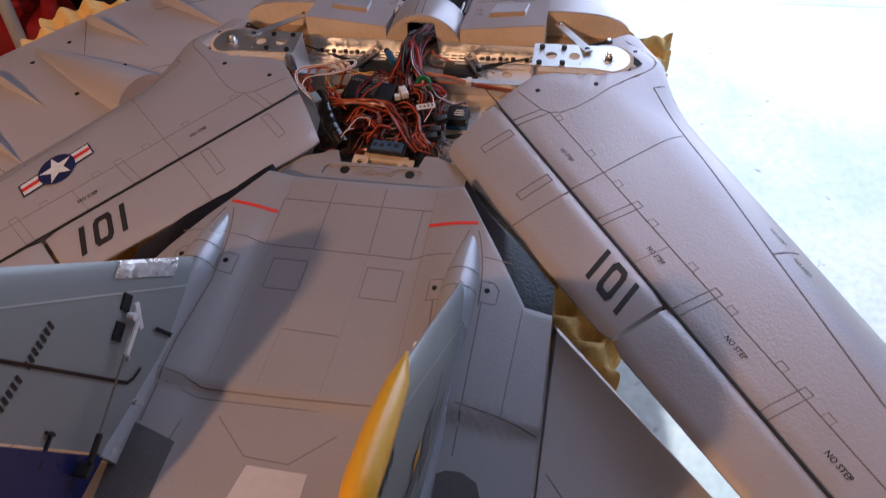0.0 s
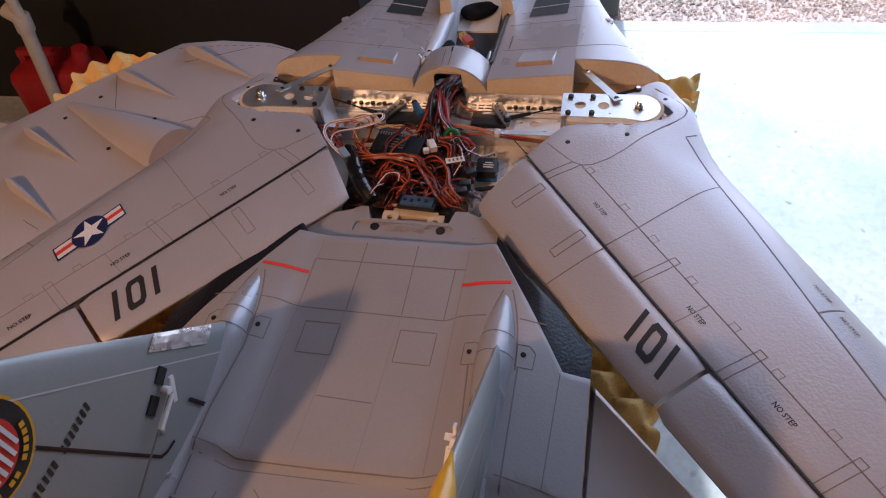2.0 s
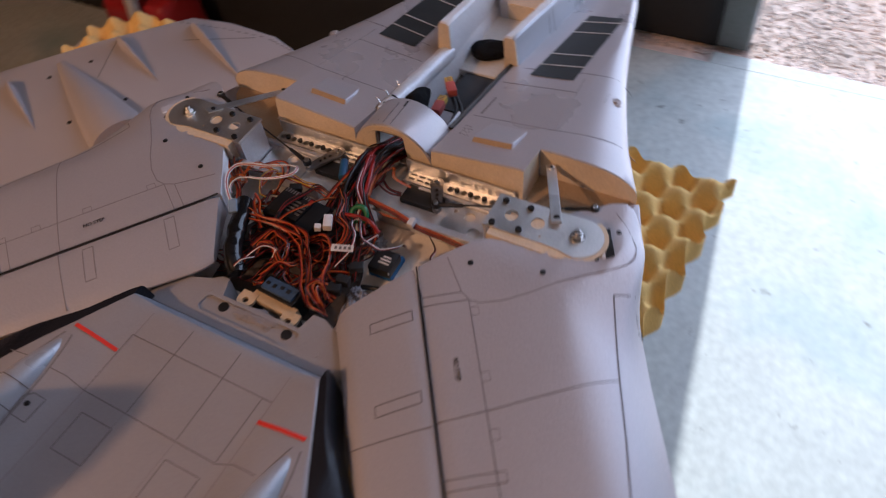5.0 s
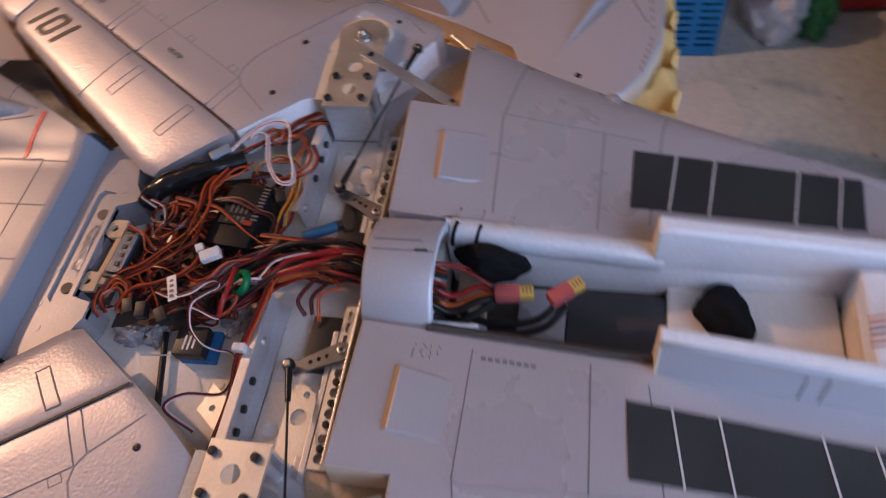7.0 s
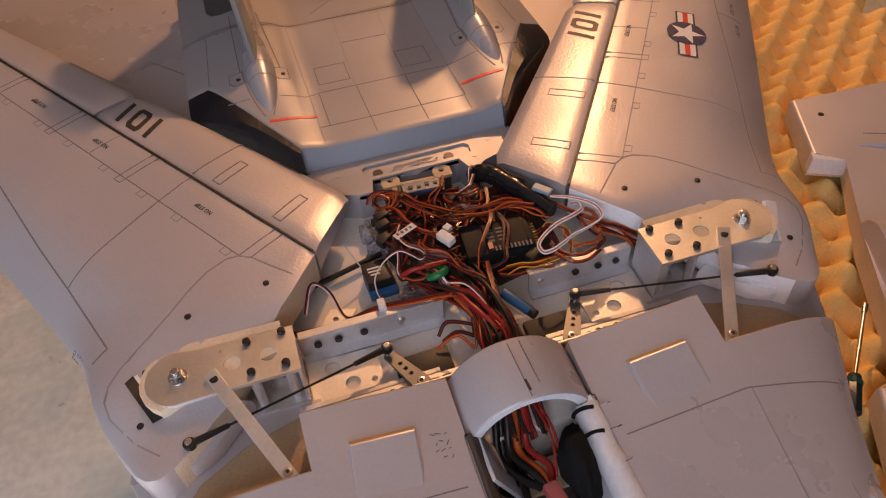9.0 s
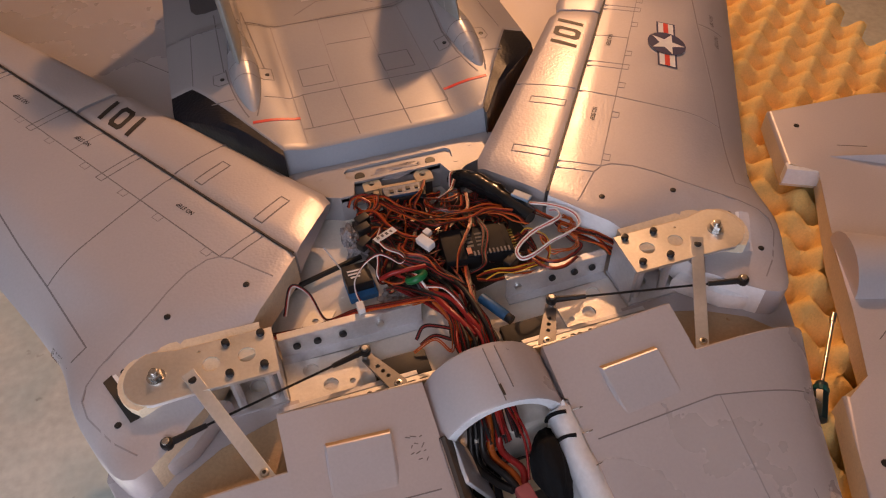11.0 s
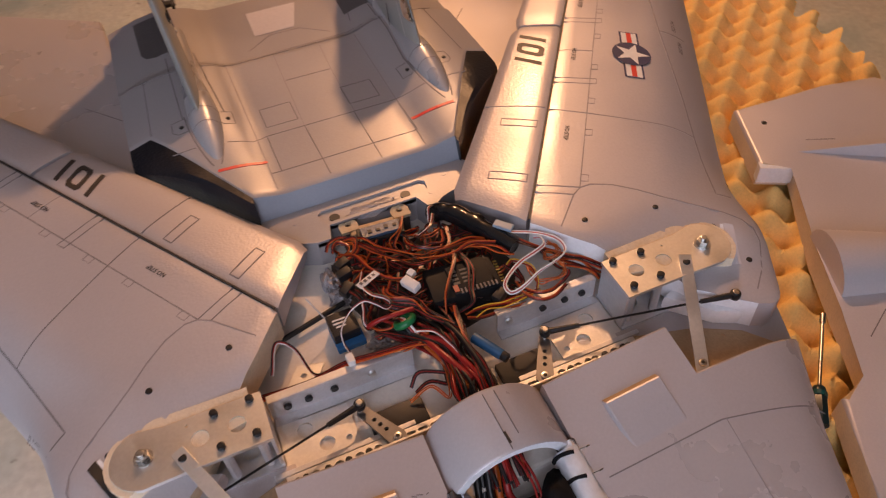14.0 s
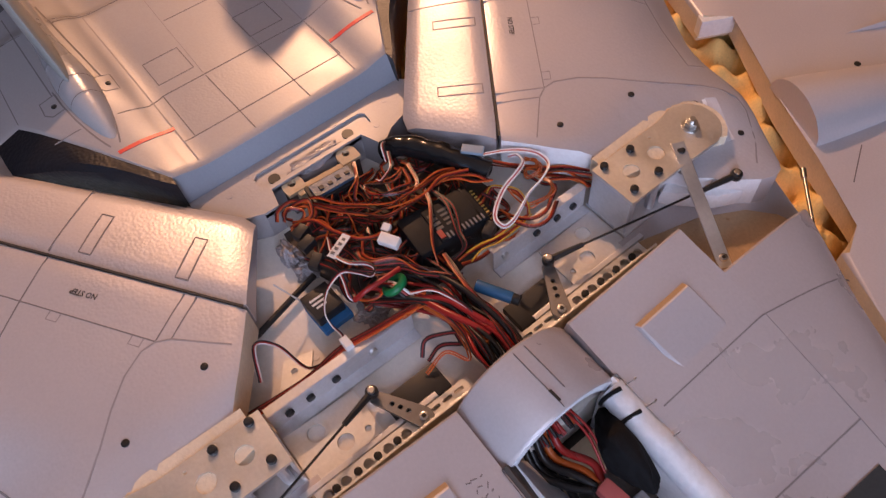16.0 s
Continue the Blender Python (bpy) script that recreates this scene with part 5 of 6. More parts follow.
    for q in f:
        p = [Vector(v[i]) for i in q]
        ym, xm = max(c.y for c in p), sum(abs(c.x) for c in p) / 4
        ix.append(1 if ym < 0.2481 and min(c.z for c in p) < -0.05 else (2 if xm < 0.046 + 0.0333 * (ym - 0.25) else 0))
    tub = obj("tub_wall", v, f, M_BLUE, plane, "white foam cockpit wall with painted outer side", smooth=True, mats=[M_BLUE, M_RAW, M_WHITEFOAM], idx=ix)
    if s > 0:
        def side(a, b, c):
            w = (a - 0.25) / 0.12
            k = (-0.0045 - 0.0195 * w - b) / (0.1155 + 0.0005 * w)
            return Vector((0.049 + 0.004 * w + 0.012 * k + c + 0.0005, a, b))
        insignia(tub, lambda a, b, c: side(0.470 + a, -0.070 + b + 0.1 * a, c), 0.020)
        for yy in (0.335, 0.348):
            obj("panel_line", [side(yy, -0.024, 0), side(yy + 0.0012, -0.024, 0), side(yy + 0.0012, -0.07, 0), side(yy, -0.07, 0)], [(0, 1, 2, 3)], M_LINE, tub)
        lay([(0.400, -0.036), (0.410, -0.036), (0.405, -0.046)], lambda a, b: side(a, b, 0.0002), M_RED, "red_triangle", tub, "small red warning triangle")
        for a, b, w, h in ((0.415, -0.075, 0.022, 0.018),):
            for (p0, p1) in (((a, b), (a + w, b)), ((a + w, b), (a + w, b + h)), ((a + w, b + h), (a, b + h)), ((a, b + h), (a, b))):
                dx, dz = (0.0006, 0) if p0[0] == p1[0] else (0, 0.0006)
                obj("panel_line", [side(p0[0] - dx, p0[1] - dz, 0), side(p1[0] - dx, p1[1] - dz, 0), side(p1[0] + dx, p1[1] + dz, 0), side(p0[0] + dx, p0[1] + dz, 0)], [(0, 1, 2, 3)], M_LINE, tub)

# battery bay between the shoulders
for s in (-1, 1):
    t_, b_ = [], []
    for y in [lerp(0.098, 0.66, k / 20) for k in range(21)]:
        d = fwd_z(min(y, 0.5))
        prof_ = [(0.0465, d - 0.002), (0.043, d + 0.0015), (0.038, d - 0.004), (0.034, d - 0.020), (0.034, -0.085)]
        t_.append([(s * x, y, z) for x, z in prof_])
        b_.append([(s * 0.0466, y, z - 0.001 * k) for k, (x, z) in enumerate(prof_)])
    v, f = shell(t_, b_)
    # one wall white foam, the other darkened by colour as its shaded side
    obj("bay_wall", v, f, M_WHITEFOAM if s < 0 else M_BAY, plane, "silvery white foam bay wall" if s < 0 else "bare foam bay wall coloured dark as in shade", smooth=True)
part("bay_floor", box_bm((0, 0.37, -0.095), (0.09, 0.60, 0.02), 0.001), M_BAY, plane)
part("bay_liner", box_bm((0.0275, 0.114, -0.042), (0.003, 0.034, 0.050), 0.001, (0, 25, 0)), M_SILV, plane, "silver sprayed foam liner beside the bridge")
part("bay_plate", box_bm((0.002, 0.169, -0.081), (0.060, 0.036, 0.004), 0.001), M_GREY, plane, "grey foam plate in the bay floor")
part("carbon_tray", box_bm((0.003, 0.225, -0.080), (0.056, 0.074, 0.004), 0.001), M_CARBON, plane, "black carbon battery tray")
part("bay_shelf", box_bm((-0.006, 0.318, -0.078), (0.062, 0.116, 0.010), 0.002, (2, 0, 0)), M_BAYW, plane, "cream foam shelf in the tub")
part("tray_block", box_bm((0.0, 0.425, -0.058), (0.070, 0.09, 0.045), 0.003), M_WHITEFOAM, plane, "white foam block in the tub")
part("block_end", box_bm((0.004, 0.3795, -0.064), (0.050, 0.004, 0.024), 0.0005), M_RAW, plane)
vv, ff = tube_geo(smooth_path([(-0.0405, 0.101, -0.0225), (-0.0405, 0.150, -0.0300), (-0.0415, 0.200, -0.0385), (-0.0425, 0.252, -0.0470)], 8), 0.0105, 16)
vv = [p + Vector((0, 0, 1)) * 0.0012 * noise.noise(p * 90) for p in vv]
obj("bay_tube", vv, ff, M_SILV, plane, "silver sprayed round ledge along the bay", smooth=True)
# black straps over the ledge, with short wire ends beside them
for y in (0.1065, 0.1235):
    hz = -0.0125 - 0.165 * (y - 0.1)
    row = [(-0.0405 - 0.0112 * math.cos(a), y + 0.003 * math.cos(a), hz - 0.0107 + 0.0112 * math.sin(a)) for a in [radians(d) for d in range(85, 186, 20)]]
    tube("ledge_strap", row, 0.0015, M_FABRIC, plane, "black strap over the silver ledge", n=3)
    part("wire_end", merge(cyl_bm((-0.046, y, hz - 0.001), (-0.050, y + 0.002, hz + 0.0035), 0.0006, n=8), cyl_bm((-0.050, y + 0.002, hz + 0.0035), (-0.0525, y + 0.0015, hz + 0.0030), 0.0006, n=8)), M_STEEL, plane)
part("wire_end", cyl_bm((-0.046, 0.146, -0.0200), (-0.0495, 0.147, -0.0155), 0.0006, n=8), M_STEEL, plane)
part("ply_former", plate_bm([(-0.036, 0.104), (0.036, 0.104), (0.036, 0.128), (-0.036, 0.128)], [circle(0.007, 16, (0.022, 0.117))], -0.074, -0.070), M_WOOD, plane, "plywood former in the bay")
part("nose_deck", box_bm((0, 0.56, -0.055), (0.082, 0.18, 0.012), 0.003, (-9, 0, 0)), M_WHITEFOAM, plane, "white foam shelf in the nose")
part("nose_body", box_bm((0, 0.57, -0.125), (0.115, 0.24, 0.07), 0.02, (-9, 0, 0)), M_BLUE, plane, smooth=True)

# arched bridge over the bay
def arch(r, h, n=18):
    return [(r * math.cos(math.pi * k / n), -0.036 + h * math.sin(math.pi * k / n)) for k in range(n + 1)]


t_, b_ = [], []
for y, sh_ in ((0.052, 0.0), (0.0535, 0.001), (0.098, 0.001), (0.1, 0.0)):
    t_.append([(x, y, z + (0.0 if 0.053 < y < 0.099 else -0.0012)) for x, z in arch(0.047 + sh_, 0.0480 - 0.09 * (y - 0.052) * 0.5)])
    b_.append([(x, y, z) for x, z in arch(0.0385, 0.0415 - 0.045 * (y - 0.052))])
v, f = shell(t_, b_)
ix = []
for q in f:
    p = [Vector(v[i]) for i in q]
    ym = sum(c.y for c in p) / len(p)
    ix.append(1 if max(c.y for c in p) < 0.0525 else (2 if min(c.y for c in p) > 0.0995 else 0))
br = obj("bridge", v, f, M_GREY, plane, "grey arched bridge over the wiring", smooth=True, mats=[M_GREY, M_RAW, M_SILV], idx=ix)
for x, y0, y1 in ((0.0010, 0.056, 0.0985), (-0.0075, 0.056, 0.090)):
    ribbon("panel_line", [(x, y0), (x - 0.0010, y1)], 0.0006, M_LINE, br, lambda a, b: 0.0120 - 0.045 * (b - 0.052) - 8 * a * a, lift=0.0006)
ribbon("slit", [(-0.0002, 0.086), (-0.0006, 0.0945)], 0.0018, M_INK, br, lambda a, b: 0.0120 - 0.045 * (b - 0.052), lift=0.0008, label="small dark slit in the bridge")
# raw foam web that closes the bridge's rear, with a cable hole
bm = plate_bm([(x, z) for x, z in arch(0.040, 0.040, 16)], [[(-0.020, -0.034), (0.018, -0.034), (0.016, 0.002), (-0.017, 0.002)]], 0, 0.006)
bm.transform(Matrix(((1, 0, 0, 0), (0, 0, 1, 0.0525), (0, 1, 0, 0), (0, 0, 0, 1))))
part("bridge_web", bm, M_RAW, plane, "raw foam web with a square cable hole")

# ---- wiring in the bay ----
STRANDS = {"servo": [(-0.00098, M_BROWN), (0.0, M_WRED), (0.00098, M_ORANGE)], "servo2": [(-0.00098, M_ORANGE), (0.0, M_WRED), (0.00098, M_BROWN)],
           "dark": [(-0.00098, M_WBLACK), (0.0, M_WRED), (0.00098, M_WBLACK)], "rx": [(-0.0009, M_WBLACK), (0.0, M_WRED), (0.0009, M_WWHITE)],
           "yel": [(-0.0008, M_YWIRE), (0.0008, M_WRED)], "org": [(-0.0008, M_ORANGE), (0.0008, M_ORANGE)], "ww": [(-0.00105, M_WIREW), (0.0, M_CONR), (0.00105, M_WIREW)], "red": [(0.0, M_WRED)], "black": [(0.0, M_WBLACK)], "white": [(0.0, M_WWHITE)], "orange": [(0.0, M_ORANGE)]}
LABELS = {"servo": "flat orange, red and brown servo lead", "servo2": "flat orange, red and brown servo lead", "dark": "flat black and red servo lead", "rx": "thin white, red and black lead",
          "yel": "twisted yellow and red lead", "org": "thin orange twin lead", "ww": "flat white and pink antenna lead in a loop", "red": "thick red power cable", "black": "thick black power cable", "white": "thin white wire", "orange": "thick orange power cable"}


def lead(kind, pts, r=None, group="wires in the bay"):
    """A lead of one to three strands through the given points."""
    path = smooth_path(pts, 7)
    st_ = STRANDS[kind]
    r = r or (0.00068 if kind == "ww" else 0.00055 if len(st_) > 1 else 0.0023)
    vs, fs, ix = [], [], []
    w = random.Random(int(1e5 * (abs(pts[0][0]) + 3 * abs(pts[-1][1]))))
    phase, turn = w.uniform(-0.5, 0.5), w.uniform(-0.07, 0.07)
    for k, (o, m) in enumerate(st_):
        v, f = tube_geo(path, r, 6 if len(st_) > 1 else 10, (o, 0), phase, turn)
        b = len(vs)
        vs += v
        fs += [tuple(b + i for i in q) for q in f]
        ix += [k] * len(f)
    ob = obj("servo_lead" if len(st_) > 1 else "power_cable", vs, fs, None, smooth=True, mats=[m for _, m in st_], idx=ix)
    return tagged(ob, LABELS[kind], "cable", group)


def run(kind, count, pts, r=None):
    """Leads that run side by side, each a little off the others."""
    for k in range(count):
        d = (k - (count - 1) / 2) * 0.0028
        w = random.Random(k * 7 + len(pts) * 31 + int(1e4 * abs(pts[0][0])))
        row = []
        for i, (x, y, z) in enumerate(pts):
            q, p = pts[min(i + 1, len(pts) - 1)], pts[max(i - 1, 0)]
            t = Vector((q[0] - p[0], q[1] - p[1], 0))
            t = t.normalized() if t.length > 1e-6 else Vector((1, 0, 0))
            e = 0.0021 if count > 1 else 0.0
            row.append((x - t.y * d + w.uniform(-e, e), y + t.x * d + w.uniform(-e, e), z - 0.0011 * (k % 2) + w.uniform(-e, e)))
        lead(kind, row, r)


run("servo", 4, [(0.037, -0.146, -0.014), (0.026, -0.134, -0.009), (0.016, -0.118, -0.006), (0.003, -0.103, -0.005), (-0.008, -0.093, -0.004), (-0.023, -0.088, -0.003), (-0.04, -0.089, -0.003), (-0.057, -0.09, -0.004), (-0.076, -0.087, -0.008)])
run("servo2", 2, [(0.046, -0.134, -0.016), (0.034, -0.122, -0.01), (0.028, -0.104, -0.008), (0.019, -0.087, -0.008), (0.008, -0.081, -0.009), (-0.006, -0.087, -0.014)])
run("servo", 4, [(0.049, -0.144, -0.02), (0.047, -0.146, -0.013), (0.04, -0.144, -0.008), (0.032, -0.135, -0.007), (0.033, -0.127, -0.008), (0.04, -0.128, -0.014), (0.049, -0.13, -0.02)])
run("servo", 1, [(-0.041, -0.089, -0.005), (-0.036, -0.075, -0.0025), (-0.025, -0.059, -0.0025), (-0.016, -0.046, -0.004), (-0.011, -0.034, -0.012)])
run("dark", 2, [(-0.045, -0.084, -0.006), (-0.046, -0.065, -0.003), (-0.038, -0.046, -0.003), (-0.03, -0.033, -0.006), (-0.016, -0.031, -0.014)])
run("servo2", 2, [(-0.016, -0.145, -0.006), (-0.009, -0.128, -0.003), (0.001, -0.121, -0.006), (0, -0.114, -0.012)])
run("servo", 2, [(-0.045, -0.116, -0.008), (-0.038, -0.099, -0.003), (-0.027, -0.097, -0.003), (-0.015, -0.103, -0.004), (-0.009, -0.115, -0.006), (-0.013, -0.12, -0.006), (-0.026, -0.112, -0.004), (-0.038, -0.113, -0.004), (-0.038, -0.123, -0.01)])
run("servo2", 1, [(0.002, -0.103, -0.012), (-0.005, -0.089, -0.007), (-0.016, -0.086, -0.006), (-0.031, -0.094, -0.008), (-0.041, -0.111, -0.012)])
run("servo", 2, [(-0.054, -0.093, -0.008), (-0.066, -0.083, -0.006), (-0.074, -0.073, -0.006), (-0.084, -0.064, -0.008)])
run("ww", 1, [(-0.094, -0.086, -0.006), (-0.107, -0.076, -0.003), (-0.117, -0.065, -0.001), (-0.122, -0.054, 0), (-0.12, -0.043, 0), (-0.108, -0.037, 0), (-0.092, -0.033, 0), (-0.079, -0.027, 0), (-0.069, -0.023, 0), (-0.061, -0.023, 0), (-0.06, -0.031, 0), (-0.067, -0.039, 0), (-0.082, -0.048, 0), (-0.099, -0.053, 0), (-0.109, -0.058, -0.001), (-0.111, -0.067, -0.003), (-0.107, -0.072, -0.006)])
run("org", 2, [(-0.115, -0.064, -0.008), (-0.121, -0.057, -0.008), (-0.117, -0.05, -0.008), (-0.109, -0.052, -0.008), (-0.109, -0.057, -0.008)])
run("org", 2, [(-0.115, -0.045, -0.012), (-0.115, -0.032, -0.009), (-0.109, -0.027, -0.008), (-0.099, -0.028, -0.008), (-0.09, -0.031, -0.008), (-0.089, -0.042, -0.01), (-0.091, -0.051, -0.014)])
run("servo", 2, [(-0.112, -0.026, -0.014), (-0.095, -0.017, -0.01), (-0.083, -0.018, -0.009), (-0.076, -0.026, -0.01), (-0.076, -0.038, -0.014), (-0.078, -0.046, -0.02)])
run("servo2", 2, [(-0.082, -0.098, -0.01), (-0.093, -0.083, -0.008), (-0.105, -0.062, -0.009), (-0.124, -0.047, -0.012), (-0.136, -0.039, -0.013), (-0.15, -0.025, -0.016)])
run("servo", 3, [(-0.118, -0.048, -0.016), (-0.132, -0.038, -0.015), (-0.139, -0.029, -0.018), (-0.145, -0.021, -0.022)])
run("dark", 1, [(-0.111, -0.067, -0.018), (-0.114, -0.043, -0.016), (-0.12, -0.034, -0.016), (-0.107, -0.027, -0.02)])
run("yel", 2, [(-0.088, -0.028, -0.016), (-0.074, -0.025, -0.014), (-0.057, -0.026, -0.014), (-0.043, -0.028, -0.014), (-0.031, -0.027, -0.015)])
run("yel", 1, [(-0.076, -0.059, -0.012), (-0.081, -0.06, -0.009), (-0.086, -0.053, -0.007), (-0.091, -0.044, -0.006), (-0.089, -0.031, -0.007), (-0.086, -0.026, -0.012)])
run("servo", 2, [(-0.081, -0.025, -0.018), (-0.069, -0.025, -0.017), (-0.053, -0.026, -0.017), (-0.037, -0.028, -0.017), (-0.025, -0.029, -0.017)])
run("servo2", 2, [(0.023, -0.083, -0.014), (0.026, -0.074, -0.01), (0.021, -0.062, -0.008), (0.007, -0.054, -0.007), (0, -0.04, -0.008), (-0.009, -0.029, -0.01), (-0.018, -0.02, -0.012)])
run("dark", 2, [(0.032, -0.104, -0.018), (0.029, -0.086, -0.012), (0.026, -0.062, -0.009), (0.009, -0.051, -0.009), (-0.001, -0.036, -0.01), (-0.014, -0.019, -0.012)])
run("red", 1, [(0.011, -0.049, -0.01), (0.025, -0.048, -0.008), (0.039, -0.049, -0.009), (0.048, -0.052, -0.016)], 0.0019)
run("red", 1, [(0.013, -0.024, -0.016), (0.009, -0.006, -0.011), (0.004, 0.009, -0.009), (-0.004, 0.029, -0.01)], 0.0026)
run("orange", 1, [(0.013, -0.019, -0.02), (0.009, -0.003, -0.016), (0.005, 0.014, -0.013), (0.001, 0.032, -0.012)], 0.0024)
run("red", 1, [(0.020, -0.030, -0.018), (0.004, -0.012, -0.009), (-0.002, 0.008, -0.006), (-0.009, 0.032, -0.008), (-0.010, 0.052, -0.018)], 0.0021)
run("black", 1, [(-0.004, -0.034, -0.014), (-0.009, -0.014, -0.007), (-0.012, 0.006, -0.006), (-0.014, 0.030, -0.008), (-0.012, 0.052, -0.018)], 0.0019)
run("servo", 2, [(-0.020, -0.040, -0.012), (-0.015, -0.022, -0.007), (-0.013, 0.000, -0.005), (-0.016, 0.022, -0.008), (-0.014, 0.046, -0.016)])
run("rx", 1, [(0.016, -0.03, -0.012), (0.005, -0.019, -0.006), (-0.001, -0.002, -0.004), (-0.003, 0.009, -0.004), (-0.003, 0.015, -0.008)])
run("rx", 1, [(0.034, -0.104, -0.012), (0.04, -0.087, -0.006), (0.037, -0.072, -0.003), (0.028, -0.063, -0.003), (0.026, -0.056, -0.003), (0.031, -0.053, -0.003), (0.036, -0.061, -0.004), (0.043, -0.07, -0.006), (0.052, -0.071, -0.01), (0.06, -0.069, -0.016), (0.068, -0.06, -0.02), (0.069, -0.052, -0.026), (0.067, -0.045, -0.032), (0.068, -0.042, -0.038)])
run("rx", 1, [(0.044, -0.073, -0.01), (0.046, -0.065, -0.012), (0.049, -0.056, -0.014), (0.047, -0.054, -0.02)])
run("dark", 2, [(0.053, -0.106, -0.02), (0.048, -0.092, -0.014), (0.044, -0.079, -0.012), (0.042, -0.069, -0.018)])
run("org", 2, [(0.016, -0.031, -0.016), (0.012, -0.024, -0.014), (0.024, -0.02, -0.016), (0.039, -0.024, -0.019), (0.062, -0.026, -0.019)])
run("rx", 1, [(-0.042, -0.134, -0.004), (-0.033, -0.118, 0), (-0.021, -0.114, -0.003), (-0.02, -0.121, -0.008)])
# leads clipped along the channel spar and short ends beside it
for d in (0.0, 0.0018, 0.0036):
    lead("servo", [(0.150, -0.034 + d, -0.026), (0.105, -0.030 + d, -0.025), (0.075, -0.031 + d, -0.020), (0.048, -0.026 + d, -0.0165), (0.017, -0.022 + d, -0.016), (0.0, -0.014 + d, -0.02)])
lead("org", [(0.041, 0.018, -0.026), (0.024, 0.017, -0.018), (0.015, 0.03, -0.02), (0.009, 0.013, -0.017), (0.008, -0.002, -0.02), (0.006, -0.012, -0.022)])
lead("rx", [(0.128, -0.046, -0.024), (0.118, -0.066, -0.014), (0.106, -0.058, -0.018), (0.099, -0.039, -0.03), (0.088, -0.030, -0.024)])
# bundle that runs under the bridge
rw = random.Random(11)
for k in range(26):
    kind = rw.choice(["dark", "dark", "black", "black", "red", "black", "dark", "dark", "servo"])
    a, b, c = rw.uniform(-0.014, 0.014), rw.uniform(-0.014, 0.003), rw.uniform(-0.012, 0.010)
    j_ = [rw.uniform(-0.0035, 0.0035) for _ in range(6)]
    lead(kind, [(0.010 + a * 2.2, -0.050 + c, -0.020 + 0.4 * b), (-0.001 + a * 1.3 + j_[0], -0.024 + c * 0.5, -0.016 + b + j_[1] * 0.6), (-0.004 + a * 0.9 + j_[2], -0.004, -0.012 + b), (-0.006 + a - j_[0], 0.016, -0.010 + b + j_[3] * 0.5), (-0.004 + a * 1.1 + j_[4], 0.036, -0.009 + b * 1.1), (-0.002 + a * 0.9 + j_[5], 0.062, -0.020 + b * 0.9), (a, 0.100, -0.034 + b)], 0.0013 if kind in ("red", "black") else None, "wires under the bridge")
# tangle of leads low in the bay
for k in range(62):
    kind = rw.choice(["servo", "dark", "dark", "dark", "servo2", "dark"])
    x, y = rw.uniform(-0.075, 0.044), rw.uniform(-0.140, -0.055)
    pts, ang = [], rw.uniform(0, 6.28)
    lvl, bend = rw.uniform(-0.036, -0.016), rw.choice((-0.9, 0.9, 0.5, -0.5))
    for i in range(rw.choice((5, 6, 7))):
        pts.append((x, y, lvl + rw.uniform(-0.003, 0.005)))
        ang += bend + rw.uniform(-0.7, 0.7)
        st_len = rw.uniform(0.012, 0.024)
        x, y = x + st_len * math.cos(ang), y + st_len * math.sin(ang)
        if not (-0.085 < x < 0.046) or not (-0.142 < y < -0.045):
            ang += 2.2
            x, y = min(0.046, max(-0.085, x)), min(-0.045, max(-0.142, y))
    lead(kind, pts)
# short ends under the bridge side
lead("dark", [(0.036, 0.006, -0.028), (0.028, 0.000, -0.022), (0.016, 0.004, -0.022), (0.004, 0.012, -0.022)])
lead("dark", [(0.034, 0.010, -0.030), (0.022, 0.008, -0.026), (0.010, 0.016, -0.026)])

# receiver with its case details
recv = thing("receiver", (-0.040, -0.063, -0.034), "black plastic radio receiver among orange leads", "receiver")
rot_r = Matrix.Translation((-0.037, -0.062, -0.0185)) @ Matrix.Rotation(radians(-6), 4, "Z")


def on_case(bm):
    bm.transform(rot_r)
    return bm


case = part("case", on_case(merge(box_bm((0, 0, -0.003), (0.058, 0.036, 0.022), 0.002), box_bm((-0.008, 0.002, 0.0085), (0.038, 0.030, 0.003), 0.001))), M_CASE, recv, smooth=True)
for k in range(10):
    part("pin_slot", on_case(box_bm((-0.024 + 0.0032 * k, 0.0150, 0.0098), (0.0014, 0.0050, 0.0008))), M_INK2, case)
    part("pin", on_case(box_bm((-0.0315, -0.0150 + 0.0032 * k, -0.001), (0.006, 0.0010, 0.0010))), M_CONY, case)
for k in range(4):
    part("label_bar", on_case(box_bm((0.0065, -0.006 + 0.0042 * k, 0.0102), (0.0055, 0.0024, 0.0005))), M_LABEL, case)
    part("label_bar", on_case(box_bm((-0.0035, -0.006 + 0.0042 * k, 0.0102), (0.0085, 0.0018, 0.0005))), M_LABEL, case)
part("label_bar", on_case(box_bm((0.0085, 0.0115, 0.0102), (0.004, 0.007, 0.0005))), M_WRED, case)
part("rib", on_case(box_bm((-0.0230, 0, 0.0094), (0.0016, 0.030, 0.0012), 0.0003)), M_PLASTIC, case)

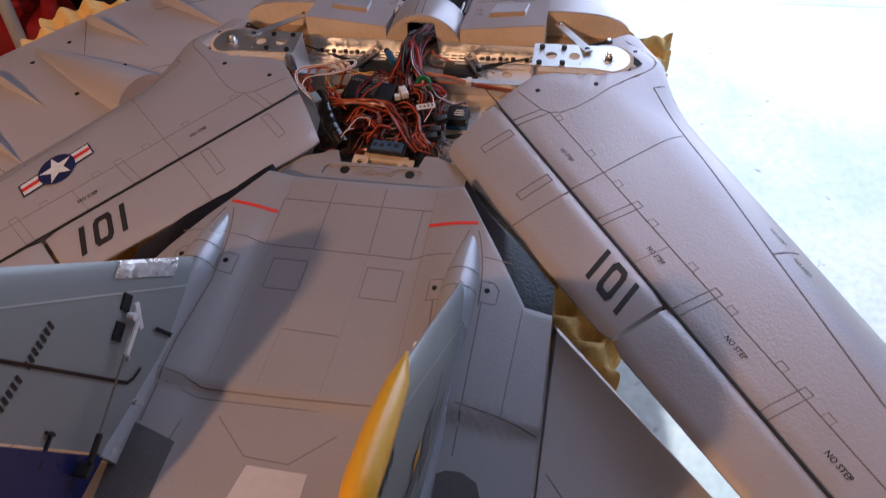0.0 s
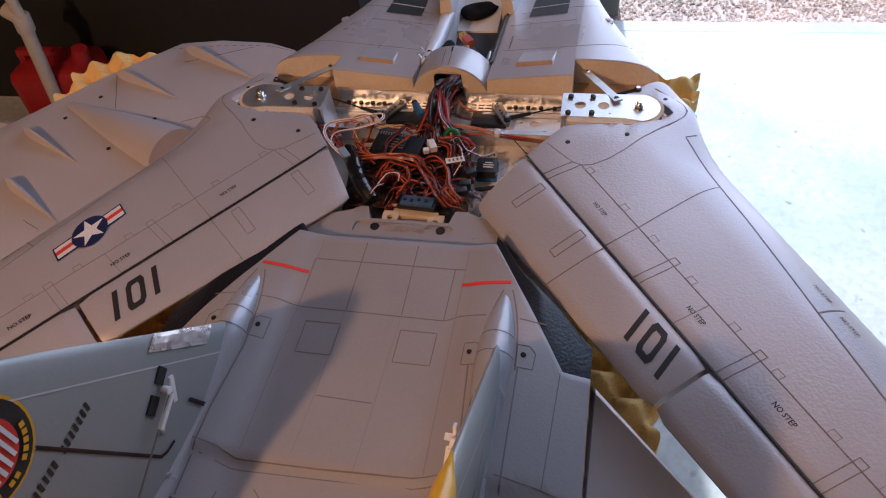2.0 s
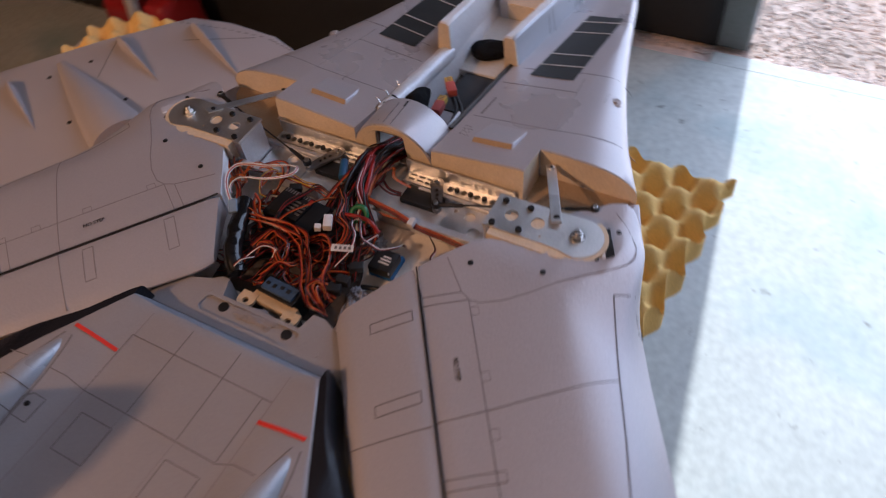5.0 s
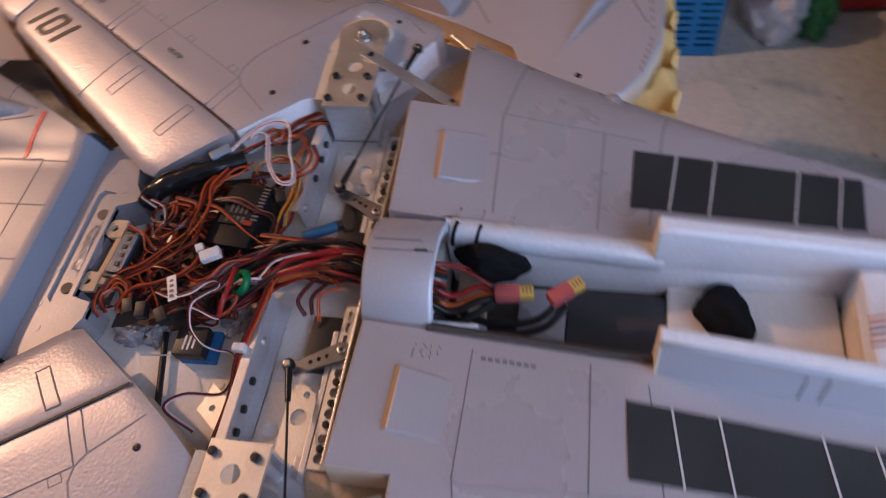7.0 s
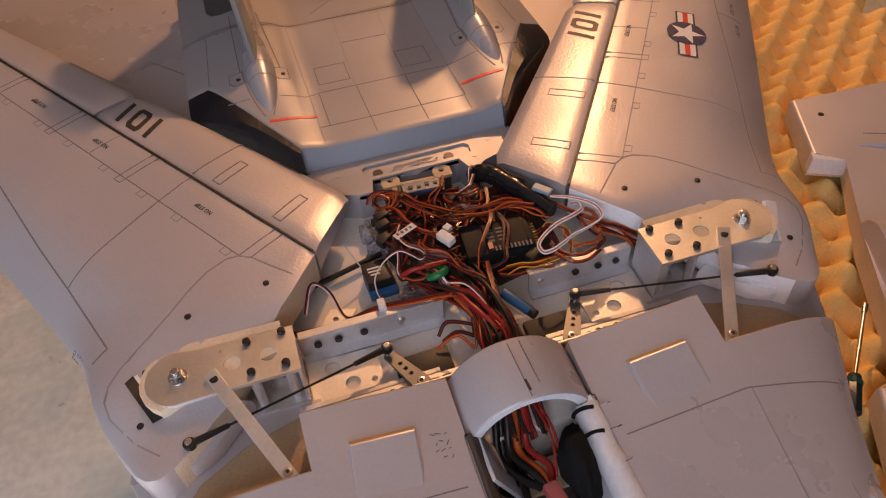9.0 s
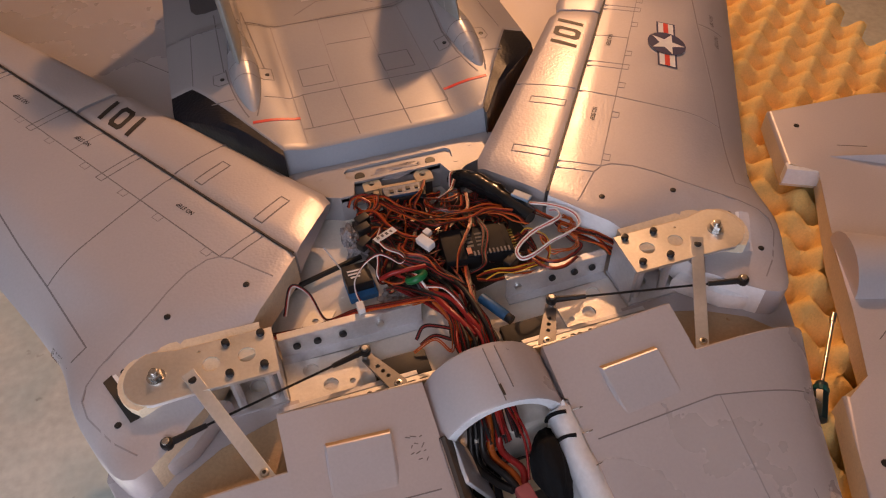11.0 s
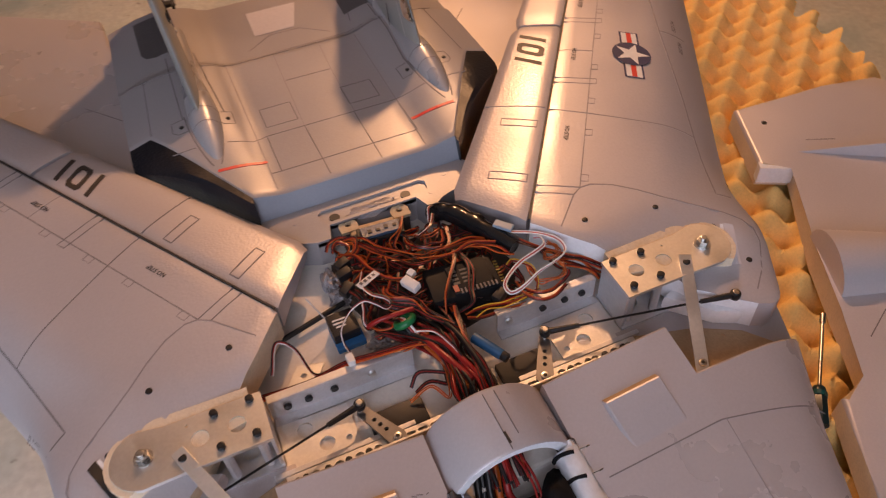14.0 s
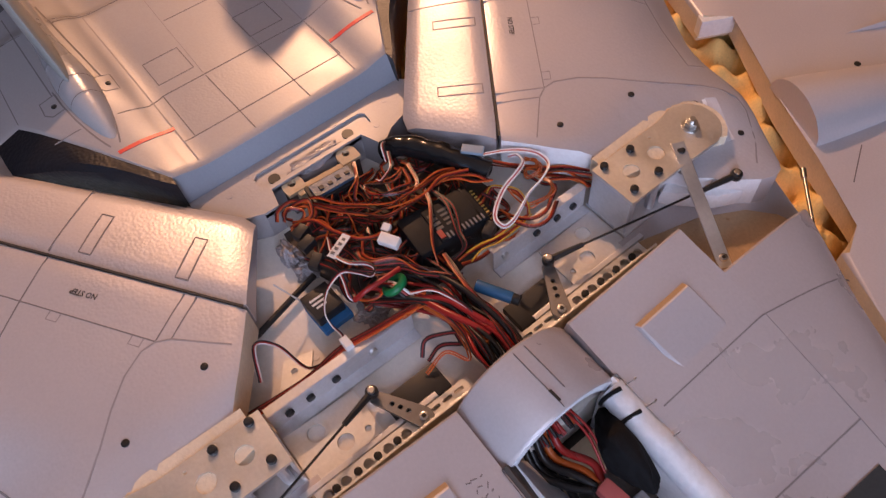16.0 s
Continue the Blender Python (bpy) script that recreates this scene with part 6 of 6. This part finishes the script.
sat = thing("small_receiver", (0.064, -0.072, -0.040), "small black satellite receiver on a blue pad", "receiver")
part("case", box_bm((0.064, -0.072, -0.0295), (0.022, 0.023, 0.010), 0.001, (0, 0, 2)), M_PLASTIC, sat, smooth=True)
part("pad", box_bm((0.063, -0.0685, -0.038), (0.024, 0.027, 0.006), 0.001, (0, 0, 2)), M_PAD, sat, "blue foam pad")
for k in range(3):
    part("label_bar", box_bm((0.066, -0.0755 + 0.0035 * k, -0.0243), (0.011 - 0.003 * (k == 2), 0.0014, 0.0004)), M_WWHITE, sat)
part("antenna", cyl_bm((0.074, -0.082, -0.030), (0.085, -0.094, -0.008), 0.0006, n=6), M_ALUD, sat)

board = thing("switch_board", (0.004, -0.145, -0.030), "blue circuit board in a black plastic tray", "circuit board")
part("tray", box_bm((0.004, -0.1445, -0.0150), (0.040, 0.018, 0.003), 0.0005, (0, 0, -4)), M_PLASTIC, board)
part("board", box_bm((0.004, -0.1445, -0.0125), (0.034, 0.013, 0.003), 0.0005, (0, 0, -4)), mat("blue_grey_board", (0.06, 0.10, 0.17), 0.35, 0, 0.3, 500, 0.3, 120), board)
for k in range(4):
    part("chip", box_bm((-0.009 + 0.0075 * k, -0.1435 - 0.001 * (k % 2), -0.0107), (0.0035, 0.0030 + 0.001 * (k % 2), 0.0012), 0.0003, (0, 0, -4)), M_PLASTIC, board)
part("support", box_bm((0.004, -0.1445, -0.029), (0.036, 0.014, 0.026)), M_PLASTIC, board)

# black shrink-wrapped bundle along the wing root
sh_v, sh_f = tube_geo(smooth_path([(-0.044, -0.146, -0.014), (-0.056, -0.134, -0.008), (-0.066, -0.118, -0.007), (-0.078, -0.096, -0.008), (-0.090, -0.074, -0.012)], 8), 0.0084, 14)
sh_v = [v + Vector((noise.noise(v * 130), noise.noise(v * 130 + Vector((5, 0, 0))), noise.noise(v * 130 + Vector((0, 9, 0))))) * 0.0014 for v in sh_v]
tagged(obj("shrink_wrap", sh_v, sh_f, M_SHRINK, smooth=True), "glossy black shrink-wrapped cable bundle", "cable")
lead("rx", [(-0.047, -0.146, -0.006), (-0.040, -0.138, 0.0), (-0.036, -0.128, -0.006)])
part("blue_sleeve", box_bm((-0.088, -0.090, 0.0005), (0.017, 0.008, 0.003), 0.001, (0, 0, -50)), mat("grey_blue_sleeve", (0.25, 0.33, 0.42), 0.4))
tagged(bpy.data.objects["blue_sleeve"], "grey-blue sleeve on a black cable bundle", "sleeve")

plug = thing("white_plug", (0.004, -0.069, -0.016), "white plastic servo plug on top of the leads", "plug")
part("body", box_bm((0.005, -0.068, -0.004), (0.008, 0.015, 0.007), 0.001, (0, 8, 28)), M_WWHITE, plug, smooth=True)
part("tab", box_bm((0.0005, -0.0775, -0.003), (0.006, 0.006, 0.005), 0.0008, (0, 8, 28)), M_WWHITE, plug)
tags = thing("paper_tag", (0.034, -0.088, -0.010), "small white paper cable tag", "tag")
part("paper", box_bm((0.034, -0.088, -0.0045), (0.020, 0.007, 0.0006), 0, (8, 4, 22)), M_WWHITE, tags)
for k in range(4):
    part("lettering_bar", box_bm((0.0285 + 0.004 * k, -0.0900 + 0.0014 * k, -0.0039), (0.0022, 0.003, 0.0003), 0, (8, 4, 22)), M_INK2, tags)
ring = thing("ferrite_ring", (0.022, -0.042, -0.034), "green ferrite ring with leads wound through", "ferrite ring")
rv, rf = [], []
for i in range(28):
    a = 2 * math.pi * i / 28
    for k in range(10):
        b = 2 * math.pi * k / 10
        rr_ = 0.0072 + 0.0026 * math.cos(b)
        p = Matrix.Rotation(radians(20), 3, "Z") @ Matrix.Rotation(radians(38), 3, "X") @ Vector((rr_ * math.cos(a), rr_ * math.sin(a), 0.0030 * math.sin(b)))
        rv.append(p + Vector((0.021, -0.042, -0.0125)))
for i in range(28):
    for k in range(10):
        rf.append((i * 10 + k, i * 10 + (k + 1) % 10, (i + 1) % 28 * 10 + (k + 1) % 10, (i + 1) % 28 * 10 + k))
obj("ring", rv, rf, M_GREEN, ring, smooth=True)
for k in range(3):
    tube("winding", [(0.024 + 0.003 * k, -0.054, -0.022), (0.021 + 0.002 * k, -0.044, -0.012), (0.018 + 0.002 * k, -0.034, -0.012), (0.014 + 0.002 * k, -0.026, -0.020)], 0.0012, (M_WWHITE, M_WRED, M_WBLACK)[k], ring)
cap = thing("capacitor", (-0.028, 0.006, -0.030), "blue shrink-wrapped capacitor beside the leads", "capacitor")
part("can", cyl_bm((-0.021, -0.007, -0.014), (-0.034, 0.016, -0.016), 0.0042, n=18, bevel=0.001), M_BLUEP, cap, smooth=True)
part("end", cyl_bm((-0.0335, 0.015, -0.016), (-0.0365, 0.0205, -0.0162), 0.0038, n=16, bevel=0.0006), M_PLASTIC, cap, smooth=True)
for x, y, rz in ((0.046, -0.123, 20), (0.051, -0.095, 35), (0.048, -0.112, 10), (-0.058, -0.036, 30)):
    c = thing("black_connector", (x, y, -0.022), "small black plastic connector", "connector", "black connectors")
    part("body", box_bm((x, y, -0.016), (0.012, 0.008, 0.008), 0.001, (0, 5, rz)), M_PLASTIC, c, smooth=True)
part("cable_clip", box_bm((0.070, -0.029, -0.016), (0.006, 0.009, 0.006), 0.001), M_WWHITE, plane)

# power leads and connectors in the battery bay
for k, (kind, x, z) in enumerate((("red", 0.000, -0.030), ("orange", 0.006, -0.034), ("black", 0.012, -0.032), ("black", 0.016, -0.040), ("black", 0.020, -0.036))):
    lead(kind, [(x * 0.6, 0.055, -0.022), (x, 0.085, z), (x + 0.004, 0.105, z - 0.012), (x - 0.004, 0.124, z - 0.010), (-0.001 + 0.002 * k, 0.136, -0.042)], 0.0026, "power cables in the bay")
for dx in (0, 0.003):
    lead("red", [(-0.006 - dx, 0.080, -0.020), (-0.010 - dx, 0.110, -0.026), (-0.005 - dx, 0.134, -0.038)], 0.0009, "power cables in the bay")
lead("black", [(0.004, 0.10, -0.055), (0.014, 0.13, -0.060), (0.012, 0.165, -0.056), (-0.004, 0.186, -0.048)], 0.0028, "power cables in the bay")
lead("black", [(0.010, 0.10, -0.060), (0.022, 0.135, -0.064), (0.016, 0.170, -0.060), (0.000, 0.188, -0.052)], 0.0028, "power cables in the bay")
for (x, y, z, rz, tip) in ((0.001, 0.146, -0.038, 7, 0.0), (-0.002, 0.183, -0.040, 38, 1)):
    c = thing("power_connector", (x, y, z - 0.008), "pink-red and yellow battery power connector", "connector", "power connectors")
    d = Matrix.Rotation(radians(rz), 3, "Z") @ Vector((0, 1, 0))
    b0 = Vector((x, y, z))
    part("red_shroud", box_bm(tuple(b0), (0.011, 0.018, 0.010), 0.002, (0, 0, rz)), M_CONR, c, smooth=True)
    part("yellow_body", box_bm(tuple(b0 + d * 0.0135), (0.0095, 0.010, 0.008), 0.0012, (0, 0, rz)), M_CONY, c, smooth=True)
    for k in range(3):
        part("label_bar", box_bm(tuple(b0 + d * (0.011 + 0.0026 * k) + Vector((0, 0, 0.0041))), (0.005, 0.001, 0.0003), 0, (0, 0, rz)), M_INK2, c)
# crumpled black hook-and-loop straps
def strap_lump(c, r, lean, seed, label):
    bm = bmesh.new()
    bmesh.ops.create_icosphere(bm, subdivisions=5, radius=1)
    for v_ in bm.verts:
        p = v_.co * (1 + 0.22 * noise.noise(v_.co * 1.4 + Vector((seed, 0, 0))) + 0.05 * noise.noise(v_.co * 4))
        p = Vector((p.x * r[0], p.y * r[1] * (1 - 0.35 * p.x), p.z * r[2] * (1 - 0.35 * abs(p.y))))
        v_.co = Vector(c) + Euler([radians(d) for d in lean]).to_matrix() @ p
    tagged(part("fabric_strap", bm, M_FABRIC, smooth=True), label, "strap", "black straps")


strap_lump((-0.022, 0.131, -0.036), (0.0125, 0.029, 0.026), (10, 14, -12), 4, "crumpled black fabric strap end against the bay wall")
strap_lump((-0.006, 0.300, -0.066), (0.026, 0.018, 0.011), (0, 0, 28), 7, "crumpled black fabric strap on the cream shelf")
for k in range(5):
    lead(("red", "orange", "black", "red", "orange")[k], [(0.026 - 0.004 * k, 0.375, -0.027 + 0.001 * k), (0.016 - 0.006 * k, 0.42 + 0.004 * k, -0.026), (-0.008 - 0.004 * k, 0.46, -0.026), (-0.018, 0.50 + 0.004 * k, -0.034)], 0.0009, "leads in the nose")

# ---- second grey part lying upside down on the mat ----
spare = thing("spare_hull_part", (-0.45, 0.03, -0.125), "grey foam belly part lying upside down on the mat", "model part")
sp_poly = [(-0.467, -0.232), (-0.427, -0.138), (-0.459, -0.121), (-0.392, -0.014), (-0.36, 0.05), (-0.327, 0.117), (-0.294, 0.121), (-0.264, 0.18), (-0.252, 0.205), (-0.260, 0.226), (-0.290, 0.246), (-0.335, 0.263), (-0.42, 0.268), (-0.488, 0.258), (-0.58, 0.16), (-0.68, 0.04), (-0.72, -0.10), (-0.66, -0.21), (-0.589, -0.222)]
bm = prism_bm(sp_poly, -0.128, -0.100)
bmesh.ops.bevel(bm, geom=[e for e in bm.edges if all(v.co.z > -0.101 for v in e.verts)], offset=0.0045, segments=3, affect="EDGES", profile=0.5)
for f in bm.faces:
    if abs(f.normal.z) < 0.2:
        f.material_index = 1
part("hull", bm, [M_SPARE, M_RAW], spare, "grey hull with raw foam cut edges", smooth=True)


def blade(a, b, h, w):
    """Slim wedge with a sharp ridge, pointed at both ends."""
    vs, fs = [], []
    N = 18
    d = Vector((b[0] - a[0], b[1] - a[1], 0))
    nrm = Vector((-d.y, d.x, 0)).normalized()
    for i in range(N + 1):
        t = i / N
        k = max(0.03, min(1.0, t / 0.78) ** 0.9 * (1 - max(0.0, (t - 0.78) / 0.22) ** 2.2))
        c = Vector((a[0], a[1], -0.1005)) + d * t
        for sx, hz in ((1, 0), (0.62, 0.55), (0.12, 0.97), (-0.12, 0.97), (-0.62, 0.55), (-1, 0)):
            vs.append(c + nrm * (w / 2 * k * sx) + Vector((0, 0, h * k * hz)))
    for i in range(N):
        fs += [(6 * i + j, 6 * i + j + 1, 6 * i + j + 7, 6 * i + j + 6) for j in range(5)]
    fs += [tuple(range(6)), tuple(6 * N + j for j in range(6))]
    return obj("blade", vs, fs, M_SPARE, spare, "slim raised fairing", smooth=True)


blade((-0.312, 0.160), (-0.476, 0.240), 0.0185, 0.012)
blade((-0.425, 0.115), (-0.562, 0.171), 0.0175, 0.011)
blade((-0.510, -0.030), (-0.640, 0.032), 0.0175, 0.011)
blade((-0.477, -0.138), (-0.602, -0.069), 0.020, 0.013)
vs, fs = [], []
a, b = Vector((-0.385, 0.004, -0.102)), Vector((-0.60, 0.095, -0.102))
dd = (b - a).normalized()
nn = Vector((-dd.y, dd.x, 0))
for i in range(13):
    t = i / 12
    r = lerp(0.040, 0.006, t ** 1.3)
    for k in range(13):
        q = math.pi * k / 12
        vs.append(a + (b - a) * t + nn * r * math.cos(q) + Vector((0, 0, 0.75 * r * math.sin(q))))
for i in range(12):
    fs += [(13 * i + k, 13 * i + k + 1, 13 * i + k + 14, 13 * i + k + 13) for k in range(12)]
fs.append(tuple(range(13)))
obj("half_cone", vs, fs, M_SPARE, spare, "half-round tapered fairing", smooth=True)
part("half_cone_cut", plate_bm([(x * 0.99, z * 0.74) for x, z in circle(0.040, 20)][0:11], [[(-0.032, 0.002), (0.032, 0.002), (0.02, 0.020), (-0.02, 0.020)]], 0, 0.004), M_RAW, spare).matrix_local = Matrix.Translation(a) @ Matrix(((nn.x, 0, -dd.x, 0), (nn.y, 0, -dd.y, 0), (0, 1, 0, 0), (0, 0, 0, 1)))
bpy.data.objects["half_cone_cut"].matrix_parent_inverse = spare.matrix_basis.inverted()
part("white_block", box_bm((-0.4435, -0.1305, -0.111), (0.038, 0.012, 0.021), 0.001, (0, 0, -28)), M_WHITEFOAM, spare)
for x, y in ((-0.48, -0.195), (-0.283, 0.182), (-0.444, 0.069), (-0.557, 0.114), (-0.483, 0.003), (-0.588, 0.063)):
    part("screw_hole", cyl_bm((x, y, -0.102), (x, y, -0.0994), 0.0032, n=12), M_PLASTIC, spare)
for p, q in (((-0.36, 0.248), (-0.46, 0.205)), ((-0.558, 0.168), (-0.519, 0.090)), ((-0.36, 0.085), (-0.40, 0.065)), ((-0.50, -0.150), (-0.53, -0.137))):
    ribbon("panel_line", [p, q], 0.001, M_LINE, spare, lambda x, y: -0.100, lift=0.0003)

# small moulded notches along the rim of the hull
for p, q in (((-0.494, 0.240), (-0.42, 0.250)), ((-0.42, 0.250), (-0.34, 0.254)), ((-0.335, 0.252), (-0.285, 0.240))):
    for k in range(6):
        x, y = lerp(p[0], q[0], k / 6), lerp(p[1], q[1], k / 6)
        part("notch", box_bm((x, y, -0.1003), (0.0068, 0.0016, 0.0012), 0.0003, (0, 0, 6)), M_LINE2, spare)

# screwdriver
sd = thing("screwdriver", (-0.32, 0.08, -0.12), "screwdriver with a dark teal handle on the mat", "screwdriver")
part("blade", merge(cyl_bm((-0.339, 0.051, -0.102), (-0.286, 0.106, -0.106), 0.0017, n=10), cyl_bm((-0.342, 0.048, -0.1015), (-0.335, 0.055, -0.1025), 0.0027, n=10)), M_STEEL, sd, smooth=True)
handle = part("handle", merge(cyl_bm((-0.288, 0.104, -0.106), (-0.283, 0.109, -0.1065), 0.0050, 0.0066, n=14, bevel=0.001), cyl_bm((-0.283, 0.109, -0.1065), (-0.265, 0.132, -0.1085), 0.0066, n=8, bevel=0.002)), M_TEALD, sd, smooth=True)
part("ring", cyl_bm((-0.284, 0.108, -0.1065), (-0.281, 0.111, -0.1067), 0.0070, n=14), M_TEAL, handle, "teal ring")

# ---- things on the garage floor ----
can = thing("fuel_can", (-1.25, 0.735, FLOOR), "red plastic fuel can on the floor by the pole", "fuel can")
bm = box_bm((-1.25, 0.735, FLOOR + 0.12), (0.25, 0.15, 0.24), 0.035, (0, 0, 4), 4)
for v_ in bm.verts:
    if v_.co.z > FLOOR + 0.16:
        v_.co.x = -1.25 + (v_.co.x + 1.25) * 0.86
part("body", bm, M_CANRED, can, smooth=True)
part("spout", cyl_bm((-1.17, 0.735, FLOOR + 0.22), (-1.15, 0.735, FLOOR + 0.275), 0.024, 0.02, n=16, bevel=0.003), M_CANRED, can, smooth=True)
part("handle", merge(box_bm((-1.28, 0.735, FLOOR + 0.262), (0.13, 0.026, 0.02), 0.008), box_bm((-1.335, 0.735, FLOOR + 0.245), (0.022, 0.026, 0.03), 0.006), box_bm((-1.225, 0.735, FLOOR + 0.245), (0.022, 0.026, 0.03), 0.006)), M_CANRED, can, smooth=True)
pole = thing("pole", (-1.255, 0.65, FLOOR), "off-white pole standing in front of the red can", "pole")
part("shaft", cyl_bm((-1.257, 0.648, FLOOR), (-1.18, 0.650, -0.305), 0.0165, n=18), M_POLE, pole, smooth=True)
part("joint", merge(cyl_bm((-1.186, 0.650, -0.34), (-1.178, 0.650, -0.296), 0.021, n=18, bevel=0.003), cyl_bm((-1.182, 0.650, -0.305), (-1.215, 0.655, -0.285), 0.019, n=18, bevel=0.003)), M_POLE, pole, "scuffed pole joint", smooth=True)
part("upper_shaft", cyl_bm((-1.18, 0.650, -0.30), (-1.15, 0.66, 0.25), 0.013, n=16), M_POLE, pole, smooth=True)
bsk = thing("basket", (-1.12, 0.34, FLOOR), "blue slotted plastic basket on the floor", "basket")


def slotted(width, tall, cols, rows):
    """Upright panel, slotted in rows, centred on its foot."""
    w_ = width / cols
    holes = [slot((c_ + 0.5) * w_ - width / 2, 0.02 + (r_ + 0.5) * (tall - 0.035) / rows, w_ * 0.72, 0.0075, 0, 4) for c_ in range(cols) for r_ in range(rows)]
    return plate_bm([(-width / 2, 0), (width / 2, 0), (width / 2, tall), (-width / 2, tall)], holes, -0.002, 0.002)


for wid, cx, cy, turn, cols in ((0.21, -0.998, 0.34, 90, 4), (0.21, -1.245, 0.34, 90, 4), (0.25, -1.12, 0.442, 0, 4), (0.25, -1.12, 0.238, 0, 4)):
    bm = slotted(wid, 0.175, cols, 8)
    bm.transform(Matrix.Translation((cx, cy, FLOOR + 0.002)) @ Matrix.Rotation(radians(turn), 4, "Z") @ Matrix.Rotation(radians(90), 4, "X"))
    part("side_panel", bm, M_BASKET, bsk)
part("rim", merge(box_bm((-0.998, 0.34, FLOOR + 0.18), (0.016, 0.22, 0.012), 0.003), box_bm((-1.245, 0.34, FLOOR + 0.18), (0.016, 0.22, 0.012), 0.003), box_bm((-1.12, 0.442, FLOOR + 0.18), (0.262, 0.016, 0.012), 0.003), box_bm((-1.12, 0.238, FLOOR + 0.18), (0.262, 0.016, 0.012), 0.003)), M_BASKET, bsk)
part("base", box_bm((-1.12, 0.34, FLOOR + 0.006), (0.244, 0.20, 0.008)), M_BASKET, bsk)
# flat rounded patch, paler than the concrete round it
tagged(lay([(-0.83 + (0.075 + 0.012 * math.sin(3 * a_)) * math.cos(a_) * 1.15, 0.41 + (0.085 + 0.012 * math.sin(2 * a_)) * math.sin(a_)) for a_ in [2 * math.pi * k / 30 for k in range(30)]], lambda x, y: Vector((x, y, FLOOR + 0.002)), M_FLOORPATCH, "floor_patch", None), "pale rounded patch on the concrete floor", "stain", kind="structure")


def lump(name, c, s, material, label, category, seed, rough=0.35):
    bm = bmesh.new()
    bmesh.ops.create_icosphere(bm, subdivisions=4, radius=1)
    for v_ in bm.verts:
        n_ = noise.fractal(v_.co * 1.6 + Vector((seed, 0, 0)), 0.8, 2.0, 4)
        p = v_.co * (1 + rough * n_)
        v_.co = Vector((c[0] + p.x * s[0], c[1] + p.y * s[1], max(c[2], c[2] + s[2] * (0.5 + p.z * 0.6))))
    return tagged(part(name, bm, material, smooth=True), label, category)


lump("cloth", (-1.10, 0.57, FLOOR), (0.09, 0.06, 0.12), M_CLOTH, "crumpled white cloth on the floor", "cloth", 3)
lump("green_bag", (-1.08, 0.645, FLOOR), (0.06, 0.035, 0.10), M_DGREEN, "dark green bag on the floor", "bag", 8)
lump("grey_bag", (-1.33, 0.58, FLOOR), (0.13, 0.05, 0.13), M_CLOTH, "pale grey plastic bag on the floor", "bag", 21)


def tyre(name, c, r, w, rz, label):
    t_ = thing(name, (c[0], c[1], FLOOR), label, "wheel")
    vs, fs = [], []
    for i in range(36):
        a_ = 2 * math.pi * i / 36
        for k in range(12):
            b_ = 2 * math.pi * k / 12
            q = Vector(((r - w / 2 + w / 2 * math.cos(b_)) * math.cos(a_), w * 0.55 * math.sin(b_), (r - w / 2 + w / 2 * math.cos(b_)) * math.sin(a_)))
            vs.append(Matrix.Rotation(radians(rz), 3, "Z") @ q + Vector((c[0], c[1], FLOOR + r)))
    for i in range(36):
        for k in range(12):
            fs.append((i * 12 + k, i * 12 + (k + 1) % 12, (i + 1) % 36 * 12 + (k + 1) % 12, (i + 1) % 36 * 12 + k))
    obj("tyre", vs, fs, M_RUBBER, t_, "", smooth=True)
    ax = Matrix.Rotation(radians(rz), 3, "Z") @ Vector((0, w * 0.35, 0))
    o = Vector((c[0], c[1], FLOOR + r))
    part("rim", cyl_bm(o - ax, o + ax, r - w * 0.8, n=24, bevel=0.004), M_JAMB, t_, smooth=True)


tyre("cart_wheel", (-0.20, 0.98), 0.15, 0.07, 60, "black rubber wheel standing in the shade")
